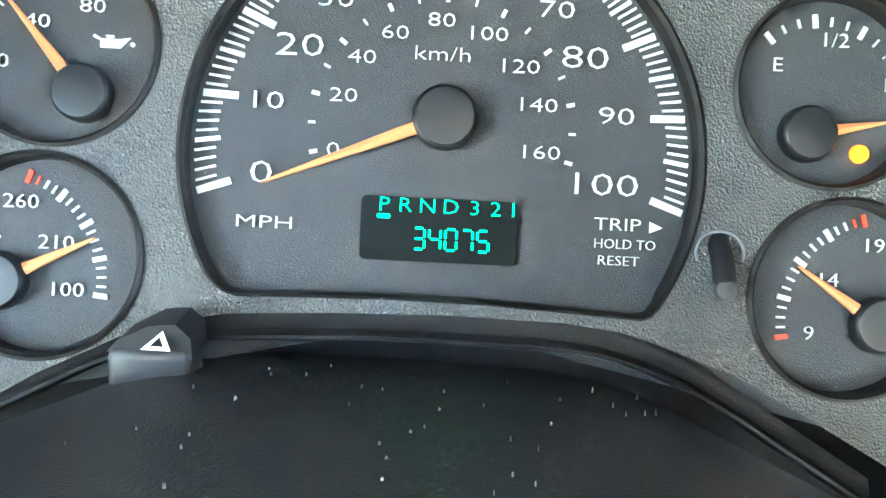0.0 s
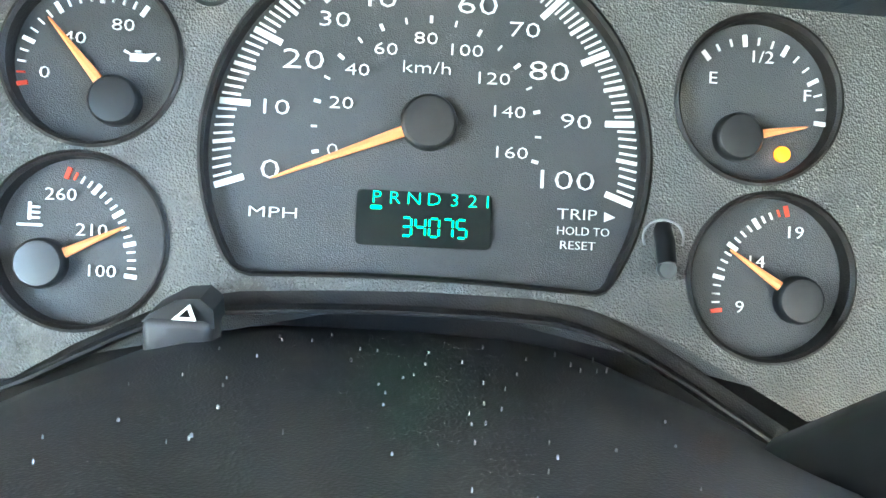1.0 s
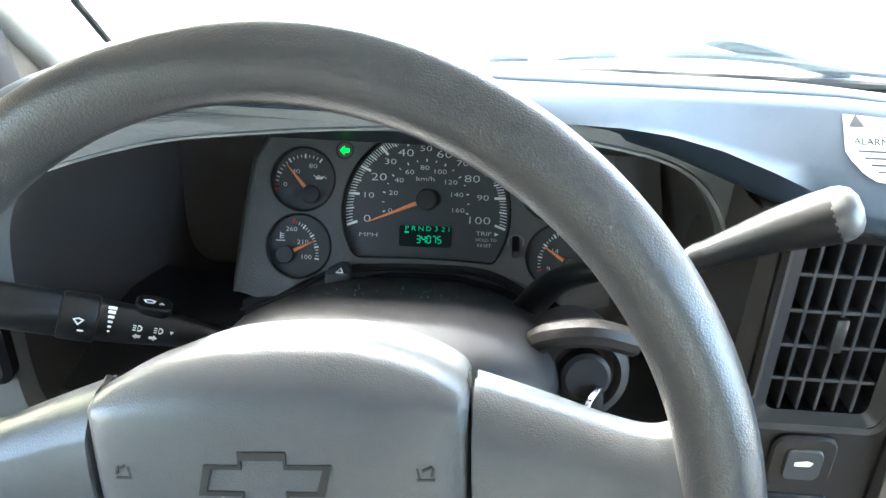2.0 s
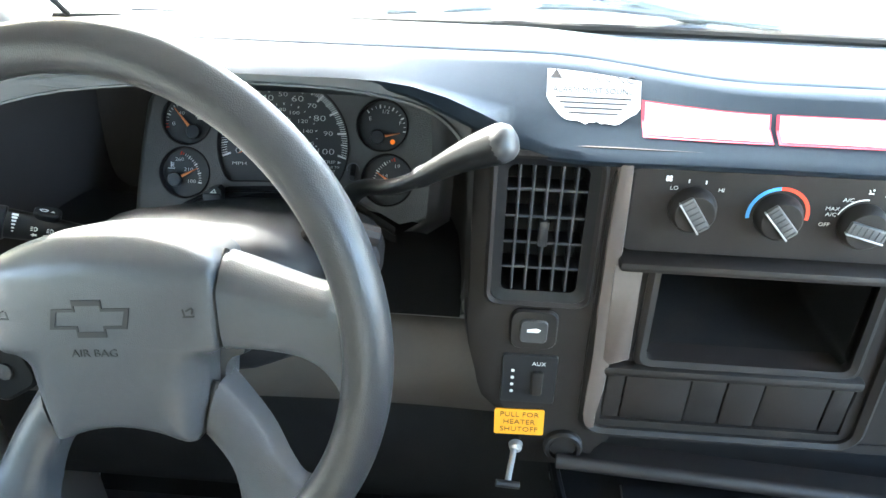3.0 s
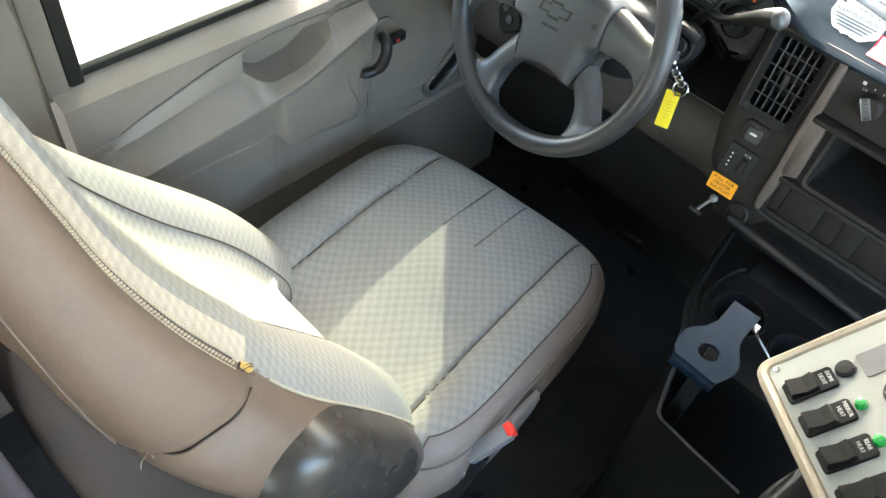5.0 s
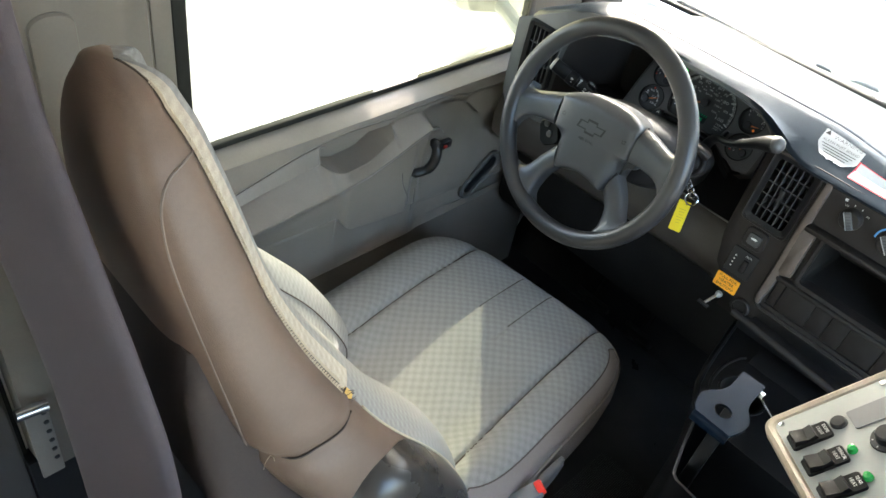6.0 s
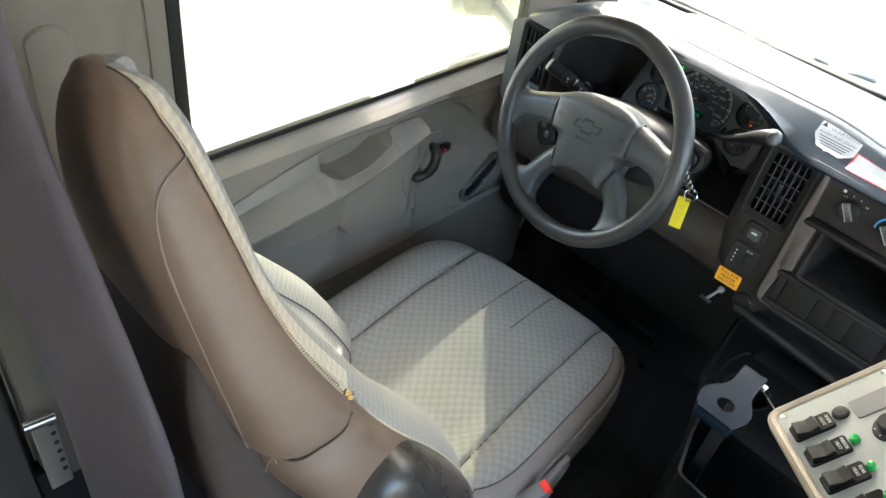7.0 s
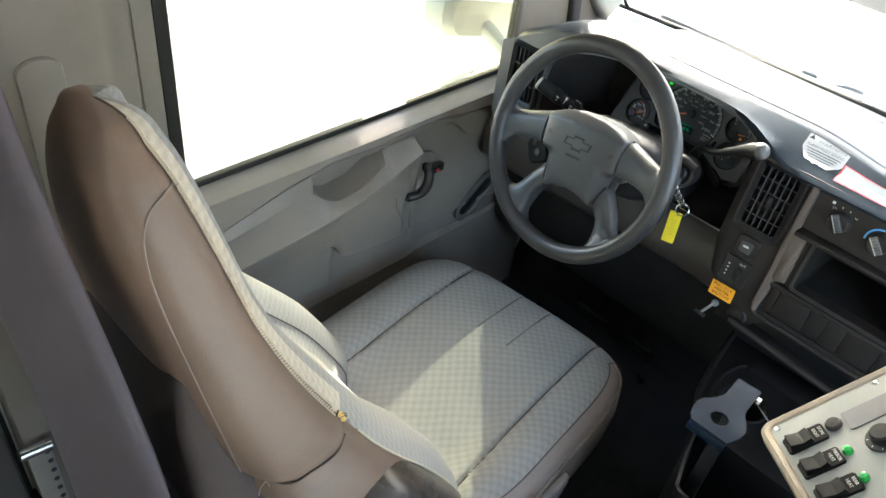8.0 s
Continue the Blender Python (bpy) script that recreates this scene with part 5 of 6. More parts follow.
ARM_HI = ((-0.70, 0.872), (-0.62, 0.886), (-0.505, 0.905), (-0.44, 0.916), (-0.408, 0.918), (-0.388, 0.903), (-0.358, 0.887), (-0.295, 0.893), (-0.250, 0.917), (-0.230, 0.938), (-0.215, 0.951), (-0.145, 0.951), (-0.09, 0.952), (-0.035, 0.945), (0.0, 0.932), (0.045, 0.890), (0.09, 0.875), (0.18, 0.869), (0.32, 0.869))
GROOVE = ((-0.70, 0.890), (-0.625, 0.910), (-0.59, 0.921), (-0.54, 0.934), (-0.48, 0.950), (-0.42, 0.961), (-0.35, 0.969), (-0.26, 0.966), (-0.2, 0.962), (-0.12, 0.956), (0.12, 0.950), (0.32, 0.945))


def door_column(y):
    """One upright line of the door trim as (x, z) points, with its folds on shared rows."""
    fold, lo, hi, gr = (lerp_table(t, y) for t in (FOLD, ARM_LO, ARM_HI, GROOVE))
    arm = sstep(-0.665, -0.632, y) * (1 - sstep(-0.152, -0.118, y))
    belly = 1 - sstep(-0.192, -0.168, y)
    cup = sstep(-0.412, -0.385, y) * (1 - sstep(-0.236, -0.220, y))
    fin = sstep(-0.236, -0.215, y) * arm
    well = sstep(-0.150, -0.115, y) * (1 - sstep(0.22, 0.30, y))
    pod = sstep(-0.366, -0.352, y) * (1 - sstep(-0.185, -0.160, y))
    base = -0.374
    out = 0.046 * arm
    rear = 1 - sstep(-0.374, -0.362, y)
    tray = (1 - cup) * (1 - fin) * arm
    inn = -0.008 * tray + (0.024 * cup + 0.003 * fin) * arm
    w = -0.016 * well
    low = base + 0.014 + 0.008 * rear + w * 0.6
    edge = base + 0.021 + 0.006 * belly + 0.010 * pod + w * 0.6
    rows = [(base + 0.014, 0.30), (base + 0.014, 0.56), (base + 0.022 + w * 0.3, 0.63), (base + 0.018 + w * 0.6, 0.640), (low - 0.004 * rear, fold - 0.050), (low, fold - 0.012), (low, fold - 0.005),
            (low - 0.0015, fold - 0.001), (edge - 0.001, fold + 0.0015), (edge + 0.0005, fold + 0.006)]
    top = base + max(out * 0.86, 0.030 * belly) + w
    for f in (0.3, 0.6, 0.85):
        z = fold + 0.006 + (lo - 0.018 - fold - 0.006) * f
        rows.append((edge + (top - edge) * f ** 1.7 + w * 0.4 * f, z))
    rows += [(top, lo - 0.016), (base + out * 0.96 + w, lo - 0.008), (base + out + w, lo - 0.003), (base + out * 0.985 + w, lo + 0.0005)]
    for f in (0.25, 0.5, 0.75):
        rows.append((base + out + (inn - out) * f + w, lo + 0.001 + (hi - lo - 0.003) * f))
    rows += [(base + inn + 0.001 + w, hi - 0.0022), (base + inn - 0.002 * arm * (1 - tray) + w * 0.6, hi)]
    deep = base - 0.034 * cup
    roof = max(gr - 0.012 - 0.012 * cup, hi + 0.006)
    rows += [(base + (inn - 0.004 * arm) * (1 - cup) * (1 - tray) + 0.006 * tray - 0.016 * cup, hi + 0.0018), (deep + 0.010 * tray, hi + 0.006), (deep + 0.009 * tray, (hi + roof) / 2), (deep + 0.006 * cup + 0.005 * tray, roof), (base - 0.012 * cup + 0.004 * tray, roof + 0.003), (base - 0.001 * cup + 0.002 * tray, roof + 0.008)]
    g = max(gr, roof + 0.012)
    cut = 0.009 * sstep(-0.640, -0.625, y) * (1 - sstep(-0.150, -0.120, y))
    rows += [(base, g - 0.003), (base - cut, g - 0.0012), (base - cut, g + 0.0004), (base + 0.004, g + 0.002), (base + 0.008, g + 0.008), (base + 0.006, 0.9865), (base - 0.006, 0.9950), (base - 0.020, 1.001), (base - 0.034, 1.0055)]
    return rows


def door_face(u, v):
    y = -0.70 + 1.02 * u
    rows = COLS.setdefault(y, door_column(y))
    k = v * (len(rows) - 1)
    i = min(len(rows) - 2, int(k + 1e-6))
    x, z = (p + (q - p) * (k - i) for p, q in zip(rows[i], rows[i + 1]))
    return Vector((x, y, z))


COLS = {}
ROWS = len(door_column(0.0)) - 1


def door_x(y, z):
    rows = door_column(y)
    for (x0, z0), (x1, z1) in zip(rows, rows[1:]):
        if z0 <= z <= z1:
            return x0 + (x1 - x0) * (z - z0) / max(1e-6, z1 - z0)
    return -0.372


door = thing("door_1", (-0.39, -0.2, 0.4), "warm grey moulded driver's door trim with armrest", "door", kind="structure")
sheet = closed_sheet(255, ROWS, door_face, lambda u, v: Vector((-0.415, -0.70 + 1.02 * u, 0.30 + 0.7055 * v)))
part("door_panel", sheet, DOORGREY, door, sharp=26)
part("door_skin", rbox(-0.47, -0.42, -0.70, 0.62, -0.1, 0.99, 0.005), PAINTWHITE, door)
part("sill_cap", rbox(-0.43, -0.400, -0.70, 0.33, 0.985, 1.004, 0.005), DOORGREY, door)
part("window_seal", rbox(-0.418, -0.404, -0.69, 0.19, 1.003, 1.016, 0.003), SEAL, door, "black rubber window seal")
part("window_pane", rbox(-0.410, -0.406, -0.135, 0.19, 1.0, 1.44, 0), TINT, door, "lightly tinted fixed front pane", smooth=False)
part("window_pane", rbox(-0.416, -0.412, -0.69, -0.25, 1.0, 1.46, 0), DARKTINT, door, "darker tinted rear pane", smooth=False)
part("window_frame_back", rbox(-0.43, -0.393, -0.705, -0.672, 0.99, 1.75, 0.004), PILLAR, door, "taupe frame behind the window")
part("window_frame_rear", rbox(-0.43, -0.395, -0.6715, -0.648, 0.99, 1.75, 0.004), SEAL, door, "black rear window channel")
# Sloping header out of view, set low to cut sun off the backrest.
part("window_top_sun_block", loft([[Vector((x, y, z)) for y, z in ((-0.70, 1.42), (-0.1, 1.335), (0.19, 1.29), (0.19, 1.80), (-0.70, 1.80))] for x in (-0.43, -0.395)]), PILLAR, door, sharp=20)
part("window_frame_front", rbox(-0.425, -0.400, 0.185, 0.205, 0.99, 1.40, 0.004), PILLAR, door, "slim front window channel")
part("mirror_sail", loft([[Vector((x, y, z)) for y, z in ((0.207, 0.99), (0.56, 0.99), (0.60, 1.08), (0.26, 1.42), (0.207, 1.42))] for x in (-0.43, -0.408)]), PILLAR, door, "pale corner trim ahead of the window", sharp=20)
hd = part("handle_bezel", plate(rounded(0.085, 0.075, 0.03, 6), 0.0, 0.006, axes((door_x(-0.085, 0.85) - 0.001, -0.095, 0.850), (0, 1, 0), (0, 0, 1)), 0.003), DOORGREY, door)
part("release_handle", tube(curve([(-0.345, -0.125, 0.893), (-0.325, -0.128, 0.880), (-0.322, -0.135, 0.850), (-0.330, -0.150, 0.828), (-0.345, -0.185, 0.822)]), [0.006, 0.008, 0.010] + [0.0115] * 20 + [0.010] * 7 + [0.006, 0.005, 0.004], 12), BLACK, hd, "dark curved release handle")
lk = part("lock_well", rbox(-0.366, -0.352, -0.085, -0.050, 0.842, 0.862, 0.003), BLACK, hd)
part("lock_flag", rbox(-0.356, -0.347, -0.078, -0.069, 0.848, 0.855, 0.002), mat("dull red plastic", (0.35, 0.02, 0.015), 0.5, vary=0.0), lk, "red lock flag")
cr = part("pull_recess", loft([[axes((door_x(0.09, 0.70) + 0.001, 0.092, 0.700), (0, 0.80, 0.60), (0, -0.60, 0.80)) @ Vector((x * k, y * k, h)) for x, y in rounded(0.150, 0.062, 0.030, 7)] for k, h in ((1, -0.004), (1, 0.002), (0.9, 0.004), (0.8, 0.0))]), DOORDARK, door, "dark oval pull recess")
part("recess_floor", plate(rounded(0.118, 0.024, 0.012, 6), -0.002, 0.0012, axes((door_x(0.09, 0.70) + 0.001, 0.092, 0.700), (0, 0.80, 0.60), (0, -0.60, 0.80))), BLACK, cr)

for path in (((-0.212, 0.842), (-0.203, 0.806), (-0.178, 0.752), (-0.172, 0.716)), ((-0.148, 0.764), (-0.146, 0.735), (-0.142, 0.690))):
    part("panel_seam", tube([Vector((door_x(y, z) - 0.0004, y, z)) for y, z in [(a.x, a.y) for a in curve([(y, z, 0) for y, z in path], 6)]], 0.0009, 6), SEAL, door, "dark joint between two trim panels")

# mirror housing outside
mir = thing("side_mirror", (-0.60, 0.30, 0.92), "white outside mirror housing on the door", "mirror")
part("housing", loft([[Vector((x, 0.30 + a * k, 1.035 + b * k - 0.25 * a * k)) for a, b in rounded(0.30, 0.11, 0.045, 6)] for x, k in ((-0.68, 0.8), (-0.66, 1.0), (-0.60, 1.0), (-0.58, 0.85))]), PAINTWHITE, mir)
part("arm", tube([(-0.47, 0.30, 0.97), (-0.60, 0.30, 1.02)], 0.020, 10), PAINTWHITE, mir)
part("post", tube([(-0.62, 0.20, 1.06), (-0.62, 0.19, 1.18)], 0.012, 10), PAINTWHITE, mir)

# ---- pillar behind the door, belt, partition ----
bp = thing("pillar_belt_side", (-0.40, -0.85, 0.4), "taupe trim of the pillar behind the door", "pillar", kind="structure")
part("pillar_trim", loft([[Vector((x, y, z)) for x, y in ((-0.45, -0.705), (-0.395, -0.705), (-0.382, -0.715), (-0.380, -0.745), (-0.366, -0.760), (-0.352, -0.80), (-0.350, -0.985), (-0.362, -1.018), (-0.45, -1.024))] for z in (0.46, 0.9, 1.5, 2.0)]), PILLAR, bp, sharp=40)
part("arched_panel", plate([(y, z) for y, z in [(-0.030, -0.36), (0.030, -0.36)]] + [(0.030 * math.cos(radians(a)), 0.020 * math.sin(radians(a))) for a in range(0, 181, 15)], -0.004, 0.004, axes((-0.3505, -0.855, 1.315), (0, 1, 0), (0, 0, 1)), 0.003), PILLAR, bp, "shallow arched panel in the trim")
part("pillar_gap", rbox(-0.44, -0.40, -1.036, -1.026, 0.3, 2.0, 0.003), SEAL, bp)
part("pillar_foot", rbox(-0.45, -0.372, -1.036, -0.69, 0.20, 0.47, 0.004), BLACK, bp, "black block filling the area under the pillar")
solid("partition_panel", rbox(-0.46, -0.375, -1.30, -1.035, 0.28, 2.1, 0.02), DOORDARK, "dark grey partition trim behind the pillar", "partition", kind="structure")
# upright padded board behind the seat
cv = thing("partition_board", (-0.09, -0.985, FLOOR), "dark mauve grey cloth covered board leaning behind the seat", "partition board")
EDGE = curve([(0.168, 0, FLOOR), (0.165, 0, 0.70), (0.150, 0, 1.05), (0.108, 0, 1.18), (0.034, 0, 1.31), (-0.030, 0, 1.43), (-0.052, 0, 1.55), (-0.075, 0, 1.78)], 5)
rings = []
for p in EDGE:
    ring = []
    for j in range(28):
        a = 2 * math.pi * j / 28
        u = math.copysign(abs(math.cos(a)) ** 0.35, math.cos(a))
        ring.append(Vector((p.x - 0.083 + 0.083 * u, -1.009 + 0.021 * u + 0.013 * math.copysign(abs(math.sin(a)) ** 0.7, math.sin(a)), p.z)))
    rings.append(ring)
part("board", loft(rings), BELT, cv, sharp=60)
hp = thing("hinge_plate", (-0.36, -1.0, 0.46), "pale metal hinge with a row of rivets", "hinge")
part("leaf", rbox(-0.346, -0.338, -1.024, -0.985, 0.46, 0.66, 0.002), mat("dull beige metal", (0.21, 0.19, 0.165), 0.45, vary=0.15), hp)
part("barrel", tube([(-0.334, -1.035, 0.668), (-0.334, -0.985, 0.660)], 0.011, 12), CHROME, hp)
for k in range(6):
    part("rivet", disc_stack([(0.0050, 0.0), (0.0045, 0.002), (0.0, 0.0030)], 10, axes((-0.338, -0.993, 0.64 - 0.027 * k), (0, 1, 0), (0, 0, 1))), BLACK, hp)

EDGECLOTH = fabric("cream edge cloth", (0.46, 0.405, 0.33), (0.37, 0.32, 0.26))

# ---- driver's seat ----
seat = thing("driver_seat", (0.0, -0.35, FLOOR), "high back driver's seat in grey patterned cloth and taupe vinyl", "seat")
SEAT = pose(0.005, -0.335, 0, 0, 0, 6)


def squircle(s, t, n=5):
    m = max(abs(s), abs(t))
    if m < 1e-6:
        return 0.0, 0.0
    f = m / (abs(s) ** n + abs(t) ** n) ** (1 / n)
    return s * f, t * f


def across(s):
    """Half width of the cushion's plan: the bolster beside the door is wider."""
    return 0.264 * s if s > -0.62 else -0.1637 - (-0.62 - s) * 0.325


def cushion(u, v):
    s, t = squircle(2 * u - 1, 2 * v - 1)
    e = max(abs(2 * u - 1), abs(2 * v - 1))
    x, y = across(s), 0.290 * t
    z = 0.704 - 0.014 * (0.5 + t * 0.5) ** 3 + 0.012 * (1 - s * s) * (1 - t * t)
    z -= 0.030 * sstep(0.12, -0.24, y) * (1 - sstep(0.10, 0.20, abs(x)))
    r = max(0.0, (e - 0.80) / 0.20)
    z -= 0.046 * (1 - math.sqrt(max(0, 1 - r * r)))
    for g in (-0.163, 0.163):
        z -= 0.007 * math.exp(-((x - g) / 0.004) ** 2) + 0.004 * math.exp(-((x - g) / 0.014) ** 2)
    for g in (-0.028, 0.045):
        z -= 0.0025 * math.exp(-((x - g + 0.03 * (0.26 - y)) / 0.0022) ** 2) * sstep(-0.05, 0.06, y)
    return SEAT @ Vector((x, y, z + 0.0015 * noise.noise(Vector((x * 14, y * 14, 0)))))


HEM = 0.955
part("cushion", grid(116, 90, lambda u, v: cushion(HEM * u, v)), CLOTH, seat, "grey patterned cloth seat cushion", sharp=70)
part("cushion_border", grid(10, 90, lambda u, v: cushion(HEM + (1 - HEM) * u, v)), SKIRT, seat, "mauve taupe vinyl border of the cushion", sharp=70)
part("border_seam", tube([cushion(HEM, k / 60) + Vector((0.0004, 0, 0.0006)) for k in range(1, 60)], 0.0013, 6), SEAMBROWN, seat, "stitched seam beside the vinyl border")


def on_cushion(x, y):
    """The cushion's surface over a place of its plan."""
    u, v = 0.5 + x / 0.528, 0.5 + y / 0.58
    for _ in range(14):
        p = SEAT.inverted() @ cushion(u, v)
        u, v = min(1, max(0, u + (x - p.x) / 0.528)), min(1, max(0, v + (y - p.y) / 0.58))
    return cushion(u, v)


for g in (-0.163, 0.163):
    part("cushion_seam", tube([on_cushion(g, -0.25 + 0.52 * k / 40) + Vector((0, 0, 0.0008)) for k in range(41)], 0.0015, 6), THREAD, seat)
for g in (-0.028, 0.045):
    part("tuck_seam", tube([on_cushion(g - 0.03 * (0.26 - y), y) + Vector((0, 0, 0.0011)) for y in [0.10 + 0.16 * k / 24 for k in range(25)]], 0.0010, 6), THREAD, seat)


def cushion_rim(k, z, n=96):
    out = []
    for i in range(n):
        a = 2 * math.pi * i / n
        c, s = math.cos(a), math.sin(a)
        f = 1 / max(abs(c), abs(s))
        p, q = squircle(c * f, s * f)
        out.append(SEAT @ Vector((across(p) * k, 0.290 * q * k, z)))
    return out


part("cushion_skirt", loft([cushion_rim(1.0, 0.653), cushion_rim(1.022, 0.638), cushion_rim(1.034, 0.60), cushion_rim(1.022, 0.55), cushion_rim(0.96, 0.50), cushion_rim(0.90, 0.47)], True, True), SKIRT, seat, "taupe vinyl cushion side")
part("piping", tube(cushion_rim(1.006, 0.653) + cushion_rim(1.006, 0.653)[:1], 0.0035, 6, False), SKIRT, seat)
part("seat_base", rbox(-0.20, 0.20, -0.58, -0.10, FLOOR, 0.49, 0.02), BLACK, seat, "black seat riser")

# backrest: height, seam x, seam y, back y, middle x
BACK = [(0.640, 0.205, -0.560, -0.71, -0.002), (0.70, 0.214, -0.553, -0.74, -0.004), (0.75, 0.219, -0.566, -0.765, -0.006), (0.87, 0.217, -0.634, -0.825, -0.012), (0.984, 0.193, -0.722, -0.885, -0.020), (1.06, 0.162, -0.770, -0.915, -0.026), (1.14, 0.132, -0.813, -0.936, -0.032),
        (1.218, 0.103, -0.843, -0.943, -0.026), (1.283, 0.078, -0.858, -0.948, -0.029), (1.34, 0.056, -0.871, -0.949, -0.032), (1.39, 0.034, -0.884, -0.943, -0.034), (1.420, 0.015, -0.895, -0.932, -0.036)]
BZ = curve([(a, b, c) for a, b, c, _, _ in BACK], 5)
BQ = curve([(d, e, 0) for _, _, _, d, e in BACK], 5)
NF, NR = 28, 44


def back_section(i, shrink=1.0, lift=0.0):
    """A level slice of the backrest: cloth front from seam to seam, then vinyl side, back and side."""
    z, xs, ys, yb, cx = BZ[i].x, BZ[i].y, BZ[i].z, BQ[i].x, BQ[i].y
    w = (xs - cx) / 0.84
    d = (ys - yb) / 1.81
    mid = yb + d
    low = 1 - sstep(0.95, 1.20, z)
    fold = math.exp(-((z - 1.045) / 0.010) ** 2)
    pts = []
    for k in range(NF + 1):
        u = 0.84 - 1.68 * k / NF
        t = abs(u) / 0.84
        bol = math.sin(math.pi * min(1, max(0, (1 - t) / 0.62))) * (0.016 + 0.030 * low * sstep(0.62, 0.72, z))
        bol *= 1 - 0.55 * low * sstep(0.0, 0.3, u)
        y = ys + 0.012 * math.sqrt(max(0, 1 - t * t)) + bol - 0.014 * low * (1 - sstep(0.30, 0.46, t)) - 0.004 * math.exp(-((t - 0.40) / 0.025) ** 2)
        y -= 0.003 * math.exp(-((z - 0.905) / 0.006) ** 2) * (1 - sstep(0.36, 0.40, t))
        pts.append(Vector((cx + u * w, y, z)))
    for k in range(1, NR):
        a = radians(135 + 270 * k / NR)
        co, si = math.cos(a), math.sin(a)
        x = w * math.copysign(abs(co) ** 0.5, co)
        y = d * math.copysign(abs(si) ** 0.6, si)
        q = 1 - 0.045 * fold * (1 if x > 0 else 0)
        pts.append(Vector((cx + x * q, mid + y * q, z)))
    c = Vector((cx, mid, z))
    return [c + (p - c) * shrink + Vector((0, 0, lift)) for p in pts]


SEC = [back_section(i) for i in range(len(BZ))]
L_ = len(BZ) - 1
SEC += [back_section(L_, k, h) for k, h in ((0.965, 0.004), (0.90, 0.009), (0.80, 0.0145), (0.64, 0.020), (0.42, 0.024), (0.20, 0.026), (0.03, 0.0265))]
part("backrest_front", loft([s[2:NF + 1] for s in SEC], False, False), CLOTH, seat, "grey cloth backrest front", sharp=70)
part("edge_band", loft([s[:3] for s in SEC[25:]], False, False), EDGECLOTH, seat, "cream woven cloth band along the seam", sharp=75)
part("lower_edge", loft([s[:3] for s in SEC[:26]], False, False), CLOTH, seat, sharp=75)
part("backrest_shell", loft([s[NF:] + s[:1] for s in SEC], False, False), VINYL, seat, "brown taupe vinyl backrest side and back", sharp=75)
for k in (8, 20):
    part("bolster_seam", tube([s[k] + Vector((0, 0.0006, 0)) for s in SEC[3:L_]], 0.0012, 6), THREAD, seat)


def on_shell(z, y):
    """A place on the shell's outer side at a height, where it crosses y."""
    i = min(range(L_ + 1), key=lambda j: abs(BZ[j].x - z))
    s = SEC[i]
    side = [s[j % len(s)] for j in range(len(s) - NR // 2, len(s) + 1)]
    p = min(side, key=lambda q: abs(q.y - y))
    a = [q for q in side]
    for q0, q1 in zip(a, a[1:]):
        if (q0.y - y) * (q1.y - y) <= 0 and q0.y != q1.y:
            p = q0.lerp(q1, (y - q0.y) / (q1.y - q0.y))
            break
    return Vector((p.x + 0.0008, p.y, z))


part("front_seam", tube([s[0] + Vector((0.0008, 0.0006, 0.0)) for s in SEC[26:]], 0.0013, 6), SEAMBROWN, seat, "dark stitched seam")
part("lower_seam", tube([s[0] + Vector((0.0012, 0.0008, 0.0)) for s in SEC[3:24]], 0.0016, 6), PALETHREAD, seat)
part("side_piping", tube(curve([on_shell(z, y) for z, y in ((1.385, -0.884), (1.382, -0.900), (1.372, -0.918), (1.35, -0.930), (1.315, -0.934), (1.28, -0.933), (1.239, -0.929), (1.134, -0.917), (1.076, -0.907), (1.03, -0.895), (0.95, -0.86))], 6), 0.0013, 6), mat("tan piping vinyl", (0.17, 0.13, 0.105), 0.4, vary=0.1), seat, "raised tan piping round the side panel")
part("fold_seam", tube(curve([on_shell(1.045, y) + Vector((0.001, 0, 0)) for y in (-0.775, -0.80, -0.835, -0.87, -0.90)], 6), 0.0014, 6), THREAD, seat)
# two rows of small stitches beside the seam
marks = []
for i in range(26, len(SEC) - 4):
    for h in (0.0, 0.25, 0.5, 0.75):
        p, q = SEC[i][0].lerp(SEC[i + 1][0], h), SEC[i][0].lerp(SEC[i + 1][0], h + 0.15)
        e, f = SEC[i][-1].lerp(SEC[i + 1][-1], h), SEC[i][-1].lerp(SEC[i + 1][-1], h + 0.15)
        o = Vector((0.0034, 0.0012, 0.0006))
        marks.append(tube([p.lerp(e, 0.30) + o, q.lerp(f, 0.55) + o], 0.0014, 4))
        g0, g1 = SEC[i][1].lerp(SEC[i + 1][1], h), SEC[i][1].lerp(SEC[i + 1][1], h + 0.15)
        marks.append(tube([p.lerp(g0, 0.22) + o * 0.3, q.lerp(g1, 0.40) + o * 0.3], 0.0014, 4))
        marks.append(tube([p.lerp(e, 1.05) + o, q.lerp(f, 1.0) + o], 0.0010, 4))
part("stitching", join(*marks), mat("cream thread", (0.50, 0.42, 0.31), 0.8, vary=0.0), seat, "cream stitching along the seam", smooth=False)
td = SEC[25][0]
part("torn_foam", loft([[td + Vector((0.0015 + a * 0.004 * k, b * 0.007 * k - 0.30 * c, c)) for a, b in ((0, -1), (0.8, -0.4), (1, 0.3), (0, 1), (-1, 0))] for c, k in ((-0.042, 0.15), (-0.034, 0.6), (-0.020, 1.0), (-0.004, 0.9), (0.008, 0.5), (0.014, 0.15))]), FOAM, seat, "yellow foam showing through a torn seam")
part("torn_edge", tube(curve([td + Vector((0.0035, -0.30 * c - 0.0075 * k, c)) for c, k in ((0.016, 0.0), (0.004, 0.9), (-0.012, 1.1), (-0.030, 0.8), (-0.046, 0.1))], 4), 0.0012, 6), THREAD, seat, "frayed dark edge of the tear")
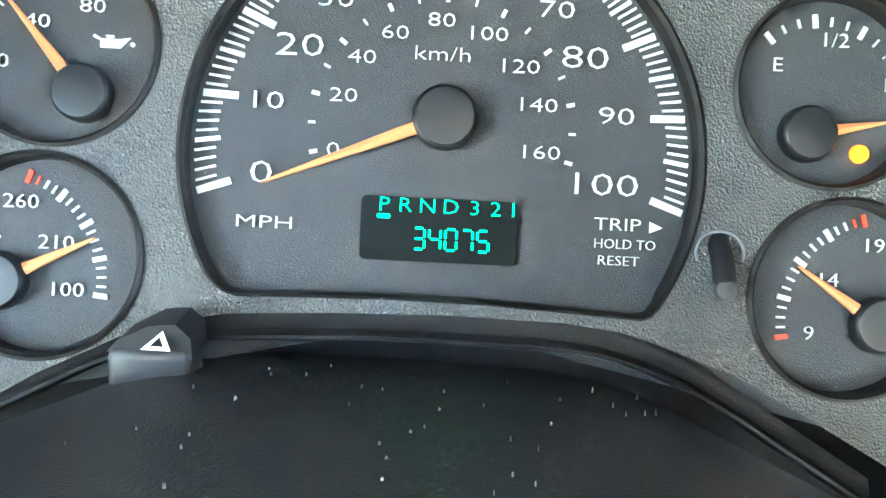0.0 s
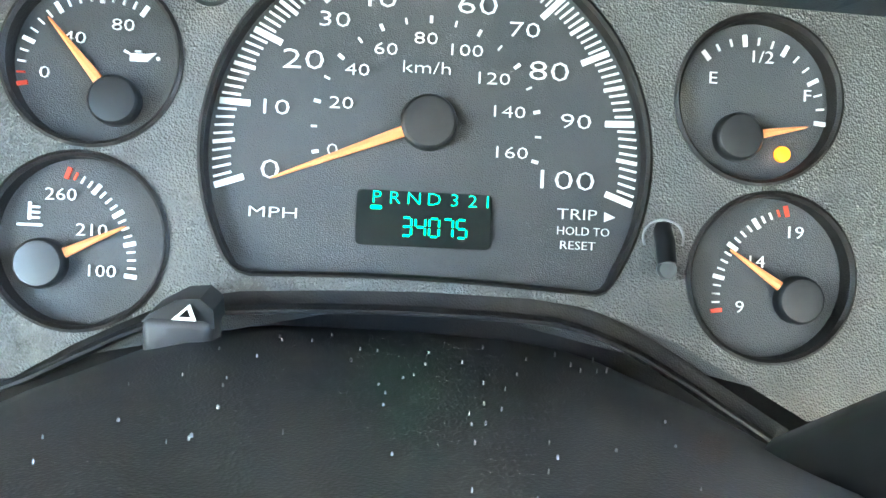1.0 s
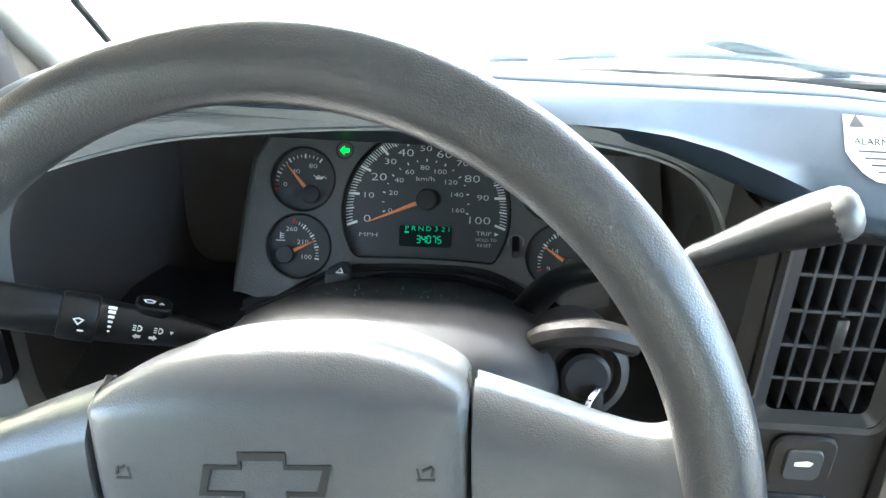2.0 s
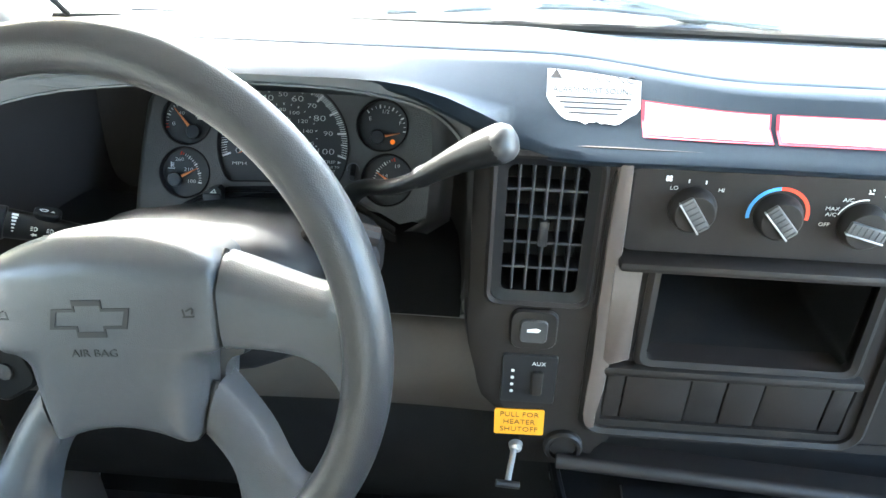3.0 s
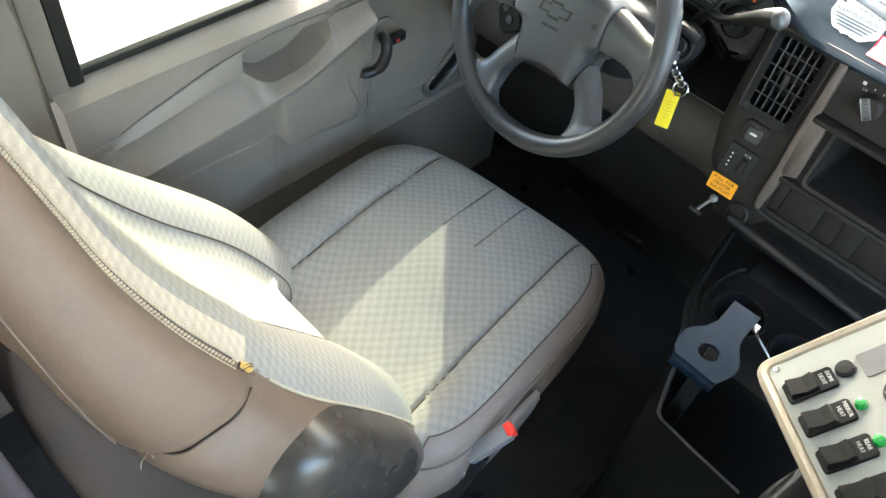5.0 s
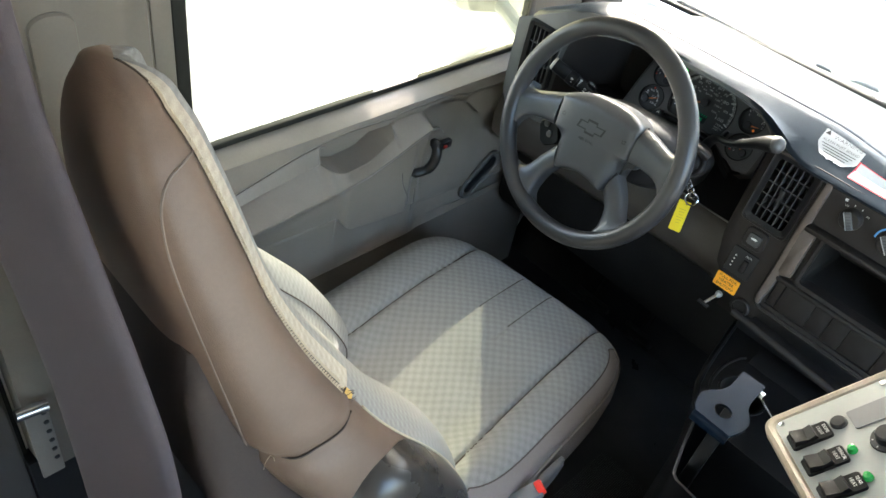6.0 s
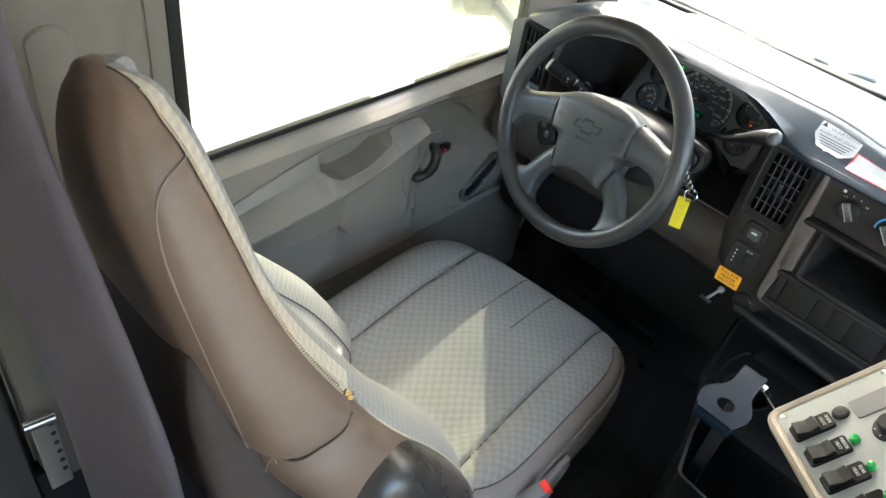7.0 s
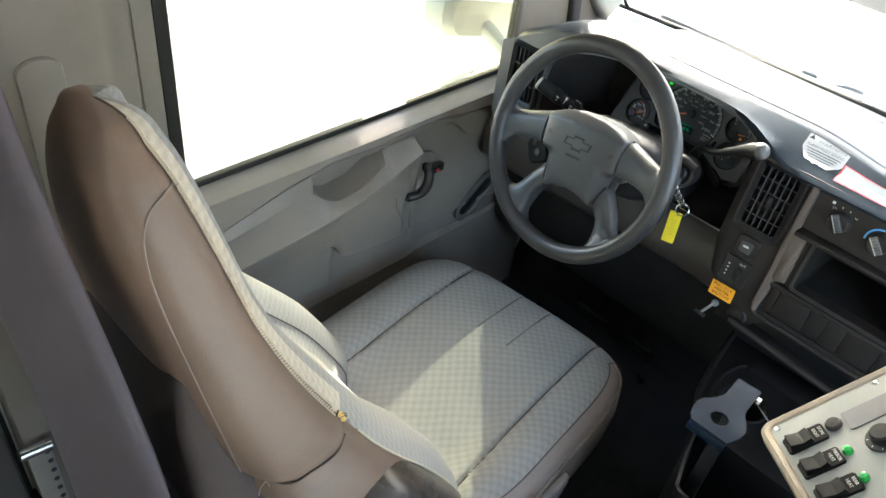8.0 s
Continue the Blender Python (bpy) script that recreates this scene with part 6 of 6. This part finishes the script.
rng = random.Random(5)
part("torn_threads", join(*[tube(curve([td + Vector((0.003, 0, -0.02 + 0.005 * k)), td + Vector((0.007, rng.uniform(-0.008, 0.008), -0.02 + 0.005 * k)), td + Vector((0.006, rng.uniform(-0.014, 0.014), -0.022 + 0.005 * k))], 3), 0.0004, 4) for k in range(6)]), THREAD, seat)
fe = on_shell(1.045, -0.885)
part("loose_threads", join(*[tube(curve([fe, fe + Vector((0.006, 0.010 * (k - 1), 0.004)), fe + Vector((0.008, 0.014 * (k - 1), -0.004 + 0.003 * k))], 3), 0.0005, 4) for k in range(3)]), PALETHREAD, seat)
# padded pouch low on the back
part("back_pouch", loft([[Vector((x * k + 0.005, y, z)) for x, y in rounded(0.28, dpt, 0.024, 5, 0.0, yc)] for z, k, dpt, yc in ((0.60, 1.20, 0.08, -0.735), (0.62, 1.28, 0.10, -0.745), (0.80, 1.30, 0.10, -0.810), (0.93, 1.28, 0.12, -0.872), (0.98, 1.22, 0.12, -0.890), (1.06, 1.08, 0.10, -0.905), (1.13, 0.92, 0.08, -0.912), (1.19, 0.78, 0.05, -0.912))]), mat("dark brown vinyl", (0.058, 0.045, 0.040), 0.62, grain=0.2, grain_scale=900, spec=0.15), seat, "dark brown vinyl padding low on the back", sharp=50)
# rounded cap over the recliner
CAPA, CAPB = Vector((0, 0.555, -0.832)), Vector((0, 0.832, 0.555))
part("recliner_cap", loft([[Vector((0.226 + h, -0.692, 0.824)) + CAPA * (0.185 * r * math.copysign(abs(math.cos(q)) ** 0.75, math.cos(q))) + CAPB * (0.072 * r * math.copysign(abs(math.sin(q)) ** 0.8, math.sin(q))) for q in [2 * math.pi * j / 48 for j in range(48)]] for h, r in ((-0.03, 1.0), (0.014, 1.0), (0.027, 0.965), (0.038, 0.90), (0.047, 0.78), (0.054, 0.55), (0.057, 0.25), (0.0575, 0.02))]), BROWNCAP, seat, "dark glossy vinyl cap over the recliner", sharp=60)
part("cap_piping", tube(curve([(0.262, -0.680, 0.845), (0.266, -0.650, 0.800), (0.266, -0.630, 0.740), (0.262, -0.63, 0.69)], 6), 0.0026, 6), VINYL, seat)
# buckle
bk = part("belt_buckle", move(rbox(-0.014, 0.014, -0.05, 0.03, -0.010, 0.010, 0.005), pose(0.300, -0.455, 0.665, 30, 0, -20)), FLAPGREY, seat, "grey buckle with red button")
part("release_button", move(rbox(-0.011, 0.011, 0.022, 0.036, -0.008, 0.012, 0.003), pose(0.300, -0.455, 0.665, 30, 0, -20)), REDPLASTIC, bk, "red release button")
part("buckle_stalk", tube(curve([(0.285, -0.50, 0.50), (0.295, -0.49, 0.58), (0.300, -0.475, 0.64)]), 0.010, 8), BLACK, bk)
leaf = curve([(0, -0.50, 0.590), (0, -0.44, 0.622), (0, -0.385, 0.648), (0, -0.335, 0.655)], 4) + curve([(0, -0.330, 0.640), (0, -0.345, 0.612), (0, -0.385, 0.578), (0, -0.44, 0.552), (0, -0.50, 0.542)], 4)
mid = sum((p for p in leaf), Vector()) / len(leaf)
part("side_lever", loft([[mid + (p - mid) * k + Vector((0.283 + dx, 0, 0)) for p in leaf] for dx, k in ((0.0, 1.0), (0.008, 1.0), (0.012, 0.94), (0.014, 0.80))]), mat("grey seat trim plastic", (0.15, 0.135, 0.125), 0.4, vary=0.08), seat, "grey plastic side trim with pointed end", sharp=40)

# ---- engine cover console ----
con = thing("console", (0.7, -0.05, FLOOR), "black engine cover console with cup holders", "console")
CUPS = ((0.443, -0.062, 0.041), (0.550, -0.068, 0.043), (0.655, -0.07, 0.043))
loop = [(0.413, -0.172), (0.392, -0.14), (0.376, -0.107), (0.365, -0.06), (0.358, -0.022), (0.345, 0.06), (0.340, 0.10), (1.10, 0.13), (1.10, -0.17)]
bm = bmesh.new()
for lp2 in [loop] + [[(a + r * math.cos(2 * math.pi * k / 32), b + r * math.sin(2 * math.pi * k / 32)) for k in range(32)] for a, b, r in CUPS]:
    vs = [bm.verts.new((x, y, 0.79)) for x, y in lp2]
    for i in range(len(vs)):
        bm.edges.new((vs[i], vs[(i + 1) % len(vs)]))
bmesh.ops.triangle_fill(bm, use_beauty=True, edges=bm.edges[:])
part("console_top", bm, CONSOLE, con)
part("console_body", loft([[Vector((x + dx, y, z)) for x, y in loop] for z, dx in ((FLOOR, 0.05), (0.60, 0.03), (0.77, 0.004), (0.79, 0.0))], True, False), CONSOLE, con, sharp=30)
part("console_edge", tube([(x, y, 0.79) for x, y in loop[:7]], 0.006, 8), CONSOLE, con)
part("console_ridge", tube(curve([(0.424, -0.150, 0.791), (0.398, -0.105, 0.791), (0.387, -0.075, 0.791), (0.384, -0.03, 0.791), (0.392, 0.01, 0.791), (0.40, 0.026, 0.791)], 5), 0.0035, 8), CONSOLE, con)
part("bin_wall", loft([[Vector((x, y, z)) for x, y in ((0.413, -0.174), (0.432, -0.248), (0.452, -0.306), (0.462, -0.314), (0.513, -0.319), (0.60, -0.325), (0.60, -0.320), (0.515, -0.314), (0.465, -0.309), (0.457, -0.303), (0.437, -0.246), (0.418, -0.174))] for z in (0.40, 0.70, 0.787, 0.79)]), CONSOLE, con, "thin wall of the open storage bin", sharp=40)
for a, b, r in CUPS:
    cpm = pose(a, b, 0.79)
    c = part("cup_holder", loft([[cpm @ Vector((r * k * math.cos(2 * math.pi * j / 32), r * k * math.sin(2 * math.pi * j / 32), h)) for j in range(32)] for k, h in ((1.10, -0.001), (1.09, 0.003), (1.0, 0.002), (0.95, -0.03), (0.9, -0.075), (0.02, -0.076))], True, False), CONSOLE, con, "round black cup holder")
part("tray_wall", loft([[Vector((x, y, z)) for y, z in ((0.02, 0.7905), (0.03, 0.794), (0.045, 0.799), (0.058, 0.799), (0.064, 0.7905))] for x in spaced(0.41, 1.08, 6)]), CONSOLE, con, sharp=40)
part("tunnel_cover", rbox(0.37, 1.30, 0.10, 0.16, 0.5, 0.86, 0.01), BLACK, con)
solid("engine_cover", rbox(0.42, 1.15, -0.62, -0.172, FLOOR, 0.40, 0.012), BLACK, "low black engine cover beside the seat", "engine cover")

# ---- switch box ----
PU, PV = Vector((0.44, 0.651, 0.618)).normalized(), Vector((-0.686, 0.688, -0.237)).normalized()
MP = axes((0.539, -0.347, 1.059), PU, PV)
box = thing("switch_box", (0.66, -0.40, 0.40), "beige switch box with off white plate and rocker switches", "switch box")


def panel_out(gx, r):
    return rounded(0.300 + 2 * gx, 0.230 + 2 * gx, r, 7, 0.140, -0.108)


part("housing", loft([[MP @ Vector((x, y, h)) for x, y in q] for q, h in ((panel_out(0.012, 0.02), -0.075), (panel_out(0.014, 0.02), -0.012), (panel_out(0.012, 0.019), 0.001), (panel_out(0.007, 0.016), 0.005), (panel_out(0.002, 0.012), 0.003), (panel_out(0.0, 0.012), -0.001))]), BEIGE, box, "beige rounded plastic housing")
pl = part("switch_plate", plate(panel_out(-0.001, 0.010), -0.0015, 0.0015, MP), PLATE, box, "off white plate")
for x, y in ((0.0, 0.0), (0.131, 0.0), (0.28, 0.0)):
    part("screw", disc_stack([(0.004, 0.001), (0.0036, 0.003), (0.0, 0.0035)], 14, MP @ pose(x, y, 0)), CHROME, pl)
LAB = (("DOME", "LIGHT"), ("MIRROR", "HEAT"), ("REAR", "HEAT"), ("", ""))
for k in range(4):
    sm = MP @ pose(0.022, -0.036 - 0.0435 * k, 0.0015)
    sw = part("rocker_switch", plate(rounded(0.052, 0.026, 0.004), -0.001, 0.004, sm, 0.001), SWITCH, pl, "black rocker switch")
    part("rocker", loft([[sm @ Vector((x, y, z)) for y in (-0.010, 0.010) for z in ((0.003,) if y < 0 else (0.003,))] + [sm @ Vector((x, 0.010, h)), sm @ Vector((x, -0.010, h))] for x, h in ((-0.022, 0.0045), (-0.020, 0.012), (-0.004, 0.0075), (0.006, 0.010), (0.008, 0.0045))]), SWITCH, sw, smooth=False)
    for j, wd in enumerate(LAB[k]):
        if wd:
            part("switch_word", words(wd, 0.0062, sm @ pose(0.0205 - 0.007 * j, 0, 0.0042, 0, 0, -90), 0.85), WHITE, sw)
    if k in (1, 2, 3):
        part("pilot_lamp", disc_stack([(0.0062, 0.001), (0.006, 0.004), (0.0045, 0.0075), (0.0, 0.009)], 20, MP @ pose(0.0555 - 0.0025 * (k - 1), -0.079 - 0.0435 * (k - 1), 0.0015)), GREENCAP, pl, "green domed pilot lamp")
part("round_plug", disc_stack([(0.0105, 0.001), (0.010, 0.004), (0.008, 0.006), (0.0, 0.0066)], 24, MP @ pose(0.060, -0.033, 0.0015)), BLACK, pl, "black round blanking plug")
part("blank_insert", plate(rounded(0.075, 0.030, 0.003), 0.0, 0.0015, MP @ pose(0.111, -0.037, 0.0015)), FLAPGREY, pl, "grey blank insert")
part("blank_insert", plate(rounded(0.075, 0.030, 0.003), 0.0, 0.0015, MP @ pose(0.126, -0.125, 0.0015)), FLAPGREY, pl, "grey blank insert")
dl = part("rotary_dial", disc_stack([(0.021, 0.001), (0.020, 0.003), (0.014, 0.004), (0.013, 0.013), (0.011, 0.015), (0.0, 0.0155)], 28, MP @ pose(0.097, -0.083, 0.0015)), BLACK, pl, "black rotary dial")
part("dial_marks", join(*[plate(rounded(0.0022, 0.0010, 0.0004), 0.003, 0.0036, MP @ pose(0.097, -0.083, 0.0015) @ pose(0, 0, 0, 0, 0, 40 * j) @ pose(0.0172, 0, 0)) for j in range(8)]), WHITE, dl)
part("pedestal", loft([[Vector((x, y, z)) for x, y in rounded(0.16, 0.14, 0.02, 4, cx, -0.37)] for z, cx in ((0.40, 0.70), (0.85, 0.70), (1.04, 0.72))]), BLACK, box, "black pedestal under the box")

# painted steel bracket
brk = thing("cup_bracket", (0.47, -0.31, 0.40), "blue grey painted steel bracket with a round hole", "bracket")
ol = [(0.4505, -0.256), (0.4865, -0.254)] + [(a.x, a.y) for a in curve([(0.488, -0.298, 0), (0.492, -0.314, 0), (0.503, -0.330, 0), (0.507, -0.350, 0), (0.501, -0.370, 0)], 3)] + [(0.498, -0.378), (0.444, -0.378)] + [(a.x, a.y) for a in curve([(0.437, -0.370, 0), (0.432, -0.350, 0), (0.436, -0.332, 0), (0.448, -0.314, 0), (0.4525, -0.298, 0)], 3)]
bm = bmesh.new()
for h in (1.008, 1.012):
    for lp2 in (ol, [(0.470 + 0.0125 * math.cos(2 * math.pi * k / 28), -0.347 + 0.0125 * math.sin(2 * math.pi * k / 28)) for k in range(28)]):
        vs = [bm.verts.new((x, y, h)) for x, y in lp2]
        for i in range(len(vs)):
            bm.edges.new((vs[i], vs[(i + 1) % len(vs)]))
    bmesh.ops.triangle_fill(bm, use_beauty=True, edges=[e for e in bm.edges if all(abs(v.co.z - h) < 1e-6 for v in e.verts)])
n_h = len(ol) + 28
bm.verts.ensure_lookup_table()
for off, cnt in ((0, len(ol)), (len(ol), 28)):
    for i in range(cnt):
        j = (i + 1) % cnt
        bm.faces.new((bm.verts[off + i], bm.verts[off + j], bm.verts[n_h + off + j], bm.verts[n_h + off + i]))
part("plate", bm, STEELBLUE, brk)
part("lip", loft([[Vector((x, -0.374 + dy, 1.006 + dz)) for dy, dz in ((0.0, 0.006), (-0.004, 0.0055), (-0.0075, 0.002), (-0.0085, -0.004), (-0.0080, -0.011), (-0.0055, -0.011), (-0.0055, -0.004), (-0.003, 0.0015))] for x in (0.442, 0.446, 0.470, 0.494, 0.4985)]), STEELBLUE, brk, "rolled front lip", sharp=60)
part("post", rbox(0.458, 0.480, -0.266, -0.262, 0.40, 1.008, 0.001), BLACK, brk)
part("bolt", disc_stack([(0.006, 0.0), (0.006, 0.006), (0.003, 0.007), (0.0, 0.007)], 6, axes((0.487, -0.262, 1.0), (0, 1, 0), (0, 0, 1))), CHROME, brk)
part("rod", tube([(0.490, -0.264, 0.998), (0.545, -0.300, 1.000)], 0.0016, 6), CHROME, brk)

# ---- stickers on the dash ----
def pad_point(x, s, off=0.0012):
    """A place on the sloping front of the top pad; s from its lower edge to the crest."""
    ps = pad_front(x)
    q = s * 4
    i = min(3, int(q))
    a, b = ps[i], ps[i + 1]
    y, z = a[0] + (b[0] - a[0]) * (q - i), a[1] + (b[1] - a[1]) * (q - i)
    d = Vector((0, -(b[1] - a[1]), b[0] - a[0])).normalized()
    return Vector((x, y, z)) + d * off


def pad_sheet(x0, x1, s0, s1, off, low=None):
    bm = grid(24, 16, lambda u, v: pad_point(x0 + (x1 - x0) * u, (s0 + (low(u) if low else 0)) * (1 - v) + s1 * v, off))
    return bm


wl = thing("warning_label", pad_point(0.33, 0.3), "torn white warning label on the dash slope", "label")
part("paper", pad_sheet(0.297, 0.371, 0.33, 0.485, 0.0010, lambda u: -0.15 * math.sin(math.pi * u) ** 0.6 + (0.03 if abs(u - 0.5) < 0.05 else 0) + 0.012 * math.sin(u * 23)), PAPER, wl, "torn white paper")


def pad_frame(x, s, off=0.0024):
    p = pad_point(x, s, off)
    return axes(p, (1, 0, 0), pad_point(x, min(1, s + 0.08), off) - pad_point(x, s - 0.04, off))


INK = mat("dark printed ink", (0.012, 0.012, 0.014), 0.6, vary=0.0)
part("label_word", words("WARNING", 0.0092, pad_frame(0.341, 0.455), 1.15), mat("faded ink", (0.09, 0.09, 0.10), 0.6, vary=0.0), wl)
part("label_word", words("ALARM MUST SOUND", 0.0066, pad_frame(0.334, 0.385), 1.0), INK, wl)
for k in range(4):
    part("label_line", plate(rounded(0.060 - 0.007 * k, 0.0011, 0.0004), 0, 0.0003, pad_frame(0.334, 0.345 - 0.028 * k)), INK, wl)
part("label_triangle", plate([(-0.0048, -0.004), (0.0048, -0.004), (0, 0.0045)], 0, 0.0003, pad_frame(0.304, 0.455)), INK, wl)
for a, b in ((0.372, 0.470), (0.474, 0.600)):
    nl = thing("notice_label", pad_point(a, 0.1), "white notice label with red border on the dash slope", "label", "notice labels")
    part("border", pad_sheet(a, b, 0.12, 0.375, 0.0010), REDEDGE, nl, "red border")
    part("paper", pad_sheet(a + 0.0025, b - 0.0015, 0.14, 0.365, 0.0017), PAPER, nl)
os_ = thing("heater_sticker", (0.298, ST_Y - 0.004, 0.905), "orange sticker with black heater shutoff words", "sticker")
SK = axes((0.297, ST_Y - 0.0085, 0.8985), (1, 0, 0.03), (0, 0.066, 1))
part("sticker_sheet", plate(rounded(0.047, 0.031, 0.002), -0.001, 0.0006, SK), STICKER, os_)
for k, wd in enumerate(("PULL FOR", "HEATER", "SHUTOFF")):
    part("sticker_word", words(wd, 0.0085, SK @ pose(0, 0.0095 - 0.0092 * k, 0.0008), 1.0), INK, os_)
pk = thing("pull_knob", (0.295, 0.03, 0.866), "black tee pull knob on a bright rod", "pull knob")
part("eyelet", disc_stack([(0.007, 0.0), (0.006, 0.006), (0.003, 0.008), (0.0, 0.008)], 14, axes((0.296, 0.041, 0.868), (1, 0, 0), (0, 0, 1))), SATIN, pk)
part("rod", tube([(0.296, 0.045, 0.868), (0.289, 0.0, 0.862)], 0.003, 8), SATIN, pk)
part("tee", tube([(0.278, -0.004, 0.864), (0.300, -0.002, 0.860)], 0.0036, 10), BLACK, pk)
# pedals in the dark footwell
for x, w, h in ((-0.02, 0.05, 0.045), (0.13, 0.035, 0.09)):
    pd = thing("pedal", (x, 0.25, 0.40), "black rubber foot pedal", "pedal", "pedals")
    part("pad", move(rbox(-w, w, -0.006, 0.006, -h / 2, h / 2, 0.004), pose(x, 0.235, 0.46, 35)), SHADEBLACK, pd)
    part("arm", tube([(x, 0.25, 0.47), (x, 0.33, 0.62)], 0.008, 8), SHADEBLACK, pd)
